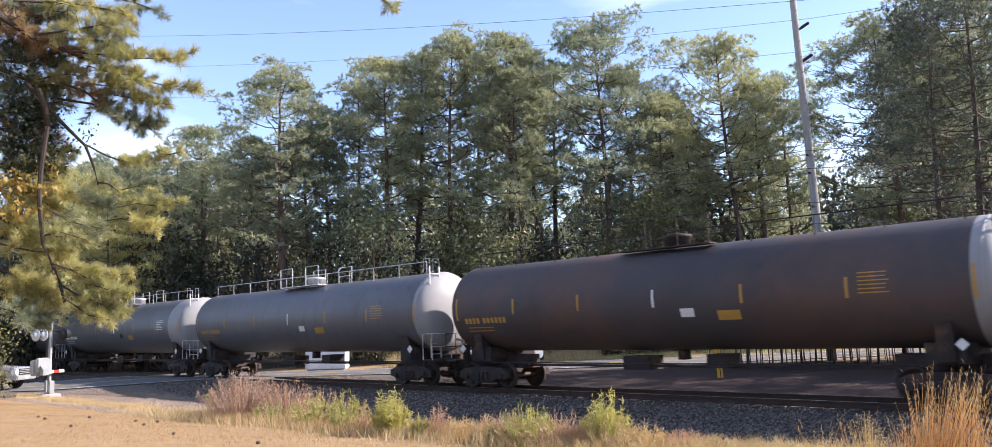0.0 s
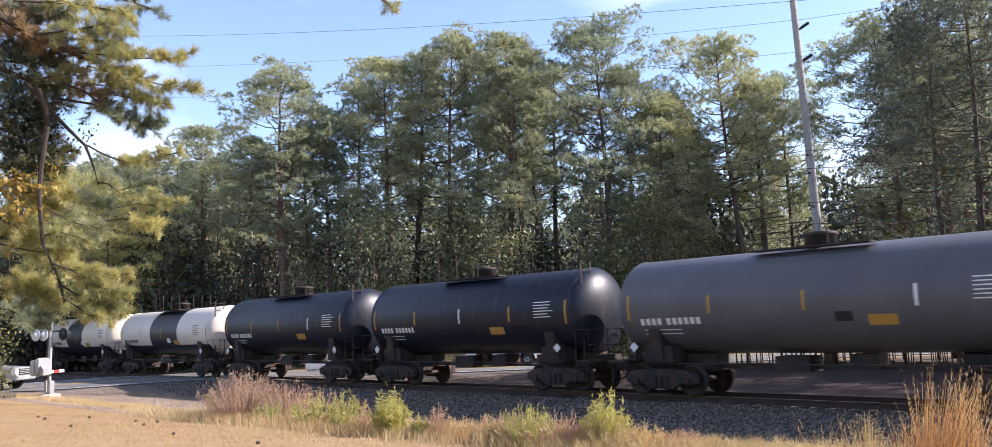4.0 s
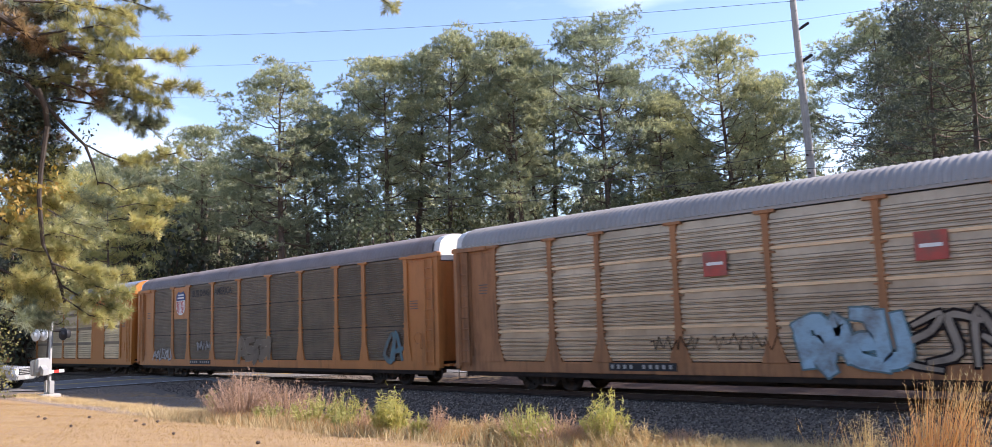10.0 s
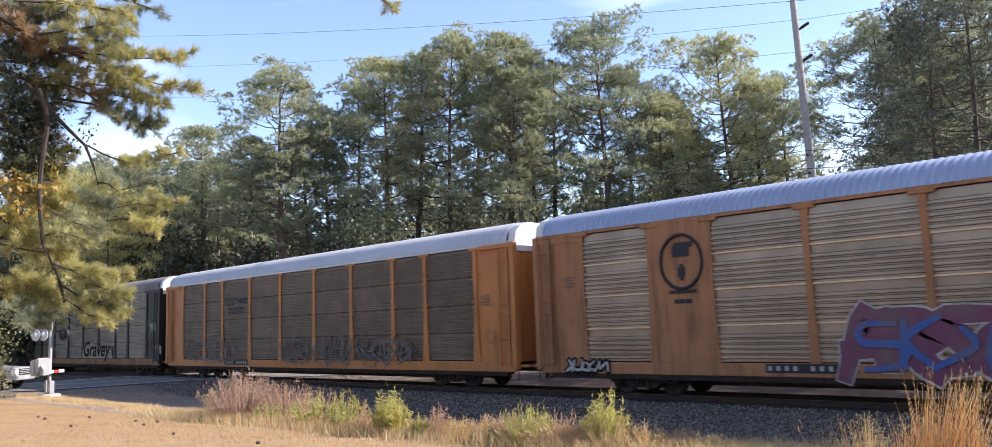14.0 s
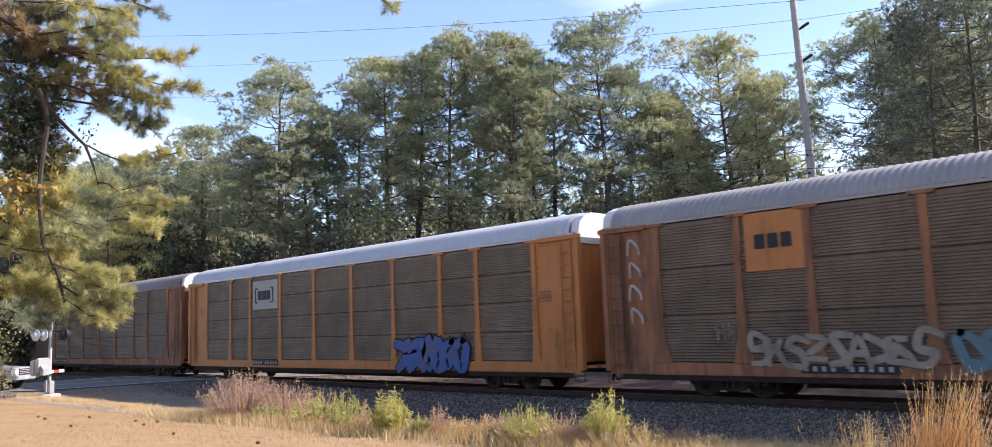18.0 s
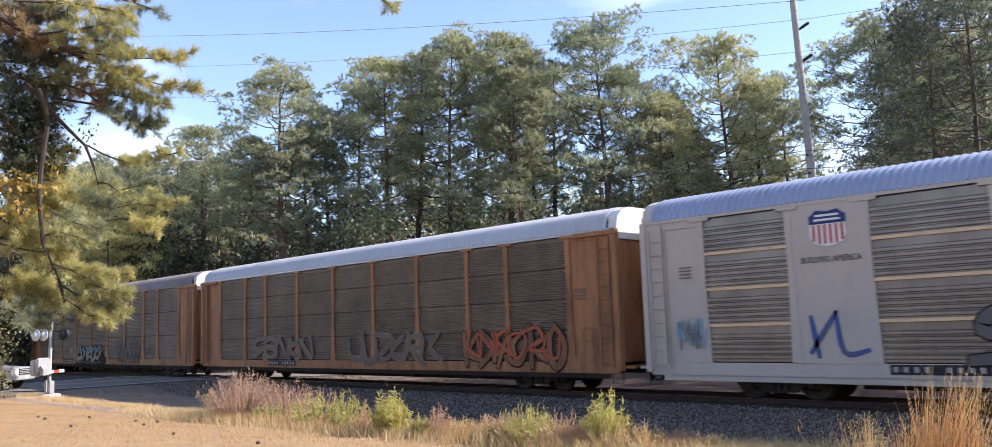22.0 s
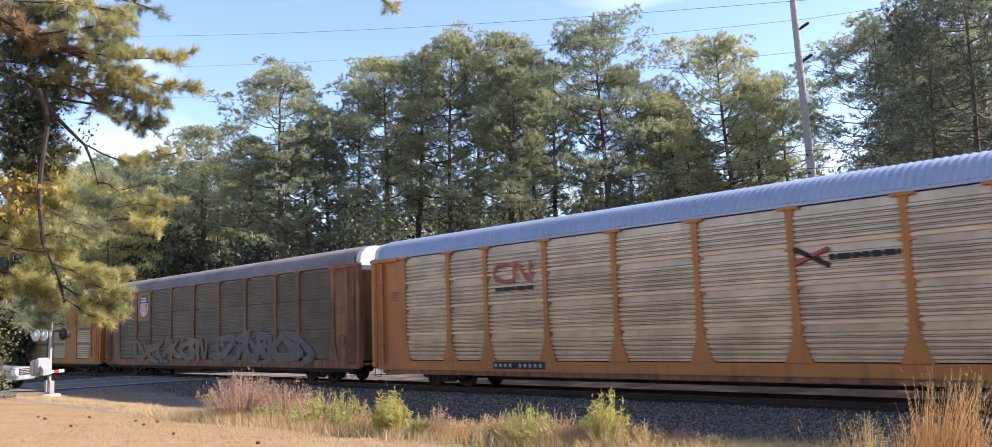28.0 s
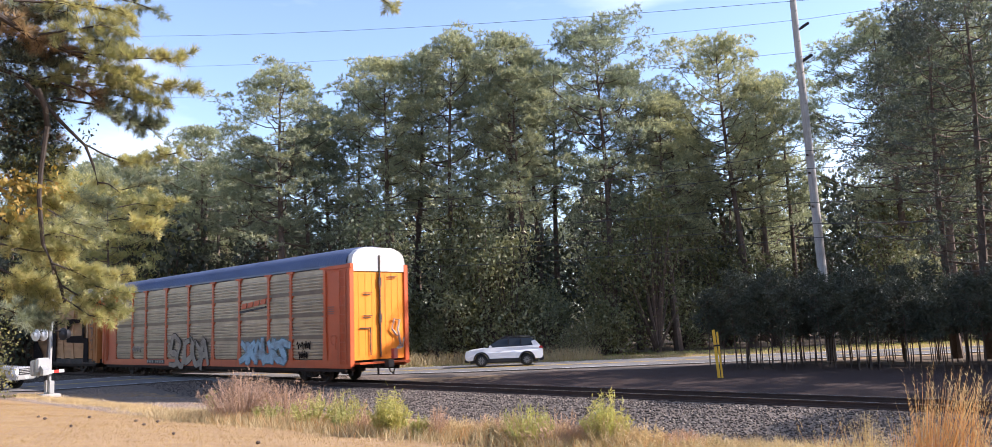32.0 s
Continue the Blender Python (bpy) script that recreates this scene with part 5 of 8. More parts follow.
def x17(c):
    # the letters are the bare tan side; the black ground between them is sprayed over panels and posts
    gap = [
        [(1.55, 1.0), (1.95, 1.0), (1.95, 2.42), (4.3, 3.83), (1.95, 3.8), (1.95, 4.95), (1.55, 4.95)],
        [(7.9, 4.95), (8.5, 4.95), (8.5, 3.83), (9.2, 3.79), (9.1, 2.21), (8.5, 2.23), (8.6, 0.8), (7.9, 0.8), (8.0, 2.79), (6.9, 2.83), (6.8, 2.24), (5.5, 2.22), (7.7, 3.81)],
        [(11.5, 4.95), (12.35, 5.0), (12.4, 0.8), (11.6, 0.8), (11.6, 2.26), (11.2, 2.27), (11.1, 3.83), (11.5, 3.87)],
        [(14.8, 5.08), (16.6, 5.1), (16.6, 3.5)],
        [(14.4, 2.96), (14.4, 1.05), (16.9, 1.05)],
        [(18.7, 5.03), (19.6, 5.02), (19.5, 0.8), (18.8, 0.8)],
        [(21.8, 3.82), (24.9, 3.82), (24.9, 3.54), (23.0, 3.5), (21.8, 2.99)],
        [(21.8, 2.61), (24.8, 2.62), (25.2, 2.47), (26.0, 2.41), (26.1, 0.8), (25.2, 0.8), (25.2, 2.1), (21.8, 2.17)],
        [(24.9, 4.96), (25.2, 5.06), (25.2, 2.47), (24.8, 2.62)],
        [(1.55, 4.93), (25.2, 4.99), (25.2, 5.12), (1.55, 5.08)],
    ]
    for o in gap:
        part("graffiti_ground", prism(o, -1.6, -1.575), sp_black, c)
    had = set(c.children)
    shield(c, 4.95, 3.55, 1.15, 1.3)
    for o in set(c.children) - had:
        o.location.y -= 0.03
    blob_tag(c, 26.45, 1.5, 0.4, 0.75, sp_grey, sp_grey, 173, 1, thick=0.14, rim=0.02)
    blob_tag(c, 26.45, 2.4, 0.4, 0.75, sp_grey, sp_grey, 174, 1, thick=0.14, rim=0.02)
    blob_tag(c, 26.45, 3.3, 0.4, 0.75, sp_grey, sp_grey, 175, 1, thick=0.14, rim=0.02)


def x18(c):
    part("logo_stripe", prism([(18.1, 3.36), (20.7, 3.55), (20.7, 3.63), (18.1, 3.47)], -1.575, -1.55), M["black"], c)
    for q in range(4):
        part("logo_swoosh", prism([(18.25 + 0.62 * q, 3.56 + 0.05 * q), (18.75 + 0.62 * q, 3.6 + 0.05 * q), (18.85 + 0.62 * q, 3.86 + 0.05 * q), (18.35 + 0.62 * q, 3.82 + 0.05 * q)], -1.575, -1.55), red_or, c)
    blob_tag(c, 10.2, 0.62, 4.5, 1.5, sp_tan, sp_black, 181, 5, thick=0.36, rim=0.035)
    blob_tag(c, 18.3, 0.98, 4.3, 0.95, sp_pale, sp_teal, 182, 6, thick=0.5, rim=0.06)
    scrawl(c, 23.5, 1.5, 1.1, 0.4, sp_black, 183, r=0.028)
    scrawl(c, 23.6, 1.05, 0.8, 0.4, sp_black, 185, r=0.028)
    scrawl(c, 4.5, 1.4, 1.4, 0.4, sp_white, 184, r=0.02)
    part("graffiti_scrawl", rod([(27.82, 0.9, 2.0), (27.82, 0.62, 2.3), (27.82, 0.75, 2.75), (27.82, 1.05, 2.7), (27.82, 0.95, 2.3), (27.82, 1.1, 1.6), (27.82, 0.8, 1.4), (27.82, 1.2, 1.5), (27.82, 1.3, 1.9)], 0.05, 5), sp_white, c)
    for yy, zz in ((-0.9, 2.9), (-0.9, 3.9), (0.5, 4.65)):
        part("stencil_bar", boxes((27.75, 27.77, yy, yy + 0.5, zz, zz + 0.03), (27.75, 27.77, yy, yy + 0.4, zz - 0.08, zz - 0.05)), M["black"], c)
    part("door_hatch_frame", boxes((27.75, 27.78, -1.1, -0.5, 2.35, 2.4), (27.75, 27.78, -0.55, -0.5, 1.2, 2.4)), M["black"], c)
    part("tail_device", boxes((28.05, 28.25, 0.35, 0.6, 1.0, 1.45), bevel=0.02), sp_red, c, "red end-of-train device")


tanp = sheet_metal("tan_sprayed_panel", (0.45, 0.255, 0.13), 0.45, (0.26, 0.18, 0.11), 0.3)
silver_paint = surf("sprayed_silver", (0.45, 0.255, 0.13), 0.5, 0.1, 0.15, 0.8, 30, 0.1, (0.2, 0.14, 0.09), 0.4, 1.0)
hem = surf("cream_panel_hem", (0.66, 0.47, 0.28), 0.5, 0.1, 0.12, 1.5, 30, 0.05, (0.4, 0.3, 0.2), 0.3)
cool = sheet_metal("cool_grey_panel", (0.27, 0.24, 0.205), 0.45, (0.19, 0.17, 0.15), 0.3, 0.6, 0.38)
midp = sheet_metal("mid_grey_panel", (0.20, 0.172, 0.145), 0.5, (0.14, 0.115, 0.095), 0.35)
lastp = sheet_metal("dull_silver_panel", (0.33, 0.265, 0.195), 0.5, (0.23, 0.18, 0.13), 0.3)
RACKS = [
    dict(label="tan and silver panelled autorack car with black graffiti", frame=yel, panel=silver, roof=rf_grey, tiers=3, extra=x0, batten=hem, batten_h=0.022),
    dict(label="yellow smooth-sided autorack car with silver slatted panels", board=7.2, frame=yel_new, panel=bright, roof=rf_blue, tiers=4, smooth=True, extra=x1, batten=greyp, batten_h=0.1, cap=yel_new),
    dict(label="brown panelled autorack car with orange posts and badge", frame=yel, panel=brownp, roof=rf_brown, tiers=3, extra=x2),
    dict(label="silver panelled autorack car with rust-brown posts", frame=yel_old, panel=silver, roof=rf_grey, tiers=4, foot=0.38, extra=x3, batten=hem, batten_h=0.04),
    dict(label="black-framed autorack car with grey panels and sprayed name", frame=maroon, panel=midp, roof=rf_brown, tiers=4, sill=yel_rust, extra=x4),
    dict(label="brown four-tier autorack car with orange posts, pale roof", frame=yel, panel=brownp, roof=rf_pale, tiers=4, extra=x5),
    dict(label="faded yellow autorack car with round black emblem", board=7.9, frame=yel_old, panel=lastp, roof=rf_blue, tiers=4, extra=x6, smooth=True, batten=hem, batten_h=0.02),
    dict(label="grimy brown autorack car with faded yellow ends", frame=yel_rust, panel=greyp, roof=rf_brown, tiers=3, extra=x7),
    dict(label="grey panelled autorack car with white roof and blue graffiti", frame=yel, panel=greyp, roof=rf_pale, tiers=4, extra=x8),
    dict(label="rusty brown autorack car with a band of graffiti", board=6, frame=yel_rust, panel=brownp, roof=rf_grey, tiers=3, extra=x9),
    dict(label="rust-brown autorack car with white outlined graffiti", frame=yel_old, panel=greyp, roof=rf_brown, tiers=3, extra=x10),
    dict(label="dark brown autorack car with orange graffiti", frame=yel_old, panel=brownp, roof=rf_pale, tiers=4, extra=x11),
    dict(label="white smooth-sided autorack car with grey panels and dark graffiti", frame=cream, panel=cool, roof=rf_blue, tiers=4, smooth=True, extra=x12, cap=cream, batten=hem, batten_h=0.04, low=cream),
    dict(label="yellow autorack car with black panels and sprayed tags", frame=yel_old, panel=darkp, roof=rf_pale, tiers=4, extra=x13),
    dict(label="bright yellow smooth-sided autorack car with silver panels", board=7.2, frame=yel_new, panel=bright, roof=rf_blue, tiers=4, smooth=True, extra=x1, batten=greyp, batten_h=0.1, cap=yel_new),
    dict(label="brown autorack car with badge and a long white tag", frame=yel_rust, panel=brownp, roof=rf_brown, tiers=3, extra=x15),
    dict(label="tan autorack car with pale slotted panels and red logo", frame=yel, panel=bright, roof=rf_blue, tiers=4, foot=0.38, extra=x16, batten=hem, batten_h=0.04, low=yel_rust),
    dict(label="tan autorack car covered by giant block-letter graffiti", frame=yel, post=silver_paint, panel=tanp, roof=rf_pale, tiers=3, extra=x17, sill=M["steel"]),
    dict(label="bright orange last autorack car with silver panels", frame=red_or, panel=lastp, roof=rf_navy, tiers=4, extra=x18, door=lit_door_or, batten=greyp, batten_h=0.09),
]
CARS = []                                             # each car and where its forward end stands at the start
for k, spec in enumerate(RACKS):
    CARS.append((rack_car(k, spec), FIRST + PITCH * k))

t_grey = surf("grey_tank_paint", (0.105, 0.108, 0.116), 0.42, 0.0, 0.2, 0.5, 25, 0.04, (0.07, 0.06, 0.055), 0.35, 1.0)
# paler shell colour that paints sunlight onto the rear heads
t_sunlit = surf("sunlit_tank_end", (0.28, 0.275, 0.265), 0.5, 0.0, 0.12, 0.5, 25, 0.04, (0.3, 0.28, 0.25), 0.3, 1.0)
t_brown = surf("rusty_tank_paint", (0.06, 0.053, 0.053), 0.6, 0.0, 0.25, 0.35, 25, 0.05, (0.12, 0.07, 0.05), 0.45)
t_black = surf("black_tank_paint", (0.012, 0.014, 0.024), 0.42, 0.0, 0.3, 0.5, 25, 0.03, (0.05, 0.045, 0.04), 0.3, 1.0)
t_white = surf("white_tank_paint", (0.66, 0.59, 0.49), 0.4, 0.0, 0.06, 0.5, 25, 0.03, (0.45, 0.4, 0.34), 0.2, 1.0)
t_mid = surf("dull_grey_tank_paint", (0.10, 0.10, 0.105), 0.4, 0.0, 0.2, 0.5, 25, 0.04, (0.1, 0.09, 0.08), 0.35, 1.0)
band = [(0, 0.342, t_white), (0.342, 0.582, t_black), (0.582, 1, t_white)]
band_b = [(0, 0.386, t_white), (0.386, 0.666, t_black), (0.666, 1, t_white)]
SHORT, SLIM = dict(r=1.46, cz=2.68), dict(r=1.37, cz=2.56)
decal_yellow = plain("dull_yellow_decal", (0.42, 0.24, 0.05), 0.6)
TANKS = [
    (-87.0, -65.7, dict(label="long dark grey tank car with weathered paint", shell=t_grey, walk=True, strips=6, rails=M["galv"], seed=1)),
    # the pale rear zones here and below are sunlight put into the colour
    (-65.7, -44.5, dict(label="long grey tank car with painted-in sunlit end and top rail", shell=t_grey, zones=[(0, 0.9, t_grey), (0.9, 1, t_sunlit)], walk=True, strips=7, rails=M["galv"], ink=M["letter"], seed=2)),
    (-44.5, -23.4, dict(label="long grey tank car with painted-in sunlit rear head and ladder", shell=t_grey, zones=[(0, 0.96, t_grey), (0.96, 1, t_sunlit)], walk=True, strips=7, rails=M["galv"], ink=decal_yellow, seed=3)),
    (-23.4, -3.5, dict(label="long rust-stained brown-grey tank car", shell=t_brown, zones=[(0, 0.955, t_brown), (0.955, 1, t_sunlit)], walk=True, strips=7, ink=decal_yellow, dome_mat=M["steel"], seed=4)),
    (-3.5, 9.6, dict(**SHORT, label="short black tank car with white lettering", shell=t_black, strips=4, seed=5)),
    (9.6, 23.5, dict(**SLIM, label="white tank car with black middle band and belly", shell=t_white, zones=band, belly=t_black, strips=5, ink=M["black"], seed=6)),
    (23.5, 37.7, dict(**SLIM, label="white tank car with blue-black band and belly", shell=t_white, zones=band_b, belly=t_black, strips=5, ink=M["black"], seed=7)),
    (37.7, 50.5, dict(**SHORT, label="satin black tank car with yellow strips", shell=t_black, strips=5, seed=8)),
    (50.5, 63.4, dict(**SHORT, label="glossy black tank car with pale lettering", shell=t_black, strips=5, odd=1, seed=9)),
    (63.4, 77.1, dict(**SHORT, label="dull grey tank car with manway platform", shell=t_mid, strips=5, seed=10)),
    (77.1, 90.8, dict(**SHORT, label="glossy black tank car before the autoracks", shell=t_black, strips=5, seed=11)),
]
for a, b, spec in TANKS:
    CARS.append((tank_car(b - a, spec), a - 0.6))


def motions():
    """The train rolls towards -X; its wheels turn while they are near."""
    def at(t):
        for (t0, s0), (t1, s1) in zip(RUN, RUN[1:]):
            if t <= t1:
                return s0 + (s1 - s0) * (t - t0) / (t1 - t0)
        return RUN[-1][1]
    for car, x in CARS:
        walk(car, [(t, pose(x - s, 0, 0)) for t, s in RUN])
    start = {car: x for car, x in CARS}
    for w, dx in WHEELS:
        tr = w.parent
        x = start[tr.parent] + tr.location.x + dx
        # turning is keyed while the wheel stands between 95 m ahead and 12 m behind
        times = [t / 30 for t in range(0, 961, 1) if -60 < x - at(t / 30) < 6]
        rows = [(0.0, pose(dx, 0, 0.46))]
        if times:
            for t in times:
                if t > 0:
                    rows.append((t, pose(dx, 0, 0.46, 0, -math.degrees((at(t) - at(times[0])) / 0.5) % 360, 0)))
        if rows[-1][0] < 32.0:
            rows.append((32.0, rows[-1][1]))
        walk(w, rows)

# ---- trees ----
def tuft_arrays(rs, centres, dirs, size, blades, width, spread=1.0):
    """Needle tufts: thin triangles that fan out about a direction."""
    n = len(centres)
    C, D = np.repeat(centres, blades, 0), np.repeat(dirs, blades, 0)
    S = np.repeat(size, blades)[:, None]
    R = rs.normal(size=(n * blades, 3))
    R /= np.linalg.norm(R, axis=1, keepdims=True)
    W = D * 0.55 + R * spread
    W /= np.linalg.norm(W, axis=1, keepdims=True)
    L = S * rs.uniform(0.6, 1.15, (n * blades, 1))
    side = np.cross(W, rs.normal(size=(n * blades, 3)))
    side /= np.linalg.norm(side, axis=1, keepdims=True) + 1e-9
    o = C + R * S * 0.12
    a, b, t = o - side * width, o + side * width, o + W * L
    V = np.stack([a, b, t], 1).reshape(-1, 3)
    return V


def leaf_arrays(rs, centres, size):
    """Small broad leaves turned at random, a kite each."""
    n = len(centres)
    u = rs.normal(size=(n, 3))
    u /= np.linalg.norm(u, axis=1, keepdims=True)
    w = np.cross(u, rs.normal(size=(n, 3)))
    w /= np.linalg.norm(w, axis=1, keepdims=True)
    s = (size * rs.uniform(0.6, 1.3, n))[:, None]
    return np.stack([centres - u * s, centres + w * s * 0.5, centres + u * s, centres - w * s * 0.5], 1).reshape(-1, 3)


def tris(n):
    return np.arange(n * 3).reshape(-1, 3)


def quads(n):
    return np.arange(n * 4).reshape(-1, 4)


def pine_parts(seed, H, crown, spread, lean=0.0, blades=8, limbs=40, tuft=0.30, girth=0.03, tufts=34, puff=0.84, width=0.028, bare=0.4, top=0.55):
    """A pine: tapered trunk, limbs that fork, and rounded puffs of needle tufts at the twigs' ends. crown: the fraction of the height at which it begins."""
    rs = np.random.RandomState(seed)
    bm = bmesh.new()
    ph = rs.uniform(0, 6.28)
    axis_pts = [Vector((lean * (t ** 1.5) * H + 0.011 * H * math.sin(t * 4 + ph), 0.011 * H * (math.cos(t * 3 + ph) - math.cos(ph)), t * H * 0.965)) for t in np.linspace(0, 1, 12)]
    r0 = 0.0105 * H + girth
    tube(bm, axis_pts, [r0 * (1.25 if i == 0 else 1) * (1 - 0.93 * (i / 11) ** 1.1) for i in range(12)], 9)
    trunk = bpy.data.meshes.new("trunk")
    bm.to_mesh(trunk)
    bm.free()

    def on(t):
        k = min(10, int(t * 11))
        return axis_pts[k].lerp(axis_pts[k + 1], t * 11 - k)
    bm = bmesh.new()
    puffs = []
    lobes = [rs.uniform(0, 6.28) for _ in range(2)]
    for i in range(limbs):
        u = ((i + rs.uniform(0, 0.9)) / limbs) ** 0.85
        p0 = on(crown + (0.97 - crown) * u)
        az = i * 2.4 + rs.uniform(-0.6, 0.6)
        shape = (0.62 + 0.38 * math.sin(math.pi * (0.1 + 0.62 * u))) * math.sqrt(max(0.05, 1 - u ** 3.0))
        shape *= 1 + 0.25 * math.sin(2 * az + lobes[0] + 3 * u) + 0.14 * math.sin(3 * az + lobes[1] + 7 * u)
        ln = spread * shape * rs.uniform(0.62, 1.12)
        if u < 0.3 and rs.rand() < 0.35:
            ln *= 0.5
        d = Vector((math.cos(az), math.sin(az), 0.05 + top * u + rs.uniform(-0.15, 0.15))).normalized()
        pts = [p0]
        for q in range(1, 5):
            w = q / 4
            pts.append(p0 + d * ln * w + Vector((rs.uniform(-0.1, 0.1), rs.uniform(-0.1, 0.1), -0.10 * ln * math.sin(math.pi * w) + 0.14 * ln * w * w)))
        br = max(0.02, r0 * 0.3 * (1 - 0.6 * u))
        tube(bm, pts, [br, br * 0.8, br * 0.6, br * 0.4, br * 0.2], 5, cap=False)
        big = puff * rs.uniform(0.75, 1.3)
        puffs.append((pts[-1] + Vector((0, 0, 0.15)), big))
        for q in range(max(1, int(round(3.2 * ln / spread + (0.8 if u > 0.6 else 0))))):
            w = bare + (0.95 - bare) * rs.uniform(0, 1)
            k = min(3, int(w * 4))
            base = pts[k].lerp(pts[k + 1], min(1, w * 4 - k))
            side = Vector((-d.y, d.x, 0)) * (1 if q % 2 else -1)
            tip = base + side * rs.uniform(0.5, 1.0) * 0.34 * ln + d * rs.uniform(0, 0.3) * ln + Vector((0, 0, rs.uniform(-0.12, 0.3) * ln * 0.5))
            tube(bm, [base, base.lerp(tip, 0.5) + Vector((0, 0, -0.04 * ln)), tip], [br * 0.4, br * 0.25, br * 0.12], 4, cap=False)
            puffs.append((tip, puff * rs.uniform(0.55, 1.05)))
    for i in range(int(6 * spread / 3)):                  # crown's rounded top
        a, q = rs.uniform(0, 6.28), spread * 0.4 * math.sqrt(rs.rand())
        puffs.append((on(0.97) + Vector((math.cos(a) * q, math.sin(a) * q, 0.25 - 0.5 * q)), puff * rs.uniform(0.7, 1.05)))
    cs, ds, sz = [], [], []
    for c, r in puffs:
        n = max(5, int(tufts * (r / puff) ** 2))
        e = rs.normal(size=(n, 3))
        e[:, 2] = np.where(rs.rand(n) < 0.72, np.abs(e[:, 2]), e[:, 2])
        e /= np.linalg.norm(e, axis=1, keepdims=True)
        lump = 1 + 0.22 * np.sin(e[:, 0] * 5 + rs.uniform(0, 6)) * np.sin(e[:, 1] * 5 + rs.uniform(0, 6))
        cs.append(np.array(c) + e * np.array([1, 1, 0.66]) * (r * lump * rs.uniform(0.55, 1.0, n))[:, None])
        ds.append(e * 0.9 + np.array([0, 0, 0.4]))
        sz.append(tuft * rs.uniform(0.7, 1.2, n))
    limb = bpy.data.meshes.new("limbs")
    bm.to_mesh(limb)
    bm.free()
    V = tuft_arrays(rs, np.concatenate(cs), np.concatenate(ds), np.concatenate(sz), blades, width, 0.7)
    return trunk, limb, mesh_arrays("crown", V, tris(len(V) // 3))


def pine(kind, m, label, mat_="needle", group="pine wood"):
    ob = thing("pine_tree", label, "tree", m, group)
    tr, lb, cr_ = kind
    part("trunk", tr, M["bark"], ob)
    part("branching", lb, M["bark"], ob)
    part("crown", cr_, M[mat_], ob)
    return ob


def shrub_parts(seed, w, h, n, leaf_size, lumps=26, low=0.1):
    """A bush or small broad-leaved tree: stems and a crown of many small leaves in uneven lumps."""
    rs = np.random.RandomState(seed)
    bm = bmesh.new()
    pts = []
    for i in range(lumps):
        az, u = rs.uniform(0, 6.28), rs.uniform(low, 1)
        rad = w * math.sin(math.pi * (0.18 + 0.75 * u)) ** 0.7 * rs.uniform(0.3, 1.0)
        tip = Vector((math.cos(az) * rad, math.sin(az) * rad, h * u))
        mid_ = Vector((tip.x * 0.4, tip.y * 0.4, h * u * 0.45))
        tube(bm, [(rs.normal() * 0.05, rs.normal() * 0.05, 0), mid_, tip], [0.012 * h, 0.008 * h, 0.003 * h], 4, cap=False)
        lump = np.array(tip) + rs.normal(size=(n // lumps, 3)) * np.array([0.20 * w + 0.1, 0.20 * w + 0.1, 0.085 * h + 0.08])
        pts.append(lump)
    st = bpy.data.meshes.new("stems")
    bm.to_mesh(st)
    bm.free()
    P = np.concatenate(pts)
    P[:, 2] = np.maximum(P[:, 2], 0.05)
    V = leaf_arrays(rs, P, leaf_size)
    return st, mesh_arrays("leaves", V, quads(len(P)))


def shrub(kind, m, label, mat_="foliage", name="shrub", group="wood edge shrubs"):
    ob = thing(name, label, "bush" if name == "shrub" else "tree", m, group)
    part("branching", kind[0], M["bark"], ob)
    part("foliage", kind[1], M[mat_], ob)
    return ob


WIDE = (3.6, 4.4, 2.9, 5.0, 4.1, 4.6)                   # how far their limbs reach
PINES = [pine_parts(11, 25, 0.42, 3.6, limbs=46), pine_parts(12, 25, 0.38, 4.4, 0.02, limbs=50), pine_parts(13, 25, 0.46, 2.9, 0.02, limbs=38), pine_parts(14, 25, 0.40, 5.0, limbs=56), pine_parts(15, 25, 0.34, 4.1, -0.02, limbs=50), pine_parts(16, 25, 0.44, 4.6, -0.03, limbs=48)]
BACK = [pine_parts(17, 25, 0.30, 3.8, 0.01, 5, 44, 0.34, tufts=15, puff=0.9, width=0.06), pine_parts(18, 25, 0.34, 4.4, -0.01, 5, 46, 0.34, tufts=15, puff=0.9, width=0.06)]
# wide, low-branched trees beside the road
BIG = [pine_parts(21, 22, 0.24, 5.2, 0, 6, 52, 0.28, tufts=30, puff=0.8, top=0.35), pine_parts(22, 24, 0.20, 5.6, 0, 6, 60, 0.28, tufts=30, puff=0.8, top=0.35)]
YOUNG = [pine_parts(31 + q, h_, c_, w_, 0, 4, 22, 0.2, -0.012, 10, 0.28, 0.026, 0.3) for q, (h_, c_, w_) in enumerate(((4.6, 0.36, 0.85), (4.2, 0.4, 0.75), (5.2, 0.34, 0.95)))]
DENSE = [shrub_parts(45, 2.8, 7.5, 1500, 0.2), shrub_parts(46, 2.4, 10, 1500, 0.2, 34, 0.25)]
BUSH = [shrub_parts(41, 2.2, 5.0, 3000, 0.11), shrub_parts(42, 2.8, 7.5, 3800, 0.13), shrub_parts(43, 1.5, 3.0, 2200, 0.085), shrub_parts(44, 2.4, 10, 3800, 0.14, 34, 0.25)]


def stand(x, y, kind, h=1.0, rz=None, label="", mat_="needle", rng=random.Random(7)):
    rz = rng.uniform(0, 360) if rz is None else rz
    m = Matrix.Translation((x, y, ground_z(x, y) - 0.1)) @ Matrix.Rotation(radians(rz), 4, "Z") @ Matrix.Diagonal((h, h, h, 1))
    return pine(kind, m, label, mat_)


tall = "tall pine with bare lower trunk and open crown"
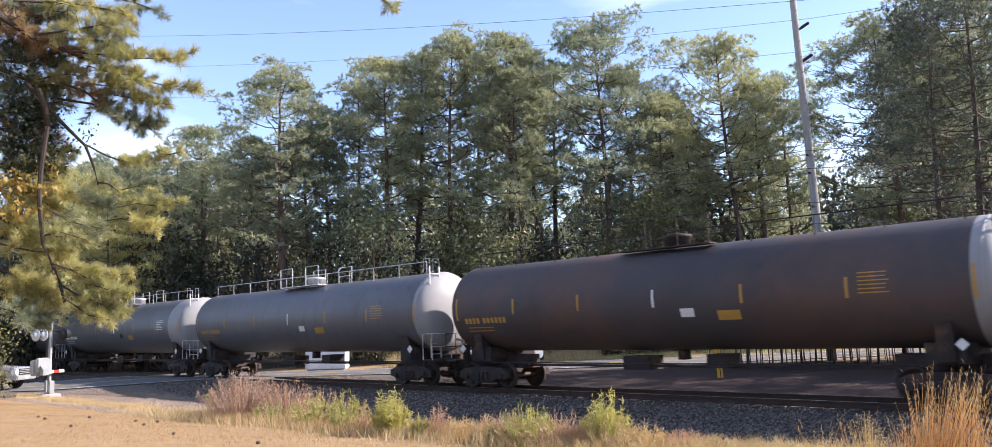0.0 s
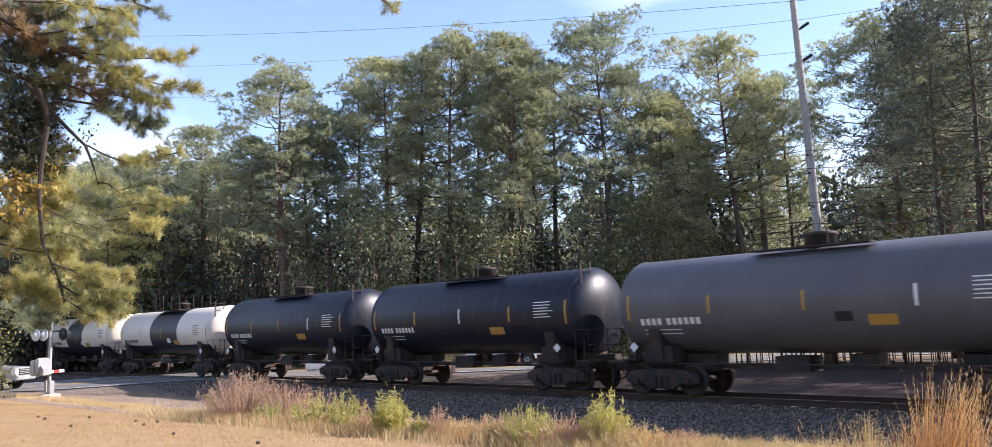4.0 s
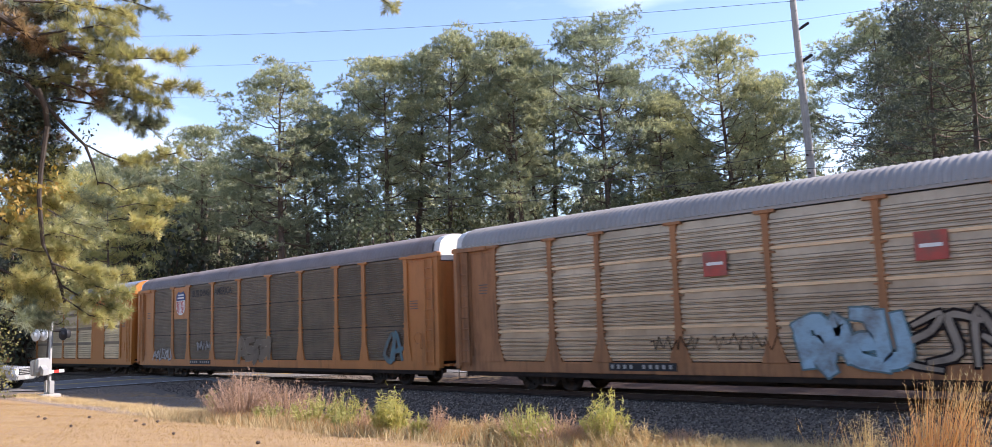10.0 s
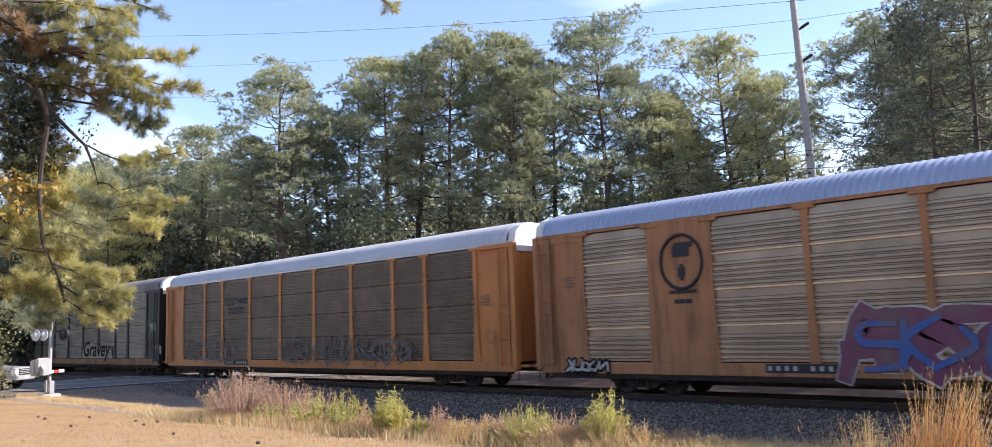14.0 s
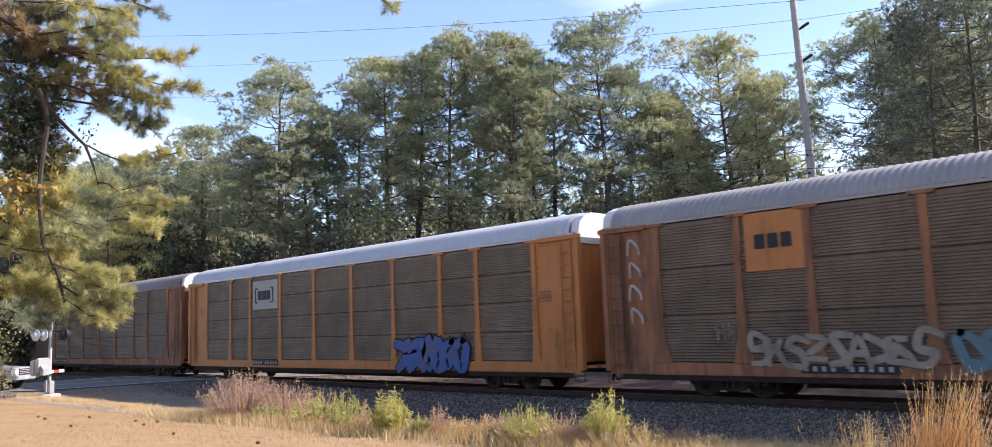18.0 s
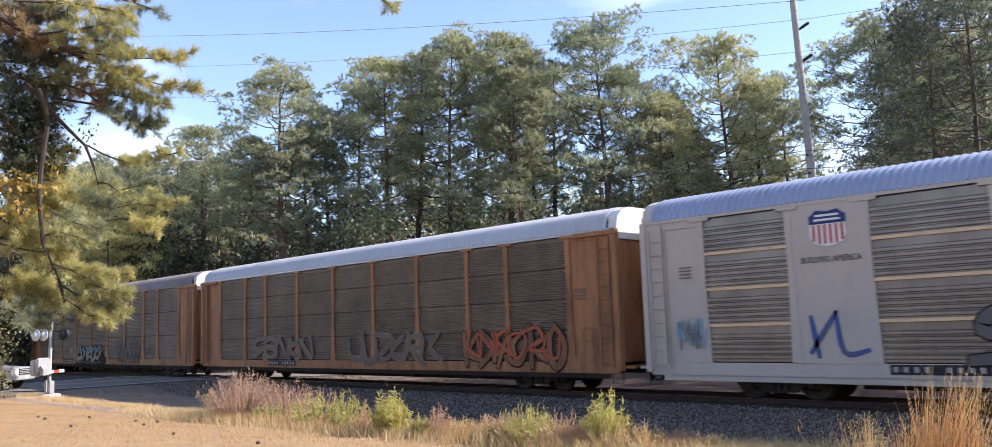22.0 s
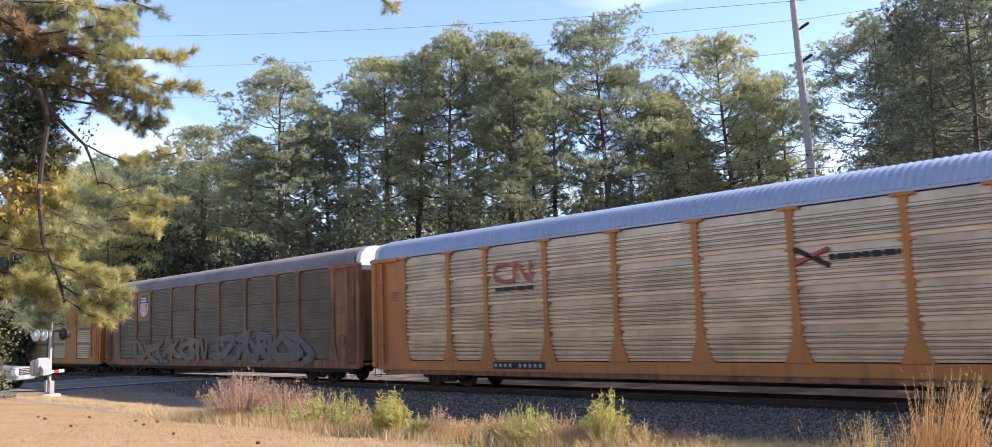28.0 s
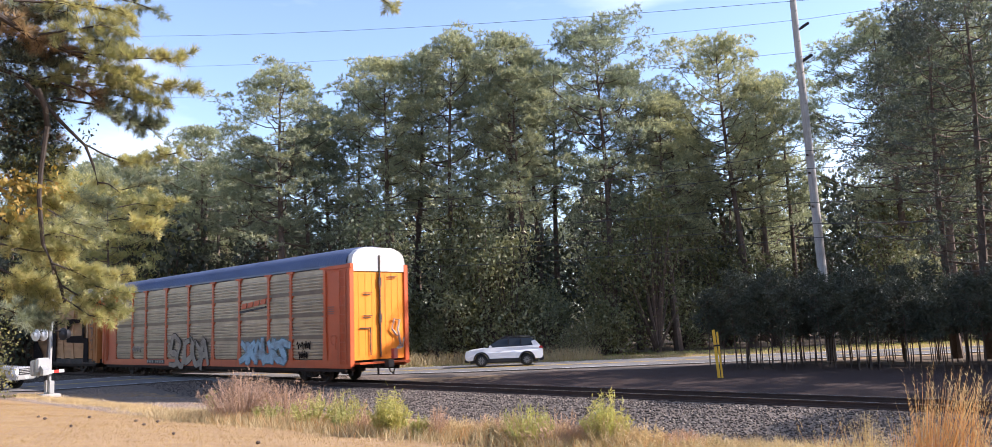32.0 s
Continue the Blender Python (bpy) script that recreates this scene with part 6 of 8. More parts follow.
# front row along the far side of the road: x, y, which pine, height, spread
for x, y, k, z, w in ((-79.0, 9.0, 4, 20.5, 2.8), (-72.6, 9.5, 2, 19.4, 2.3), (-66.9, 9.6, 0, 21.2, 2.6), (-60.8, 10.3, 2, 19.0, 2.3), (-54.9, 10.7, 1, 23.4, 3.9), (-57.6, 16.5, 2, 21.8, 2.1),
                      (-51.4, 17.2, 0, 24.8, 3.2), (-46.2, 19.8, 4, 26.1, 3.1), (-43.9, 23.6, 0, 26.3, 3.0), (-44.4, 30.2, 2, 25.6, 2.3), (-38.6, 29.1, 3, 26.8, 4.2), (-41.5, 22.6, 2, 22.5, 2.2),
                      (-34.0, 31.1, 2, 20.6, 2.3), (-31.6, 37.8, 5, 25.9, 3.9), (-32.6, 48.3, 1, 25.0, 3.0), (-36.0, 35.5, 4, 21.5, 2.8), (-21.2, 42.9, 3, 25.4, 4.9), (-15.2, 43.4, 3, 26.7, 5.5), (-18.0, 41.0, 1, 22.5, 4.0),
                      (-51.1, 20.3, 2, 26.0, 2.6), (-48.2, 24.9, 4, 26.2, 2.7), (-45.0, 28.2, 0, 26.2, 2.6), (-38.8, 33.2, 4, 24.2, 2.7), (-36.4, 38.6, 2, 19.3, 2.2), (-56.1, 18.1, 0, 24.0, 2.3), (-56.2, 13.7, 2, 19.5, 2.2),
                      (-31.1, 41.3, 0, 23.0, 2.7), (-21.0, 48.9, 4, 25.0, 3.6), (-18.3, 48.9, 5, 24.0, 4.2)):
    q = 1.32 * w / WIDE[k]
    m = Matrix.Translation((x, y, ground_z(x, y) - 0.1)) @ Matrix.Rotation(random.Random(int(-x * 10)).uniform(0, 6.28), 4, "Z") @ Matrix.Diagonal((q, q, 1.005 * z / 25, 1))
    pine(PINES[k], m, tall)
rng = random.Random(12)
for i in range(50):                                   # the wood behind
    s = rng.uniform(-70, 60)
    d = ROAD_MID + rng.uniform(21, 54)
    p = RN * d + RD * s
    if p.y > 8 and not -0.44 < p.x / (p.y + 22.6) < -0.37:
        stand(p.x, p.y, BACK[i % 2], rng.uniform(0.62, 0.84) + 0.005 * (d - ROAD_MID - 22), None, tall)
# broad pines at the right: their shaded side is painted by darker needles
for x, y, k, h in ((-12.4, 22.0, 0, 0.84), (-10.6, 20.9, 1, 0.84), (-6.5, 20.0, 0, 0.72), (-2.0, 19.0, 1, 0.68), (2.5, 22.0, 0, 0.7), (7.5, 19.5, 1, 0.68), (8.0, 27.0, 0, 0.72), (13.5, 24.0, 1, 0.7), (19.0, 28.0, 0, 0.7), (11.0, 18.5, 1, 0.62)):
    stand(x, y, BIG[k], h, None, "broad pine with low sweeping limbs and shade-darkened needles", "needle_shade")
for i in range(64):                                   # understorey along the wood's edge
    s = rng.uniform(-40, 48)
    d = ROAD_MID + rng.uniform(9.5, 17)
    p = RN * d + RD * s
    if p.y < 9:
        continue
    h = rng.uniform(0.7, 1.25)
    shrub(BUSH[rng.randrange(4)], Matrix.Translation((p.x, p.y, ground_z(p.x, p.y) - 0.05)) @ Matrix.Rotation(rng.uniform(0, 6.28), 4, "Z") @ Matrix.Diagonal((h, h, h, 1)), "leafy green understorey shrub at the wood's edge", "autumn" if rng.random() < 0.02 else "lit_leaf" if i % 3 == 0 else "foliage")
# inner shrubs: the gloom between the trunks comes from their dark colour
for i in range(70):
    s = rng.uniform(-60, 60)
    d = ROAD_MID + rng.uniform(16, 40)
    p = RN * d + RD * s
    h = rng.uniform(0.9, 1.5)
    shrub(DENSE[i % 2], Matrix.Translation((p.x, p.y, ground_z(p.x, p.y) - 0.05)) @ Matrix.Rotation(rng.uniform(0, 6.28), 4, "Z") @ Matrix.Diagonal((h, h, h, 1)), "dense understorey shrub coloured for the shade inside the pine wood", "needle_deep_shade")
# the taller trees' shade on these rows is coloured into their needles
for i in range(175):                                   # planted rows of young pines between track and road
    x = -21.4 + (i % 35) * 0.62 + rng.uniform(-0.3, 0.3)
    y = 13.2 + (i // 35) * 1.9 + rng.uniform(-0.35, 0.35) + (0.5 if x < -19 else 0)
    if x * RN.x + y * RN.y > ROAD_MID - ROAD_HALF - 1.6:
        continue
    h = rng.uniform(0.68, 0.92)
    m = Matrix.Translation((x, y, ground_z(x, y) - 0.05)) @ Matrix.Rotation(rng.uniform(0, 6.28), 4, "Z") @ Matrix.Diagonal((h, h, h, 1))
    pine(YOUNG[rng.randrange(3)], m, "young planted pine with a thin straight stem", "needle_deep_shade", "young pine plantation")

# saplings whose sunlit look comes from the paler leaf colour
for x, y, k, h in ((-41.2, 20.6, 1, 1.2), (-42.6, 19.6, 3, 0.95), (-44.3, 18.6, 0, 1.15), (-39.6, 22.2, 0, 0.95), (-36.2, 24.0, 2, 0.9), (-37.6, 23.2, 2, 0.7), (-45.6, 17.4, 2, 0.9), (-47.0, 15.2, 2, 0.7)):
    shrub(BUSH[k], Matrix.Translation((x, y, ground_z(x, y) - 0.05)) @ Matrix.Rotation(rng.uniform(0, 6.28), 4, "Z") @ Matrix.Diagonal((h, h, h, 1)), "sapling at the wood's edge with sunlight painted into its pale leaves", "lit_leaf")
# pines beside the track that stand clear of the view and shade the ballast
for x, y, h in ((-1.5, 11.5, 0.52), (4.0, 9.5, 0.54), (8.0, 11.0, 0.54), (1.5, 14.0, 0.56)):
    stand(x, y, BIG[0], h, None, "broad pine beside the track with shade-darkened needles", "needle_shade")
# ---- poles and wires ----
def utility_pole():
    p = thing("utility_pole", "tall weathered grey transmission pole with post insulators", "utility pole", pose(-17.46, 19.16, -0.2, 1.0, -1.04, 0))
    part("pole_shaft", tube(bmesh.new(), [(0, 0, -0.5), (0, 0, 10), (0, 0, 24)], [0.25, 0.205, 0.14], 16), M["pole"], p)
    for z in (17.6, 15.85, 21.5):
        bm = tube(bmesh.new(), [(0.1, 0.05, z - 0.12), (0.55, 0.4, z + 0.22)], [0.07, 0.05], 8)
        for q in range(5):
            t = 0.35 + q * 0.14
            c = Vector((0.1, 0.05, z - 0.12)).lerp(Vector((0.55, 0.4, z + 0.22)), t)
            tube(bm, [c - Vector((0.02, 0.015, 0.015)), c + Vector((0.02, 0.015, 0.015))], 0.085, 8)
        part("post_insulator", bm, M["steel"], p)
    for i in range(26):                                 # climbing pegs on both sides
        z = 13.0 + i * 0.42
        s = 1 if i % 2 else -1
        part("climbing_peg", rod([(0.12 * s, -0.12 * s, z), (0.26 * s, -0.26 * s, z)], 0.014, 5), M["steel"], p)
    part("ground_wire", rod([(-0.16, -0.16, -0.2), (-0.13, -0.13, 12), (-0.1, -0.1, 22)], 0.012, 5), M["wire"], p)
    for z in (10.7, 9.76, 8.0):
        part("wire_bracket", boxes((-0.05, 0.05, -0.36, -0.12, z - 0.05, z + 0.05), bevel=0.01), M["steel"], p)


utility_pole()
for x, y, h, dx in ((-68.3, 10.8, 14.0, 0.0), (-71.3, 13.4, 14.7, 0.02)):
    p = thing("old_pole", "dark old wooden utility pole at the wood's edge", "utility pole", pose(x, y, -0.2))
    part("pole_shaft", tube(bmesh.new(), [(0, 0, -0.4), (dx * h, 0, h)], [0.2, 0.14], 12), M["old_pole"], p)
    part("crossarm", boxes((-0.9, 0.9, -0.06, 0.06, h - 0.7, h - 0.56), bevel=0.01), M["old_pole"], p)
    for q in (-0.8, 0.8):
        part("insulator", rod([(q, 0, h - 0.56), (q, 0, h - 0.4)], 0.05, 8), M["galv"], p)


def wire(a, b, sag, r, name="power_line"):
    pts = [Vector(a).lerp(Vector(b), t / 18) - Vector((0, 0, sag * 4 * (t / 18) * (1 - t / 18))) for t in range(19)]
    ob = part(name, rod(pts, r, 5), M["wire"])
    return tagged(ob, "thin sagging overhead wire between poles", "power line", "overhead wires")


for z, far_z in ((17.85, 26.9), (16.1, 24.0)):          # high line over the rails
    wire((-17.25, 19.25, z), (-72.0, 9.0, far_z), 0.5, 0.010)
    wire((-17.25, 19.25, z), (30.0, 28.0, z - 1.0), 0.8, 0.010)
wire((-8.0, 12.0, 14.6), (-60.5, -0.3, 24.4), 0.5, 0.010)
for za, x, y, zb in ((10.7, -69.0, 10.8, 13.3), (9.76, -67.5, 10.8, 13.1), (8.0, -71.3, 13.4, 12.4), (6.9, -71.3, 13.4, 10.6), (6.2, -68.3, 10.8, 8.6)):
    wire((-17.78, 18.5, za), (x, y, zb), 0.9, 0.018)
    wire((-17.78, 18.5, za), (28.0, 23.0, za - 0.6), 0.9, 0.018)


# ---- crossing signal ----
def crossing_signal():
    s = thing("crossing_signal", "silver level-crossing mast with lamps and lowered gate arm", "railroad signal", pose(-43.6, -9.1, -0.34))
    part("foundation", boxes((-0.42, 0.42, -0.42, 0.42, -0.2, 0.12), bevel=0.03), M["concrete"], s)
    part("base_casting", boxes((-0.2, 0.2, -0.2, 0.2, 0.12, 0.2), (-0.38, -0.2, -0.12, 0.12, 0.12, 0.75), (0.2, 0.38, -0.12, 0.12, 0.12, 0.75), bevel=0.03), M["alu"], s)
    part("mast", rod([(0, 0, 0.1), (0, 0, 4.9)], 0.085, 12), M["alu"], s)
    # crossbuck seen nearly edge-on
    for a in (45, -45):
        bm = boxes((-0.012, 0.012, -0.6, 0.6, -0.11, 0.11), bevel=0.004)
        part("crossbuck_blade", bm, M["white"], s, m=pose(-0.05, 0.0, 4.75, a, 0, 72))
    part("cross_arm", rod([(-0.55, -0.5, 3.1), (0.55, 0.5, 3.1)], 0.035, 8), M["steel"], s)
    for q in (-0.72, -0.34, 0.62):
        pale = q < 0
        L = part("signal_lamp", lathe_x([(-0.16, 0.0), (-0.16, 0.13), (-0.02, 0.2), (0.0, 0.2)], 20), M["plastic"], s, m=pose(q * 0.75, q * 0.68, 2.95, 0, 0, -68))
        part("backboard", lathe_x([(0.0, 0.0), (0.0, 0.29), (0.02, 0.305), (0.035, 0.29), (0.04, 0.0)], 28), M["white"] if pale else M["plastic"], L)
        part("lamp_housing", lathe_x([(0.04, 0.15), (0.10, 0.13), (0.13, 0.06), (0.135, 0.0)], 20), M["white"] if pale else M["plastic"], L)
        part("hood", lathe_x([(-0.02, 0.2), (-0.26, 0.2), (-0.26, 0.212), (-0.02, 0.212)], 20), M["plastic"], L)
    part("gate_mechanism", boxes((-0.45, 0.15, -0.75, -0.15, 1.0, 1.75), bevel=0.05), M["alu"], s)
    part("mechanism_cover", boxes((0.1, 0.45, -0.7, -0.1, 1.15, 1.85), bevel=0.06), M["alu"], s)
    part("counterweight", prism([(-0.9, 0.9), (-0.45, 1.15), (-0.45, 1.45), (-0.9, 1.5)], -0.3, -0.2), M["alu"], s)
    part("gate_bracket", prism([(0.35, 1.1), (0.9, 1.05), (0.9, 1.3), (0.45, 1.5)], -0.55, -0.3), M["alu"], s)
    arm = Vector((-0.72, 0.69, 0.0)).normalized()
    o = Vector((0.75, -0.3, 1.18))
    for i in range(3):
        a, b = o + arm * (0.5 * i), o + arm * (0.5 * i + 0.5)
        d = Vector((arm.y, -arm.x, 0)) * 0.02
        bm = bmesh.new()
        lo, hi = Vector((0, 0, -0.07)), Vector((0, 0, 0.07))
        v = [bm.verts.new(p) for p in (a - d + lo, a + d + lo, a + d + hi, a - d + hi, b - d + lo, b + d + lo, b + d + hi, b - d + hi)]
        for f in ((0, 1, 2, 3), (7, 6, 5, 4), (0, 4, 5, 1), (1, 5, 6, 2), (2, 6, 7, 3), (3, 7, 4, 0)):
            bm.faces.new([v[k] for k in f])
        bmesh.ops.recalc_face_normals(bm, faces=bm.faces[:])
        part("gate_arm_section", bm, M["red"] if i % 2 else M["white"], s, "red band" if i % 2 else "white band")


crossing_signal()

cab = thing("signal_cabinet", "white metal signal equipment cabinet beside the crossing", "cabinet", pose(-46.4, 8.6, -0.2, 0, 0, 46))
part("cabinet_body", boxes((-1.3, 1.3, -0.8, 0.8, 0.1, 1.75), bevel=0.02), M["white"], cab)
part("cabinet_roof", boxes((-1.4, 1.4, -0.9, 0.9, 1.75, 1.83), bevel=0.02), M["alu"], cab)
part("cabinet_base", boxes((-1.2, 1.2, -0.7, 0.7, -0.1, 0.1)), M["concrete"], cab)
for x in (-0.65, 0.65):
    d = part("cabinet_door", boxes((x - 0.6, x + 0.6, -0.82, -0.8, 0.2, 1.65), bevel=0.006), M["white"], cab)
    part("door_handle", boxes((x + 0.45, x + 0.5, -0.85, -0.82, 0.85, 1.0)), M["steel"], d)

mk = thing("marker_post", "leaning yellow pipeline marker post by the track", "marker post", pose(-17.9, 8.8, -0.25, 0, -3, 30))
part("post_board", boxes((-0.1, 0.02, -0.03, 0.03, -0.2, 2.05), bevel=0.008), M["yellow"], mk)
part("post_board", boxes((0.06, 0.14, -0.03, 0.03, -0.2, 1.95), bevel=0.008), M["yellow"], mk)
part("post_band", boxes((-0.11, 0.15, -0.035, 0.035, 1.35, 1.42)), M["black"], mk)
sg = thing("verge_post", "thin pale post standing on the far verge", "post", pose(-38.6, 24.4, 0))
part("post_shaft", boxes((-0.06, 0.06, -0.05, 0.05, -0.2, 1.75), bevel=0.01), M["galv"], sg)
part("post_cap", boxes((-0.07, 0.07, -0.06, 0.06, 1.75, 1.79)), M["galv"], sg)


# ---- vehicles ----
def arch(cx, cz, r, a0, a1, n=9):
    return [(cx + r * math.cos(math.radians(a0 + (a1 - a0) * i / n)), cz + r * math.sin(math.radians(a0 + (a1 - a0) * i / n))) for i in range(n + 1)]


def shaped(outline, half, top_in, z_lo, z_hi, bevel=0.03, mid=None):
    """A side outline drawn out to both sides, narrower towards the top."""
    bm = prism(outline, -half, half)
    for v in bm.verts:
        t = min(1, max(0, (v.co.z - z_lo) / (z_hi - z_lo)))
        v.co.y *= 1 - top_in * t
        v.co.y *= 1 - 0.07 * min(1, max(0, (abs(v.co.x) - 1.5) / 0.9))
    if bevel:
        es = [e for e in bm.edges if e.calc_face_angle(0) > 0.5 and e.calc_length() > 0.15]
        bmesh.ops.bevel(bm, geom=es, offset=bevel, segments=2, affect="EDGES")
    return bm


def wheel(car, x, y, r, w=0.22):
    s = 1 if y > 0 else -1
    t = part("wheel", lathe_x([(-w / 2, r * 0.62), (-w / 2, r * 0.93), (-w / 2 + 0.03, r), (w / 2 - 0.03, r), (w / 2, r * 0.93), (w / 2, r * 0.62)], 28), M["rubber"], car, m=pose(x, y, r, 0, 0, 90 * s))
    part("rim", lathe_x([(w / 2 - 0.06, 0.0), (w / 2 - 0.02, 0.05), (w / 2 - 0.04, r * 0.5), (w / 2 - 0.01, r * 0.66), (-w / 2, r * 0.66)], 24), M["plastic"], t, "dark alloy rim")
    bm = bmesh.new()
    for a in range(10):
        c, q = math.cos(a * math.tau / 10), math.sin(a * math.tau / 10)
        tube(bm, [(w / 2 - 0.015, 0.05 * c, 0.05 * q), (w / 2 - 0.02, r * 0.62 * c, r * 0.62 * q)], 0.018, 4)
    part("rim_spokes", bm, M["alu"], t)


def suv():
    p = RN * 34.2 + RD * -14.5
    car = thing("suv", "white compact suv with black roof waiting on the road", "car", Matrix.Translation((p.x, p.y, road_z(p.y) + 0.004)) @ Matrix.Rotation(math.atan2(-RD.y, -RD.x), 4, "Z"))
    low = [(-2.22, 0.42)] + arch(-1.345, 0.40, 0.42, 180, 0) + [(0.9, 0.36)] + arch(1.345, 0.40, 0.42, 180, 0) + [(2.18, 0.36), (2.29, 0.5), (2.3, 0.78), (2.2, 0.9), (1.9, 1.0), (1.05, 1.1), (0.2, 1.13), (-1.4, 1.17), (-2.08, 1.22), (-2.28, 1.0), (-2.3, 0.6)]
    part("body", shaped(low, 0.92, 0.05, 0.9, 1.2, 0.035), M["car_white"], car)
    green = [(1.12, 1.09), (0.3, 1.56), (0.05, 1.62), (-1.2, 1.65), (-1.75, 1.58), (-2.12, 1.2), (-1.4, 1.16)]
    part("cabin", shaped(green, 0.86, 0.22, 1.1, 1.65, 0.03), M["glass"], car, "dark tinted window glass")
    part("roof", boxes((-1.85, 0.15, -0.62, 0.62, 1.63, 1.69), bevel=0.025), M["plastic"], car, "black roof panel")
    for y in (-1, 1):
        part("roof_rail", rod([(0.0, 0.58 * y, 1.69), (-0.2, 0.58 * y, 1.74), (-1.5, 0.58 * y, 1.74), (-1.7, 0.58 * y, 1.68)], 0.018), M["plastic"], car)
        part("rear_pillar", prism([(-1.72, 1.18), (-2.12, 1.2), (-1.85, 1.5), (-1.62, 1.42)], 0.80 * y - 0.03, 0.80 * y + 0.03), M["car_white"], car)
        for a, b in ((-0.32, -0.24), (-1.05, -0.99)):
            part("door_pillar", prism([(a, 1.14), (b, 1.14), (b, 1.6), (a, 1.6)], 0.76 * y - 0.05, 0.76 * y + 0.03), M["plastic"], car)
        part("sill_cladding", boxes((-0.95, 0.95, 0.9 * y - 0.04, 0.9 * y + 0.04, 0.28, 0.48), bevel=0.015), M["plastic"], car, "black plastic cladding")
        for x in (-1.345, 1.345):
            o = arch(x, 0.40, 0.48, 0, 180, 12) + arch(x, 0.40, 0.40, 180, 0, 12)
            part("wheel_arch", prism(o, 0.90 * y - 0.04, 0.90 * y + 0.05), M["plastic"], car)
            wheel(car, x, 0.80 * y, 0.36)
        part("mirror", boxes((0.72, 0.88, 0.9 * y - 0.12 if y < 0 else 0.9, 0.9 if y < 0 else 0.9 + 0.14, 1.1, 1.24), bevel=0.03) if y > 0 else boxes((0.72, 0.88, -1.04, -0.9, 1.1, 1.24), bevel=0.03), M["car_white"], car)
        for x in (0.05, -0.85):
            part("door_handle", boxes((x, x + 0.2, 0.915 * y - 0.015, 0.915 * y + 0.02, 0.95, 0.99)), M["car_white"], car)
        part("headlight", boxes((1.95, 2.24, 0.62 * y - 0.2, 0.62 * y + 0.2, 0.8, 0.92), bevel=0.03), M["lamp_glass"], car)
        part("tail_lamp", boxes((-2.3, -2.05, 0.74 * y - 0.13, 0.74 * y + 0.13, 0.98, 1.12), bevel=0.03), M["red"], car)
    part("front_bumper", boxes((2.05, 2.32, -0.8, 0.8, 0.26, 0.44), bevel=0.04), M["plastic"], car)
    part("grille", boxes((2.22, 2.315, -0.55, 0.55, 0.5, 0.78), bevel=0.02), M["plastic"], car)
    part("rear_bumper", boxes((-2.34, -2.1, -0.82, 0.82, 0.3, 0.62), bevel=0.04), M["plastic"], car)
    part("underside", boxes((-2.0, 2.0, -0.75, 0.75, 0.22, 0.42)), M["plastic"], car)


suv()


def pickup():
    p = RN * 31.2 + RD * -43.9
    car = thing("pickup_truck", "silver pickup truck waiting at the lowered gate", "truck", Matrix.Translation((p.x, p.y, road_z(p.y) + 0.004)) @ Matrix.Rotation(math.atan2(RD.y, RD.x), 4, "Z"))
    low = [(-2.9, 0.55)] + arch(-1.8, 0.5, 0.5, 180, 0) + [(1.3, 0.5)] + arch(1.85, 0.5, 0.5, 180, 0) + [(2.6, 0.5), (2.78, 0.62), (2.8, 1.05), (2.7, 1.18), (1.25, 1.28), (-0.75, 1.32), (-0.8, 1.4), (-2.85, 1.4), (-2.95, 1.0)]
    part("body", shaped(low, 0.99, 0.03, 1.0, 1.4, 0.04), M["car_silver"], car)
    green = [(1.3, 1.27), (0.6, 1.85), (0.2, 1.92), (-0.6, 1.9), (-0.78, 1.33)]
    part("cabin", shaped(green, 0.92, 0.18, 1.3, 1.9, 0.03), M["glass"], car, "dark tinted window glass")
    part("roof", boxes((-0.6, 0.35, -0.72, 0.72, 1.89, 1.95), bevel=0.03), M["car_silver"], car)
    part("grille", boxes((2.74, 2.84, -0.6, 0.6, 0.78, 1.1), bevel=0.02), M["plastic"], car)
    for z in (0.86, 0.95, 1.04):
        part("grille_bar", boxes((2.82, 2.855, -0.6, 0.6, z - 0.018, z + 0.018)), M["alu"], car)
    part("front_bumper", boxes((2.68, 2.92, -0.97, 0.97, 0.5, 0.74), bevel=0.04), M["alu"], car, "chrome front bumper")
    part("plate_blank", boxes((2.915, 2.93, -0.16, 0.16, 0.56, 0.68)), M["letter"], car)
    for y in (-1, 1):
        part("headlight", boxes((2.55, 2.83, 0.79 * y - 0.16, 0.79 * y + 0.16, 0.82, 1.08), bevel=0.03), M["lamp_glass"], car)
        part("door_pillar", boxes((0.0, 0.1, 0.86 * y - 0.03, 0.86 * y + 0.02, 1.3, 1.85)), M["car_silver"], car)
        part("mirror", boxes((0.9, 1.05, 1.02 * y - 0.1, 1.02 * y + 0.1, 1.3, 1.52), bevel=0.03), M["plastic"], car)
        for x in (-1.8, 1.85):
            wheel(car, x, 0.86 * y, 0.39, 0.26)


pickup()

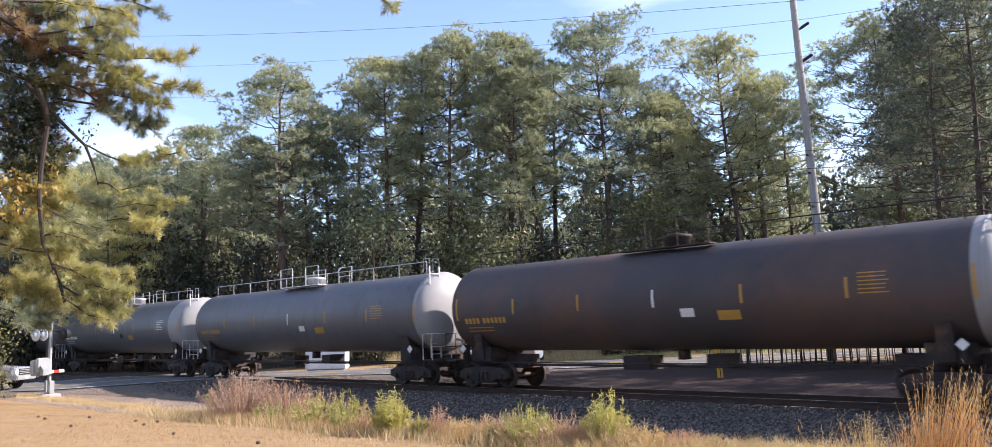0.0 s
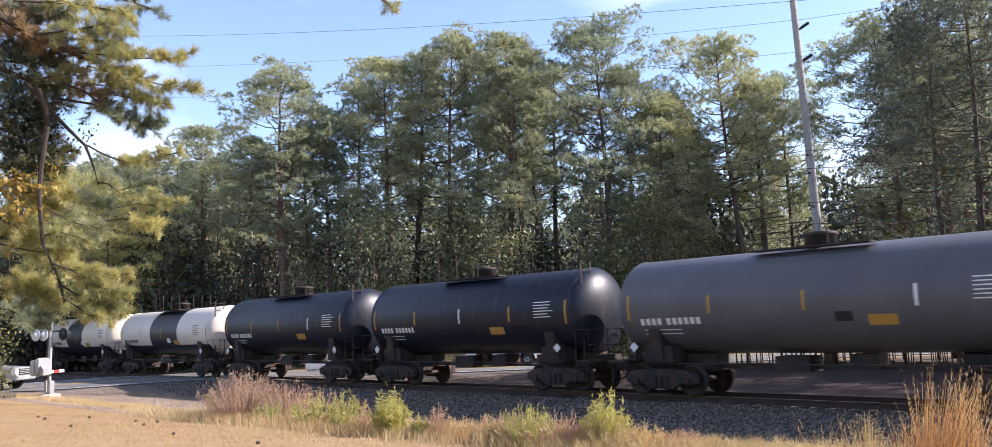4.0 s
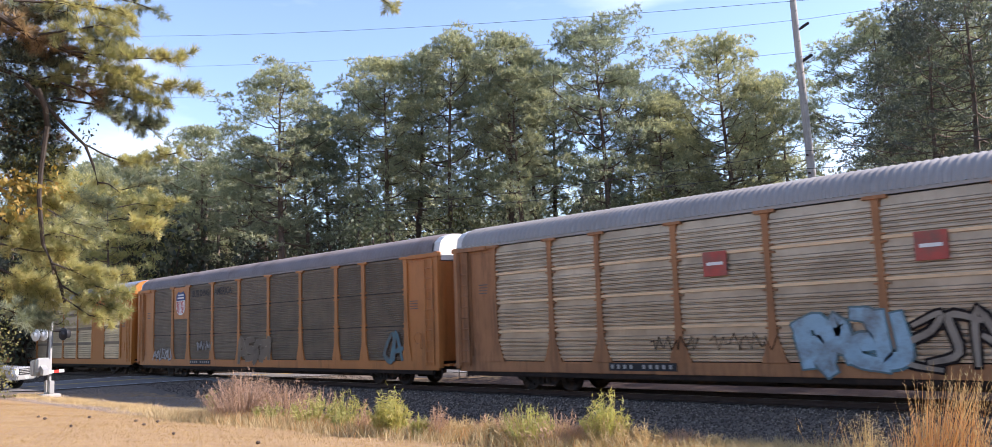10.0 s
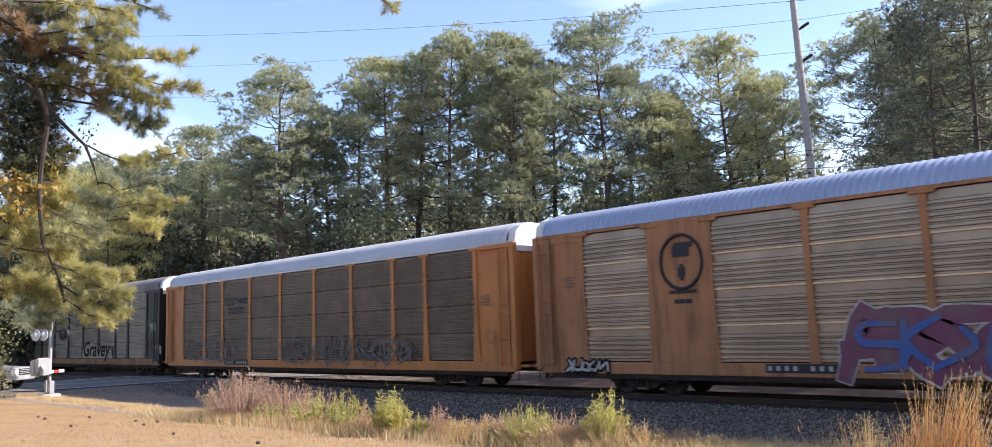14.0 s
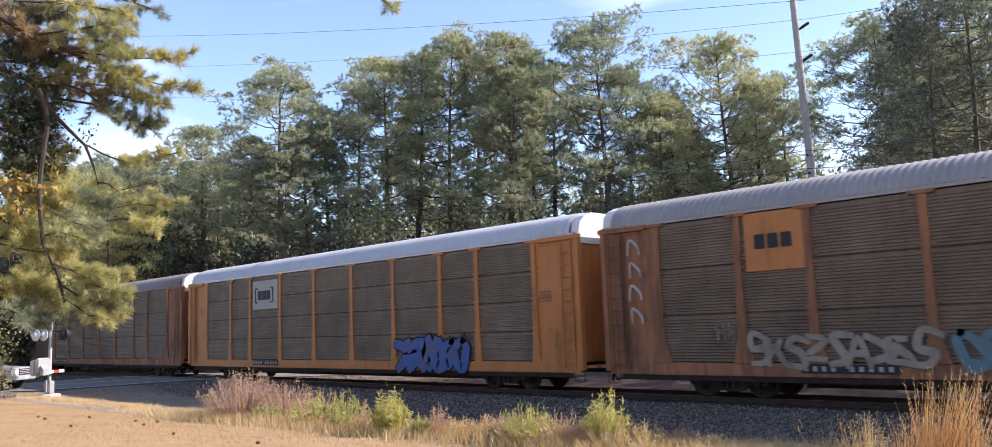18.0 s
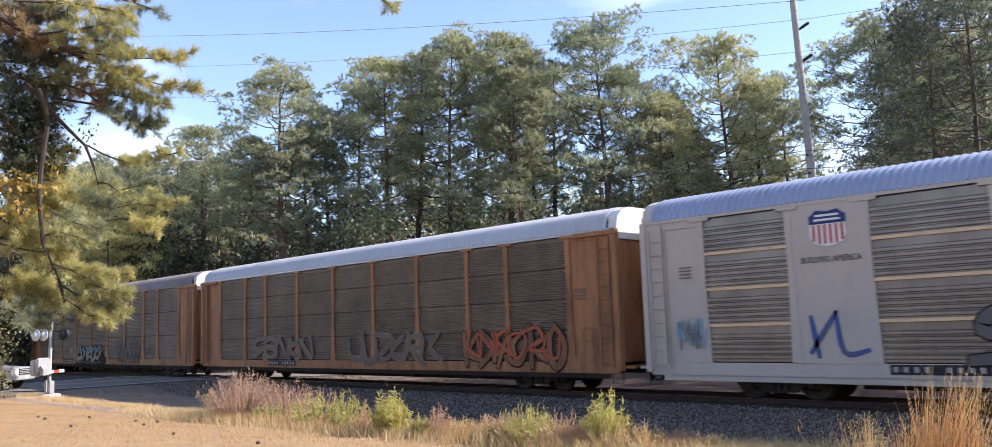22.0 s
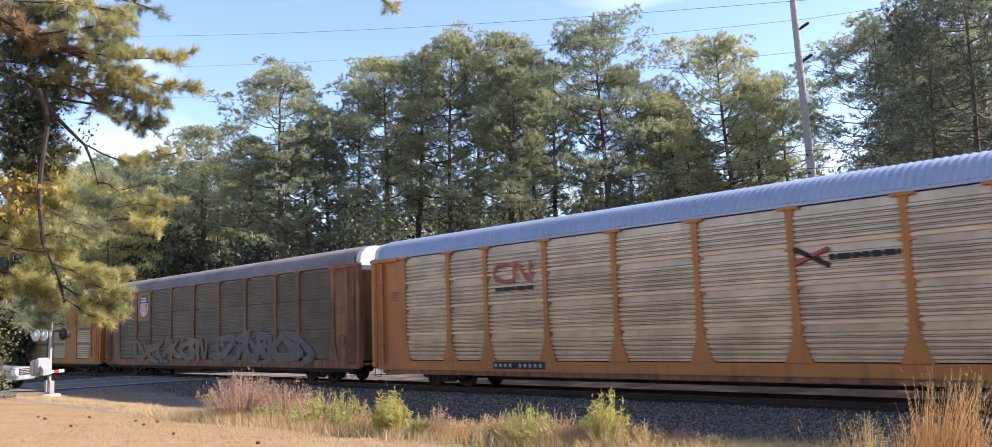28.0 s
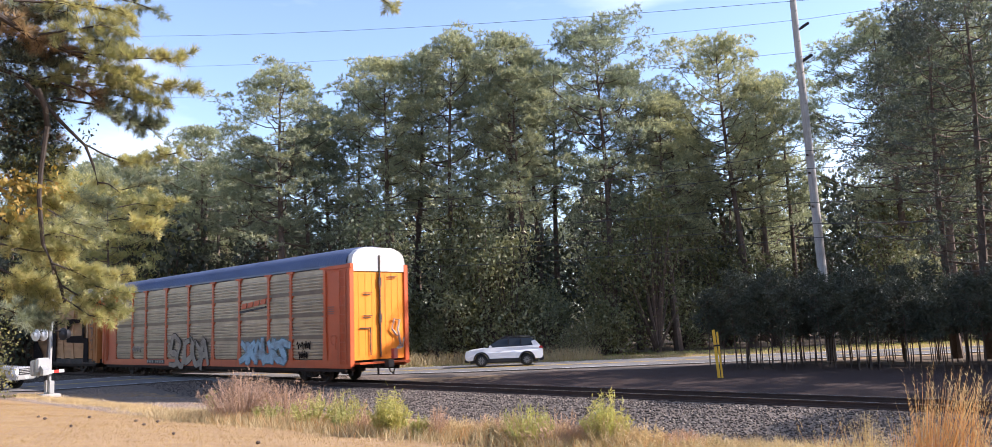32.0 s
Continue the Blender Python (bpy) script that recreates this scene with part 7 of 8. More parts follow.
# ---- the pine that hangs over the lawn ----
def near_limb(tree, pts, r0, r1, n, seed, twig=0.55, tuft=0.29, mat_="needle_near", start=0.25, blades=30):
    """A limb with side twigs that end in needle tufts."""
    rs = np.random.RandomState(seed)
    pts = [Vector(p) for p in pts]
    bm = bmesh.new()
    k = len(pts)
    tube(bm, pts, [r0 + (r1 - r0) * i / (k - 1) for i in range(k)], 7)
    cs, ds, sz = [], [], []
    for i in range(n):
        t = start + (1 - start) * (i + rs.rand()) / n
        q = min(k - 2, int(t * (k - 1)))
        base = pts[q].lerp(pts[q + 1], t * (k - 1) - q)
        d = (pts[q + 1] - pts[q]).normalized()
        out = (Vector(rs.normal(size=3)) * 0.9 + d * 0.5 + Vector((0, 0, 0.15))).normalized()
        ln = twig * rs.uniform(0.25, 1.0) * (1.1 - 0.45 * t)
        tip = base + out * ln
        mid_ = base.lerp(tip, 0.5) - Vector((0, 0, 0.05 * ln))
        tube(bm, [base, mid_, tip], [r1 * 0.55, r1 * 0.4, r1 * 0.28], 4, cap=False)
        for w in (1.0, 0.8, 0.6, 0.42):
            cs.append(base.lerp(tip, w))
            ds.append(out + Vector((0, 0, 0.25)))
            sz.append(0.85 * tuft * rs.uniform(0.6, 1.0))
    lb = part("limb", bm, M["limb_bark"], tree)
    if n:
        V = tuft_arrays(rs, np.array([tuple(c) for c in cs]), np.array([tuple(d) for d in ds]), np.array(sz), blades, 0.0038, 0.62)
        part("foliage", mesh_arrays("needles", V, tris(len(V) // 3)), M[mat_], lb)
    return lb


near = thing("overhanging_pine", "sunlit pine with drooping limbs over the lawn", "tree")
part("trunk", tube(bmesh.new(), [(-15.6, -20.6, 0.0), (-15.5, -20.5, 5), (-15.3, -20.6, 13)], [0.26, 0.22, 0.12], 12), M["bark"], near)
near_limb(near, [(-11.96, -21.02, 7.14), (-11.93, -20.09, 6.91), (-11.87, -19.65, 6.53), (-11.89, -19.26, 6.35), (-11.89, -18.82, 6.25), (-11.81, -18.47, 6.12)], 0.06, 0.018, 34, 1, 0.32, 0.18, "needle_brown", 0.4, 22)
near_limb(near, [(-11.68, -19.25, 6.32), (-11.56, -18.9, 6.43), (-11.36, -18.56, 6.53), (-11.34, -18.18, 6.52)], 0.016, 0.008, 40, 2, 0.3, 0.18, "needle_near", 0.15, 22)
near_limb(near, [(-11.79, -19.53, 6.76), (-11.68, -18.87, 6.86), (-11.57, -18.4, 6.86), (-11.39, -18.08, 6.76)], 0.02, 0.008, 40, 3, 0.3, 0.18, "needle_near", 0.15, 22)
near_limb(near, [(-11.68, -18.63, 7.08), (-11.48, -18.09, 7.02), (-11.24, -17.72, 6.87)], 0.014, 0.006, 16, 4, 0.22, 0.15, "needle", 0.15, 22)
near_limb(near, [(-11.63, -18.9, 6.16), (-11.46, -18.6, 6.14), (-11.4, -18.32, 6.16), (-11.28, -18.11, 6.15)], 0.016, 0.008, 38, 5, 0.3, 0.19, "needle_near", 0.15, 22)
near_limb(near, [(-11.56, -18.26, 6.17), (-11.33, -17.87, 6.2), (-11.14, -17.63, 6.2), (-11.1, -17.39, 6.33)], 0.01, 0.005, 20, 6, 0.2, 0.19, "needle_near", 0.2, 22)
near_limb(near, [(-11.65, -18.61, 6.01), (-11.45, -18.34, 5.92), (-11.3, -17.97, 5.89)], 0.012, 0.007, 38, 7, 0.28, 0.19, "needle_near", 0.15, 22)
near_limb(near, [(-11.48, -18.03, 5.9), (-11.45, -17.59, 5.88), (-11.26, -17.17, 5.9)], 0.009, 0.005, 22, 8, 0.2, 0.19, "needle_near", 0.15, 22)
# limbs in the gold needle copy have sunlight painted into their colour
near_limb(near, [(-12.5, -20.56, 6.11), (-12.39, -19.5, 5.98), (-12.31, -19.13, 5.86), (-12.08, -18.7, 5.77)], 0.045, 0.016, 18, 9, 0.28, 0.17, "needle_sunlit", 0.5, 22)
near_limb(near, [(-12.02, -19.13, 5.81), (-12.04, -18.85, 5.94), (-11.92, -18.56, 5.96)], 0.01, 0.006, 22, 10, 0.24, 0.16, "needle_sunlit", 0.15, 22)
near_limb(near, [(-11.91, -18.88, 5.79), (-11.81, -18.59, 5.69), (-11.82, -18.37, 5.55)], 0.018, 0.01, 14, 11, 0.22, 0.16, "needle_brown", 0.15, 22)
near_limb(near, [(-12.11, -18.9, 5.61), (-11.91, -18.42, 5.56), (-11.83, -18.1, 5.44), (-11.75, -17.68, 5.27)], 0.02, 0.008, 48, 12, 0.3, 0.17, "needle", 0.3, 22)
near_limb(near, [(-11.83, -18.19, 5.72), (-11.66, -17.9, 5.66), (-11.45, -17.55, 5.6)], 0.009, 0.005, 30, 13, 0.24, 0.18, "needle_near", 0.15, 22)
near_limb(near, [(-11.84, -18.1, 5.41), (-11.79, -17.8, 5.31), (-11.61, -17.55, 5.38)], 0.009, 0.005, 24, 14, 0.22, 0.17, "needle", 0.15, 22)
near_limb(near, [(-12.01, -19.29, 5.74), (-12.07, -19.09, 5.59), (-11.98, -18.89, 5.31), (-12.05, -18.7, 5.17), (-12, -18.5, 4.97), (-12.1, -18.35, 4.71), (-12.13, -18.27, 4.45)], 0.034, 0.014, 2, 15, 0.2, 0.15, "needle_near", 0.9, 22)
near_limb(near, [(-12.07, -18.48, 5), (-12.01, -18.2, 4.86), (-11.86, -17.98, 4.77), (-11.79, -17.65, 4.86), (-11.53, -17.32, 4.95)], 0.014, 0.006, 40, 16, 0.2, 0.14, "needle_sunlit", 0.36, 22)
near_limb(near, [(-12.09, -18.29, 4.48), (-11.99, -18.19, 4.46), (-11.98, -18.02, 4.34)], 0.012, 0.008, 3, 17, 0.15, 0.12, "needle_near", 0.15, 22)
near_limb(near, [(-12.09, -18.02, 4.38), (-11.99, -17.7, 4.49), (-12.01, -17.34, 4.59)], 0.008, 0.005, 18, 18, 0.17, 0.12, "needle", 0.15, 22)
near_limb(near, [(-12.56, -17.93, 4.19), (-12.53, -17.57, 4.29), (-12.39, -17.24, 4.26), (-12.26, -16.95, 4.34)], 0.01, 0.005, 26, 19, 0.2, 0.15, "needle_near", 0.15, 22)
near_limb(near, [(-12.81, -18.06, 4), (-12.71, -17.73, 4.07), (-12.49, -17.49, 4), (-12.41, -17.28, 3.9)], 0.01, 0.005, 22, 20, 0.24, 0.17, "needle_sunlit", 0.5, 22)
near_limb(near, [(-11.97, -19.01, 5.16), (-12.09, -19.03, 4.61), (-12.14, -19.03, 4.22), (-12.19, -18.98, 3.88), (-12.31, -18.91, 3.59), (-12.21, -18.8, 3.28), (-12.38, -18.65, 3.04), (-12.31, -18.61, 2.79)], 0.036, 0.02, 0, 21, 0.2, 0.15, "needle_near", 0.15, 22)
near_limb(near, [(-12.2, -18.84, 3.33), (-12.16, -18.53, 3.2), (-11.96, -18.26, 3.13), (-11.97, -17.86, 3.18)], 0.014, 0.006, 34, 22, 0.22, 0.17, "needle_near", 0.15, 22)
near_limb(near, [(-12.26, -18.69, 3.03), (-12.15, -18.44, 2.85), (-12, -18.15, 2.71), (-11.99, -17.87, 2.62)], 0.014, 0.006, 38, 23, 0.24, 0.17, "needle_near", 0.15, 22)
near_limb(near, [(-12.14, -18.69, 2.85), (-12.02, -18.39, 2.6), (-11.99, -18.11, 2.53)], 0.012, 0.006, 24, 24, 0.22, 0.16, "needle_sunlit", 0.15, 22)
near_limb(near, [(-11.98, -18.33, 3), (-11.84, -18.13, 2.92), (-11.81, -17.91, 2.88)], 0.008, 0.005, 18, 25, 0.18, 0.16, "needle_near", 0.15, 22)
near_limb(near, [(-12.31, -18.9, 3.71), (-12.24, -18.72, 3.76), (-12.26, -18.33, 3.66)], 0.012, 0.006, 12, 26, 0.22, 0.16, "needle_near", 0.15, 22)
near_limb(near, [(-12.39, -18.85, 4.09), (-12.37, -18.56, 3.93), (-12.21, -18.14, 3.83)], 0.012, 0.006, 16, 27, 0.25, 0.16, "needle", 0.15, 22)
near_limb(near, [(-12.97, -20.39, 4.3), (-12.69, -19.35, 3.96), (-12.71, -18.98, 3.78)], 0.03, 0.01, 40, 28, 0.4, 0.17, "needle_near", 0.5, 22)
near_limb(near, [(-13.05, -20.34, 3.55), (-12.81, -19.29, 3.27), (-12.66, -18.94, 3.07), (-12.58, -18.67, 2.87)], 0.03, 0.01, 64, 29, 0.42, 0.17, "needle_near", 0.45, 22)
near_limb(near, [(-12.83, -20.35, 2.88), (-12.62, -19.4, 2.79), (-12.5, -19.04, 2.61), (-12.62, -18.73, 2.56)], 0.025, 0.01, 46, 30, 0.36, 0.16, "needle", 0.5, 22)
near_limb(near, [(-12.61, -19.17, 4.9), (-12.41, -18.82, 4.82), (-12.37, -18.57, 4.95)], 0.014, 0.006, 34, 31, 0.3, 0.16, "needle_sunlit", 0.15, 22)
near_limb(near, [(-12.38, -18.98, 4.52), (-12.35, -18.7, 4.46), (-12.45, -18.53, 4.33)], 0.012, 0.006, 22, 32, 0.26, 0.16, "needle_sunlit", 0.15, 22)
near_limb(near, [(-12.76, -19.32, 3.62), (-12.62, -18.92, 3.51), (-12.46, -18.6, 3.53)], 0.014, 0.006, 34, 33, 0.3, 0.16, "needle_near", 0.15, 22)
near_limb(near, [(-12.63, -18.53, 4.42), (-12.63, -18.22, 4.28), (-12.42, -17.98, 4.16)], 0.012, 0.006, 26, 34, 0.26, 0.15, "needle", 0.15, 22)
near_limb(near, [(-9.75, -16.48, 8.08), (-9.5, -15.67, 7.57), (-9.45, -15.36, 7.25), (-9.46, -14.94, 7.14)], 0.02, 0.006, 8, 35, 0.2, 0.17, "needle_near", 0.86, 22)

near_limb(near, [(-12.46, -20.38, 6.57), (-12.21, -19.71, 6.49), (-12.26, -19.24, 6.44), (-12.2, -18.85, 6.37)], 0.03, 0.01, 50, 51, 0.4, 0.17, "needle_brown", 0.3, 22)
near_limb(near, [(-12.34, -20.42, 7.04), (-12.1, -19.68, 6.91), (-12.05, -19.15, 6.81), (-11.94, -18.7, 6.84)], 0.03, 0.01, 46, 52, 0.4, 0.17, "needle", 0.35, 22)
near_limb(near, [(-12.77, -20.28, 5.73), (-12.64, -19.5, 5.67), (-12.39, -19.09, 5.55), (-12.32, -18.71, 5.64)], 0.03, 0.01, 54, 53, 0.4, 0.16, "needle", 0.35, 22)
near_limb(near, [(-12.75, -20.26, 5.21), (-12.77, -19.45, 5.25), (-12.58, -19.1, 5.13), (-12.57, -18.74, 5.09)], 0.03, 0.01, 54, 54, 0.4, 0.16, "needle_brown", 0.35, 22)
near_limb(near, [(-12.89, -20.22, 4.73), (-12.75, -19.44, 4.73), (-12.59, -19.09, 4.64), (-12.52, -18.62, 4.72)], 0.03, 0.01, 50, 55, 0.4, 0.16, "needle_near", 0.35, 22)
near_limb(near, [(-12.73, -20.31, 6.15), (-12.41, -19.57, 6.09), (-12.29, -19.06, 6.12), (-12.31, -18.64, 6.17)], 0.03, 0.01, 46, 56, 0.36, 0.16, "needle", 0.4, 22)
near_limb(near, [(-11.9, -19.16, 5.65), (-11.94, -19.05, 5.41), (-12.12, -18.96, 5.15)], 0.04, 0.036, 0, 57, 0.2, 0.15, "needle_near", 0.15, 22)
near_limb(near, [(-12.03, -18.82, 6.47), (-11.71, -18.51, 6.43), (-11.73, -18.07, 6.47)], 0.012, 0.006, 34, 58, 0.32, 0.18, "needle", 0.15, 22)
near_limb(near, [(-12.13, -18.61, 5.9), (-11.84, -18.28, 5.84), (-11.84, -17.88, 5.85)], 0.012, 0.006, 34, 59, 0.32, 0.18, "needle_near", 0.15, 22)
near_limb(near, [(-12.86, -19.73, 3.14), (-12.74, -19.22, 2.96), (-12.75, -18.82, 2.79)], 0.012, 0.006, 40, 60, 0.34, 0.16, "needle_sunlit", 0.15, 22)
near_limb(near, [(-12.11, -18.62, 3.24), (-12.1, -18.38, 3.11), (-12.13, -18.11, 2.98)], 0.012, 0.006, 26, 61, 0.26, 0.16, "needle_sunlit", 0.15, 22)
# back limbs: shade by the darker needle copy, sunlight by the gold one
near_limb(near, [(-12.67, -20.26, 6.31), (-12.6, -19.53, 6.37), (-12.49, -19.17, 6.29), (-12.27, -18.78, 6.25)], 0.026, 0.01, 60, 81, 0.42, 0.17, "needle_shade", 0.35, 22)
near_limb(near, [(-12.83, -20.19, 5.41), (-12.78, -19.46, 5.48), (-12.58, -19.11, 5.4), (-12.54, -18.8, 5.4)], 0.026, 0.01, 64, 82, 0.42, 0.17, "needle_shade", 0.35, 22)
near_limb(near, [(-13.02, -20.13, 4.98), (-12.82, -19.43, 4.97), (-12.64, -19.08, 4.92), (-12.74, -18.64, 4.9)], 0.026, 0.01, 64, 83, 0.42, 0.17, "needle_shade", 0.35, 22)
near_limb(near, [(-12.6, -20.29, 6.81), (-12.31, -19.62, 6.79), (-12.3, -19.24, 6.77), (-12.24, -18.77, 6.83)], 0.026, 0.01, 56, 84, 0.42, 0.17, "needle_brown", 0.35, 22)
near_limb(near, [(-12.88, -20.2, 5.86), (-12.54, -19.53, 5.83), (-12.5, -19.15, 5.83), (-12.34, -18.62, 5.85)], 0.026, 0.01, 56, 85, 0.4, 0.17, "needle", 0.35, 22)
near_limb(near, [(-13.26, -20.06, 4.46), (-13.06, -19.35, 4.41), (-12.85, -19, 4.37), (-12.74, -18.61, 4.15)], 0.026, 0.01, 60, 86, 0.42, 0.17, "needle_sunlit", 0.35, 22)
near_limb(near, [(-13.37, -20.01, 3.82), (-13.03, -19.33, 3.73), (-12.98, -18.86, 3.71), (-12.84, -18.39, 3.44)], 0.026, 0.01, 60, 87, 0.42, 0.17, "needle_sunlit", 0.35, 22)

rs = np.random.RandomState(5)
vn = thing("climbing_vine", "dark-leaved vine hanging in the pine limbs", "vine")
part("stem_cluster", rod([(-15.2, -20.4, 2.0), (-13.6, -19.4, 4.6), (-13.3, -19.2, 5.4), (-13.4, -19.5, 6.6)], 0.018), M["bark"], vn)
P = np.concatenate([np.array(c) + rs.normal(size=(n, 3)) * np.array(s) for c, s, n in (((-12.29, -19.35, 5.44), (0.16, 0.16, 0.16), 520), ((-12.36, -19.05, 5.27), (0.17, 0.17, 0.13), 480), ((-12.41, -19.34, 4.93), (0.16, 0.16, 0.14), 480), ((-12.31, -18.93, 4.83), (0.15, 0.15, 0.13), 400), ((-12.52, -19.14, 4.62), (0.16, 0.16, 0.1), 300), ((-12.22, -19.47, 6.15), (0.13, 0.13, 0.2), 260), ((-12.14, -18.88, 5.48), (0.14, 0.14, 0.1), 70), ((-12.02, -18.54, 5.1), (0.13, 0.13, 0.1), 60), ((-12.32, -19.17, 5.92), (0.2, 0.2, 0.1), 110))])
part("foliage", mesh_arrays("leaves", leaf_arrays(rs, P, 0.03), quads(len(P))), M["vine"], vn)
yl = thing("autumn_vine", "vine with yellow autumn leaves among the limbs", "vine")
part("stem_cluster", rod([(-15.2, -20.4, 2.0), (-13.6, -19.3, 4.0), (-13.1, -18.85, 4.5)], 0.012), M["bark"], yl)
P = np.concatenate([np.array(c) + rs.normal(size=(n, 3)) * np.array(s) for c, s, n in (((-12.38, -19.29, 4.45), (0.15, 0.15, 0.07), 110), ((-12.31, -18.96, 4.34), (0.2, 0.2, 0.06), 130), ((-12.42, -19.19, 4.03), (0.16, 0.16, 0.06), 110), ((-12.53, -19.36, 4.29), (0.12, 0.12, 0.1), 80), ((-12.32, -18.85, 4.69), (0.12, 0.12, 0.07), 50))])
part("foliage", mesh_arrays("leaves", leaf_arrays(rs, P, 0.04), quads(len(P))), M["autumn"], yl)

# ---- lit pines and bushes on the near side, beyond the crossing ----
LIT = [pine_parts(51, 12, 0.2, 2.8, 0, 6, 40, 0.26, tufts=24, puff=0.6), pine_parts(52, 16, 0.25, 3.0, 0, 6, 44, 0.26, tufts=24, puff=0.62)]
rng = random.Random(31)


def put(kind, x, y, h, label, mat_):
    m = Matrix.Translation((x, y, ground_z(x, y) - 0.1)) @ Matrix.Rotation(rng.uniform(0, 6.28), 4, "Z") @ Matrix.Diagonal((h, h, h, 1))
    return pine(kind, m, label, mat_, "roadside pines")


# nearer ones turn their shaded side here; the lighter needle colour paints sun on
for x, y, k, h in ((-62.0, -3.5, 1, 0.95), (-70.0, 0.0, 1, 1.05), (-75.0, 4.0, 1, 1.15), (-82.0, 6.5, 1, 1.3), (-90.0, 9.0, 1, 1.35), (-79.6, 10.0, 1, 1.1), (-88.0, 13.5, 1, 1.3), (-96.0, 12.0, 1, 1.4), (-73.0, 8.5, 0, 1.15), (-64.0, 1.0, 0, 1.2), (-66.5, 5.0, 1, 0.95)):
    put(LIT[k], x, y, h, "roadside pine with sunlight tinted yellow-green into its needles" if x > -72 else "sunlit roadside pine with mixed green needles", "needle_sunlit" if x > -72 else "needle")
for x, y, k, h, mt in ((-41.5, -13.6, 2, 0.8, "foliage"), (-38.5, -13.3, 2, 0.55, "foliage"), (-44.5, -14.3, 0, 0.9, "foliage"), (-42.2, -12.6, 0, 0.75, "foliage")):
    shrub(BUSH[k], Matrix.Translation((x, y, ground_z(x, y))) @ Matrix.Diagonal((h, h, h, 1)), "olive-green bush beside the road", mt)

# the wood closes far behind: a tall uneven belt of foliage, its shade painted in
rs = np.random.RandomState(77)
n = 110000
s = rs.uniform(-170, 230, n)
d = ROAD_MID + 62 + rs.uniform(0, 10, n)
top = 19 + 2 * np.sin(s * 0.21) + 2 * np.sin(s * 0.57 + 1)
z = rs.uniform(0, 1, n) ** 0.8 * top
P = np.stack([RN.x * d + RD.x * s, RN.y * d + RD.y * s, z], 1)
fw = part("far_woods", mesh_arrays("far_woods", leaf_arrays(rs, P, 0.6), quads(n)), M["needle_deep_shade"])
# unseen belt added behind the camera; it only blocks low sky light
rs2 = np.random.RandomState(78)
n = 26000
ang = rs2.uniform(math.radians(150), math.radians(345), n)
rad = rs2.uniform(66, 78, n)
top = 15 + 3 * np.sin(ang * 9) + 2 * np.sin(ang * 23 + 1)
P = np.stack([np.cos(ang) * rad, -22.6 + np.sin(ang) * rad, 0.8 + rs2.uniform(0, 1, n) ** 0.8 * top], 1)
P = P[~((P[:, 0] < -50) & (P[:, 1] > -34))]
bw = part("back_woods", mesh_arrays("back_woods", leaf_arrays(rs2, P, 0.8), quads(len(P))), M["needle_shade"])
tagged(bw, "unseen added belt of foliage blocking low sky behind the viewer", "woodland", kind="stuff")
tagged(fw, "dense woodland in painted shade closing the view behind the pines", "woodland", kind="stuff")


# ---- weeds and grass ----
def blades(rs, base, tips, width):
    """Curved grass blades: two quads and a tip each, as triangles."""
    n = len(base)
    d = tips - base
    side = np.cross(d, rs.normal(size=(n, 3)))
    side /= np.linalg.norm(side, axis=1, keepdims=True) + 1e-9
    side *= width[:, None]
    mid = base + d * 0.55 + np.array([0, 0, 1.0]) * (np.linalg.norm(d, axis=1, keepdims=True) * 0.07)
    V = np.stack([base - side, base + side, mid + side * 0.7, mid - side * 0.7, tips], 1).reshape(-1, 3)
    i = np.arange(n)[:, None] * 5
    F = np.concatenate([i + np.array([[0, 1, 2]]), i + np.array([[0, 2, 3]]), i + np.array([[3, 2, 4]])])
    return V, F


def grass_mesh(name, rs, xy, h, lean, width):
    n = len(xy)
    base = np.stack([xy[:, 0], xy[:, 1], [ground_z(a, b) - 0.02 for a, b in xy]], 1)
    hh = h * rs.uniform(0.5, 1.15, n)
    off = rs.normal(size=(n, 2)) * (lean * hh)[:, None]
    tips = base + np.concatenate([off, hh[:, None]], 1)
    V, F = blades(rs, base, tips, np.full(n, width) * rs.uniform(0.7, 1.3, n))
    return mesh_arrays(name, V, F)


def plume(name, label, x, y, h, r, stems, seed, mat_, leaflets=9, leaf_len=0.16, wob=0.16, droop=0.0, width=0.0075, top_only=0.12):
    """A bushy weed: thin stems, each set with fine leaflets."""
    rs = np.random.RandomState(seed)
    ob = thing(name, label, "plant", pose(x, y, ground_z(x, y) - 0.02), "trackside weeds")
    a, q = rs.uniform(0, 6.28, stems), np.sqrt(rs.rand(stems))
    base = np.stack([np.cos(a) * q * r * 0.55, np.sin(a) * q * r * 0.55, np.zeros(stems)], 1)
    hh = h * (1 - 0.45 * q ** 2) * rs.uniform(0.7, 1.05, stems)
    tips = np.stack([np.cos(a) * q * r * 1.15 + rs.normal(size=stems) * wob * h * 0.35, np.sin(a) * q * r * 1.15 + rs.normal(size=stems) * wob * h * 0.35, hh], 1)
    V, F = blades(rs, base, tips, np.full(stems, width * 1.3))
    part("stem_cluster", mesh_arrays("stems", V, F), M[mat_], ob)
    t = rs.uniform(top_only, 1.0, (stems, leaflets)).reshape(-1)
    b = np.repeat(base, leaflets, 0) + np.repeat(tips - base, leaflets, 0) * t[:, None]
    dirs = rs.normal(size=(len(b), 3)) + np.array([0, 0, 0.7 - droop])
    dirs /= np.linalg.norm(dirs, axis=1, keepdims=True)
    e = b + dirs * (leaf_len * rs.uniform(0.5, 1.2, len(b)))[:, None]
    e[:, 2] = np.maximum(e[:, 2], 0.0)
    V, F = blades(rs, b, e, np.full(len(b), width))
    part("foliage", mesh_arrays("leaflets", V, F), M[mat_], ob)
    return ob


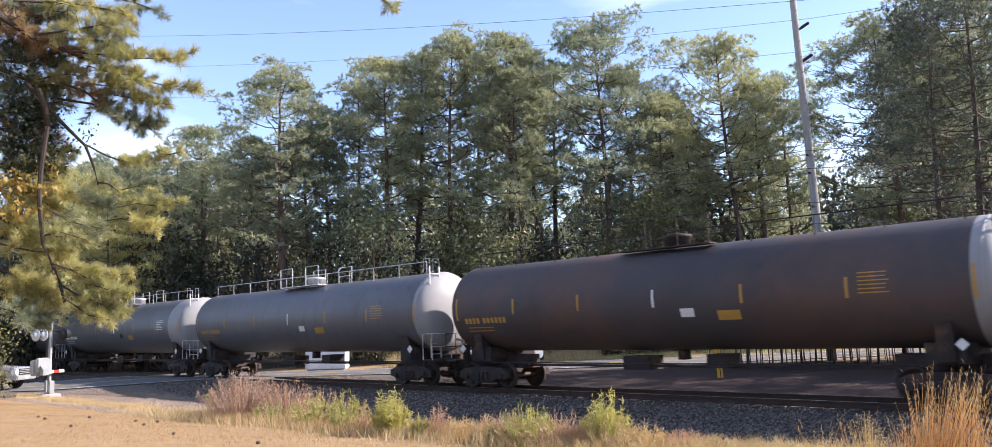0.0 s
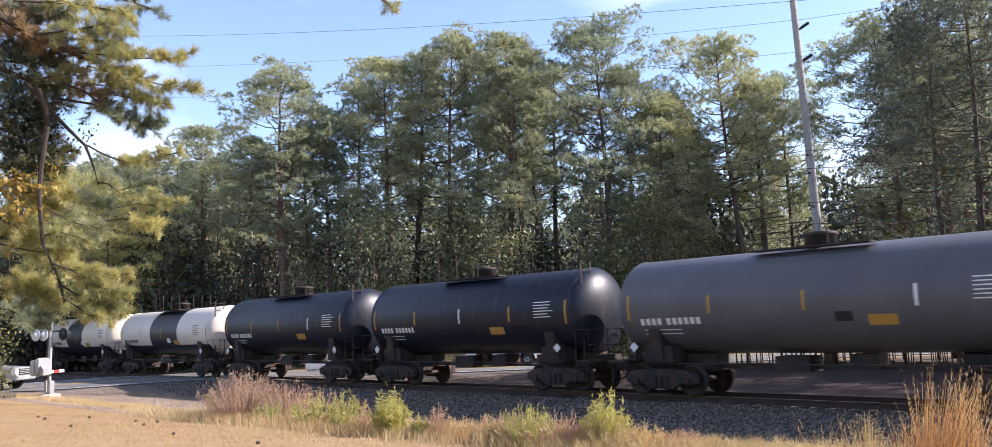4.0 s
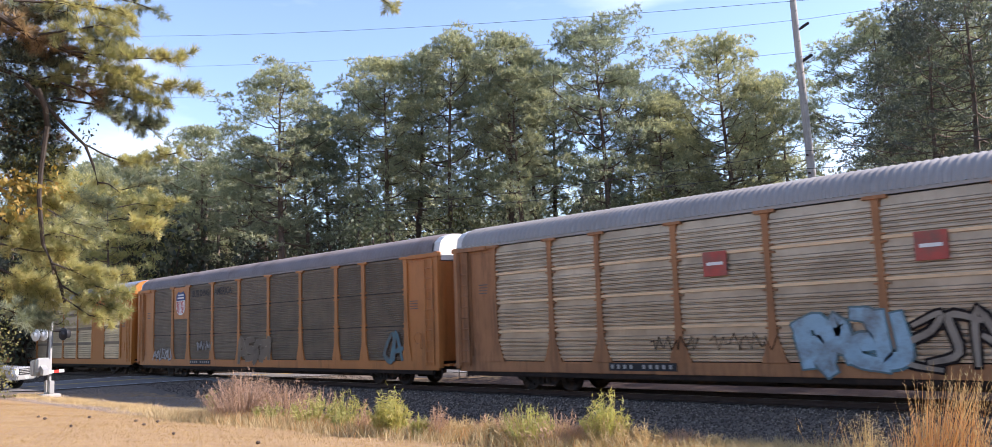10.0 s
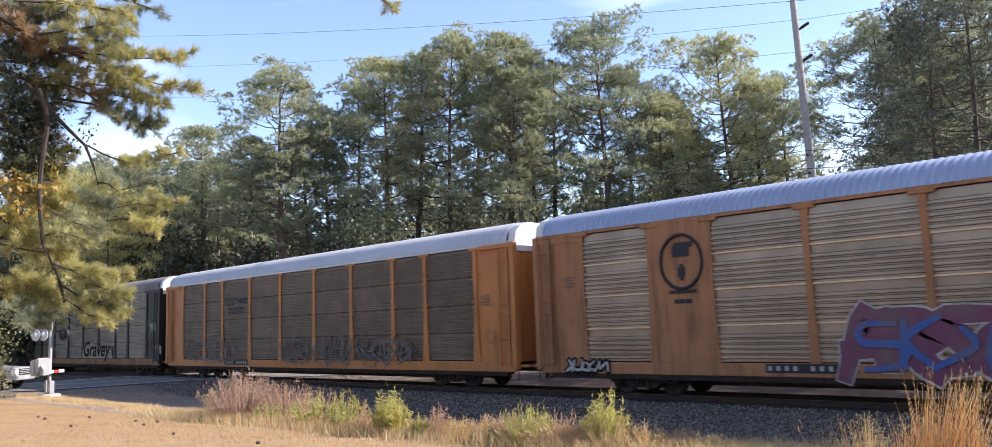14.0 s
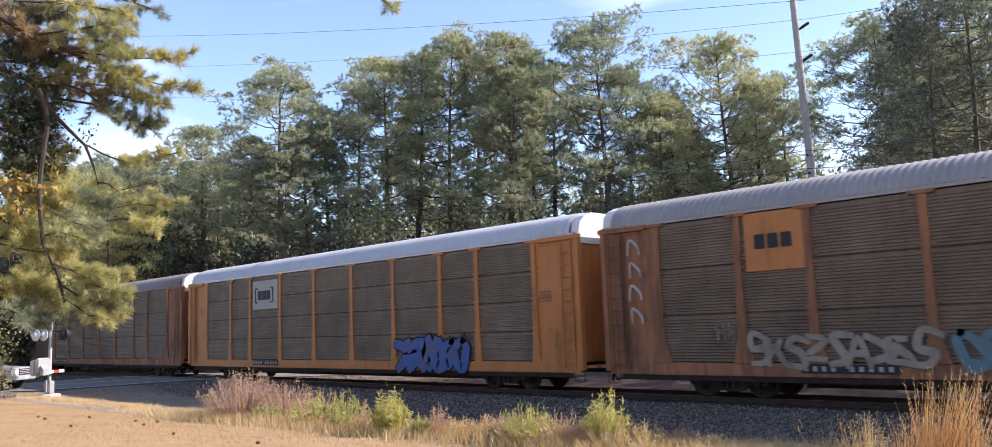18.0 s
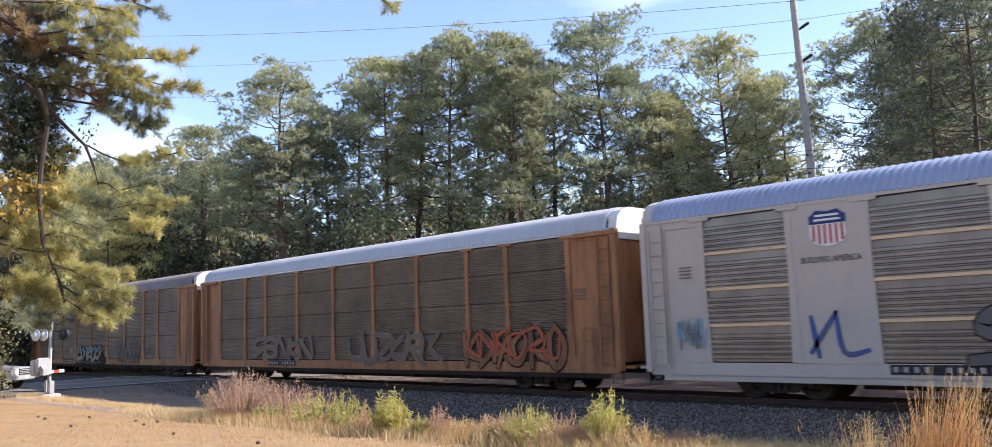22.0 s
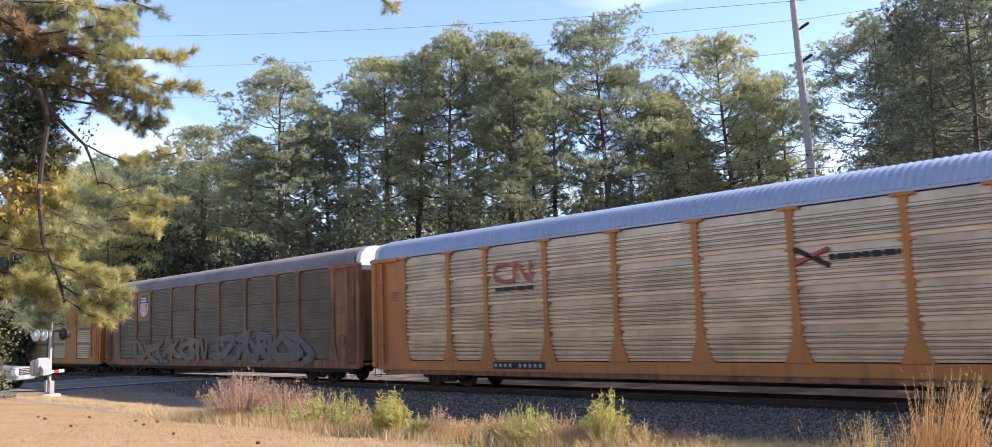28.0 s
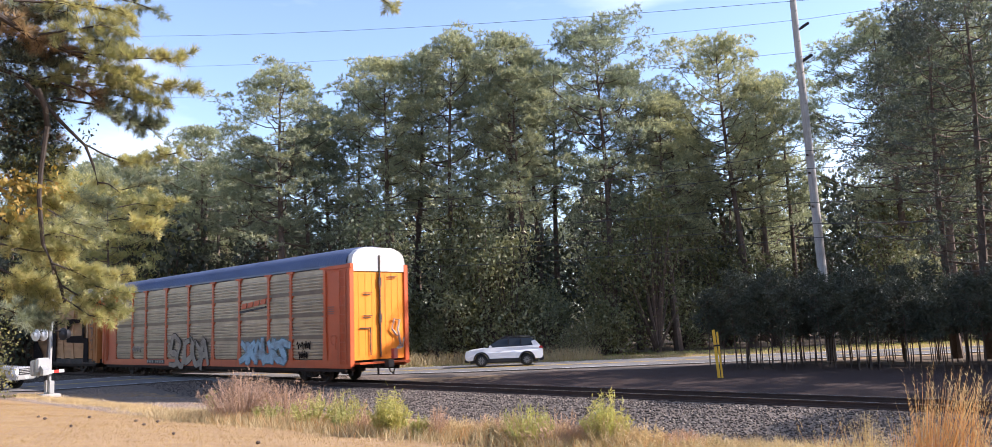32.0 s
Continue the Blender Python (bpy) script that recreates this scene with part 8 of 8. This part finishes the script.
plume("weed_stalk", "slim green broad-leaved weed at the gravel edge", -27.2, -9.0, 0.85, 0.2, 6, 201, "weed", 16, 0.16, 0.1, 0.2, 0.02)
plume("feathery_bush", "mauve-brown feathery dry bush beside the track", -23.9, -9.7, 1.6, 1.15, 260, 202, "mauve", 20, 0.15, 0.12)
plume("feathery_bush", "mauve-brown feathery dry bush beside the track", -22.6, -8.9, 1.35, 1.0, 150, 203, "mauve", 14, 0.14, 0.14)
plume("feathery_bush", "greying feathery dry bush with bare twigs", -21.2, -8.6, 1.2, 0.9, 60, 204, "mauve", 9, 0.12, 0.16)
plume("green_weed", "yellow-green leafy weed among dry grass", -20.3, -9.5, 1.0, 0.6, 60, 205, "weed", 14, 0.16, 0.14, 0.3, 0.011)
plume("green_weed", "yellow-green leafy weed among dry grass", -19.3, -9.0, 1.1, 0.55, 46, 206, "weed", 14, 0.16, 0.14, 0.3, 0.011)
plume("green_weed", "yellow-green leafy weed among dry grass", -21.9, -9.9, 0.7, 0.5, 40, 207, "weed", 12, 0.14, 0.14, 0.3, 0.011)
plume("dry_plume", "tan feathery seed plume", -17.9, -9.5, 0.95, 0.22, 22, 208, "mauve", 18, 0.1, 0.06)
plume("green_weed", "dense bright green feathery fennel weed", -16.85, -9.4, 1.22, 0.5, 110, 209, "weed", 22, 0.16, 0.1, 0.45, 0.010)
plume("green_weed", "small bright green weed", -15.75, -9.4, 0.62, 0.25, 34, 210, "weed", 18, 0.13, 0.1, 0.4, 0.011)
plume("dry_plume", "mauve-tan feathery seed plume", -15.35, -9.1, 0.95, 0.28, 40, 211, "mauve", 18, 0.1, 0.06)
plume("dry_plume", "straw-coloured feathery seed plume", -13.9, -8.95, 0.7, 0.25, 34, 212, "straw", 18, 0.1, 0.08)
plume("green_weed", "yellowing bushy weed with orange tips", -12.75, -8.7, 1.05, 0.6, 90, 213, "weed", 16, 0.13, 0.14, 0.1, 0.010)
plume("feathery_bush", "mauve-brown feathery dry bush among grass", -12.2, -8.5, 0.85, 0.8, 90, 214, "mauve", 14, 0.12, 0.14)
plume("feathery_bush", "yellow-brown dry bush among grass", -13.2, -8.6, 0.8, 0.6, 60, 215, "straw", 14, 0.12, 0.14)
plume("green_weed", "tall green feathery fennel weed", -11.1, -8.0, 1.22, 0.5, 100, 216, "weed", 20, 0.14, 0.12, 0.25, 0.010)
plume("green_weed", "small fresh green weed", -18.6, -9.6, 0.75, 0.3, 30, 217, "weed", 14, 0.13, 0.1, 0.3, 0.011)
plume("feathery_bush", "tan dry bush among grass", -11.6, -7.6, 0.75, 0.7, 70, 218, "straw", 14, 0.12, 0.14)
plume("dry_plume", "tall tan seed plume beside the broomsedge", -5.55, -8.25, 1.15, 0.35, 60, 219, "straw", 22, 0.12, 0.1, 0, 0.003)

for i, (x, mt, h, r, k) in enumerate(((-15.0, "straw", 0.55, 0.5, 70), (-14.3, "mauve", 0.62, 0.5, 60), (-13.4, "straw", 0.75, 0.6, 90), (-12.5, "straw", 0.6, 0.55, 80), (-11.7, "mauve", 0.65, 0.5, 70), (-10.9, "straw", 0.7, 0.55, 90), (-10.2, "straw", 0.6, 0.5, 80), (-9.5, "mauve", 0.5, 0.45, 60), (-8.8, "straw", 0.5, 0.5, 70), (-16.2, "straw", 0.5, 0.45, 60), (-18.2, "straw", 0.5, 0.45, 60))):
    y = -10.35 + (x + 26) * 0.155 + 0.25 * math.sin(i * 2.1)
    plume("feathery_bush", "pale straw-coloured feathery dry bush" if mt == "straw" else "mauve-brown feathery dry bush among grass", x, y, h, r, k, 230 + i, mt, 16, 0.13, 0.18, 0.1, 0.006)

rs = np.random.RandomState(9)


def band(n, x0_, x1_, depth, seed):
    """Positions along the weed line, which runs slantwise from the crossing to the near right."""
    r = np.random.RandomState(seed)
    x = r.uniform(x0_, x1_, n)
    mid_ = -10.4 + (x + 26) * 0.155
    return np.stack([x, mid_ + r.normal(size=n) * depth], 1)


g = part("dry_grass", grass_mesh("dry_grass", rs, band(17000, -27, -7, 0.7, 1), 0.34, 0.5, 0.006), M["straw"])
tagged(g, "tangled straw-coloured dry grass along the ballast", "grass", kind="stuff")
g = part("dry_grass", grass_mesh("dry_grass", rs, band(6000, -8.5, -1.5, 0.7, 2), 0.42, 0.4, 0.006), M["straw"])
tagged(g, "straw-coloured dry grass near the broomsedge", "grass", kind="stuff")
fr = np.random.RandomState(21)
fx = fr.uniform(-46, -24, 9000)
fxy = np.stack([fx, -9.9 - 0.02 * (fx + 26) + 0.5 * np.sin(fx * 0.9) * 0.4 + fr.normal(size=9000) * 0.45], 1)
g = part("dry_grass", grass_mesh("dry_grass", fr, fxy, 0.17, 0.6, 0.007), M["straw"])
tagged(g, "low straw-coloured grass fringe between lawn and gravel", "grass", kind="stuff")
g = part("russet_grass", grass_mesh("russet_grass", rs, band(4000, -25, -8, 0.5, 3), 0.36, 0.4, 0.006), M["rust_grass"])
tagged(g, "russet dry grass among the weeds", "grass", kind="stuff")


def sedge(x, y, h, r, n, seed, label):
    rs = np.random.RandomState(seed)
    ob = thing("broomsedge", label, "grass clump", pose(x, y, ground_z(x, y) - 0.03), "broomsedge clumps")
    a = rs.uniform(0, 6.28, n)
    q = np.sqrt(rs.rand(n))
    base = np.stack([np.cos(a) * q * r * 0.35, np.sin(a) * q * r * 0.35, np.zeros(n)], 1)
    up = h * rs.uniform(0.4, 1.0, n)
    tips = np.stack([np.cos(a) * q * r + rs.normal(size=n) * 0.12 + 0.16 * up, np.sin(a) * q * r + rs.normal(size=n) * 0.12 + 0.16 * up, up], 1)
    V, F = blades(rs, base, tips, np.full(n, 0.006))
    part("stalk_tuft", mesh_arrays("stems", V, F), M["rust_grass"], ob)
    b = np.repeat(tips, 7, 0) - np.repeat(tips - base, 7, 0) * rs.uniform(0, 0.3, n * 7)[:, None]
    V, F = blades(rs, b, b + rs.normal(size=(n * 7, 3)) * 0.03 + np.array([0, 0, 0.05]), np.full(n * 7, 0.003))
    part("seed_head", mesh_arrays("seed_tufts", V, F), M["straw"], ob)


sedge(-4.4, -8.6, 1.95, 0.6, 180, 301, "tall russet broomsedge clump with pale seed heads")
sedge(-4.0, -8.35, 1.75, 0.5, 110, 302, "tall russet broomsedge clump with pale seed heads")
sedge(-4.9, -8.3, 1.1, 0.4, 120, 303, "low russet broomsedge clump in dry grass")
sedge(-6.6, -7.6, 1.0, 0.5, 14, 304, "few arching dry grass stalks over the ballast")
sedge(-5.9, -7.9, 0.95, 0.4, 16, 305, "few arching dry grass stalks over the ballast")

# short mown grass over the lawn and the far verge
r = np.random.RandomState(11)
xy = np.stack([r.uniform(-44, -9, 100000), r.uniform(-19.5, -9.6, 100000)], 1)
keep = xy[:, 1] < -10.6 + (xy[:, 0] + 26) * 0.13
g = part("lawn_grass", grass_mesh("lawn_grass", r, xy[keep], 0.055, 0.7, 0.0048), M["lawn"])
tagged(g, "short dry tan lawn grass", "grass", kind="stuff")
s, d = r.uniform(-22, 40, 16000), ROAD_MID + r.uniform(4.0, 12.0, 16000)
xy = np.stack([RN.x * d + RD.x * s, RN.y * d + RD.y * s], 1)
g = part("verge_grass", grass_mesh("verge_grass", r, xy, 0.16, 0.5, 0.012), M["weed"])
tagged(g, "sunlit yellow-green verge grass before the wood", "grass", kind="stuff")
s, d = r.uniform(-22, -8, 2600), ROAD_MID + r.uniform(4.5, 9.0, 2600)
xy = np.stack([RN.x * d + RD.x * s, RN.y * d + RD.y * s], 1)
g = part("tall_verge_grass", grass_mesh("tall_verge_grass", r, xy, 0.9, 0.3, 0.012), M["straw"])
tagged(g, "tall pale dry grass at the wood's edge", "grass", kind="stuff")

rng = random.Random(8)
cone_me = bpy.data.meshes.new("cone_body")
bm = lathe_x([(-0.05, 0.0), (-0.04, 0.025), (-0.01, 0.04), (0.02, 0.035), (0.05, 0.015), (0.06, 0.0)], 8, False)
bm.to_mesh(cone_me)
bm.free()
for i in range(9):
    x, y = rng.uniform(-27, -15), rng.uniform(-15.5, -12)
    c = thing("pine_cone", "small brown pine cone lying on the dry lawn", "pine cone", pose(x, y, ground_z(x, y) + 0.035, rng.uniform(0, 360), 0, rng.uniform(0, 360)), "fallen pine cones")
    part("cone_body", cone_me, M["bark"], c)

motions()
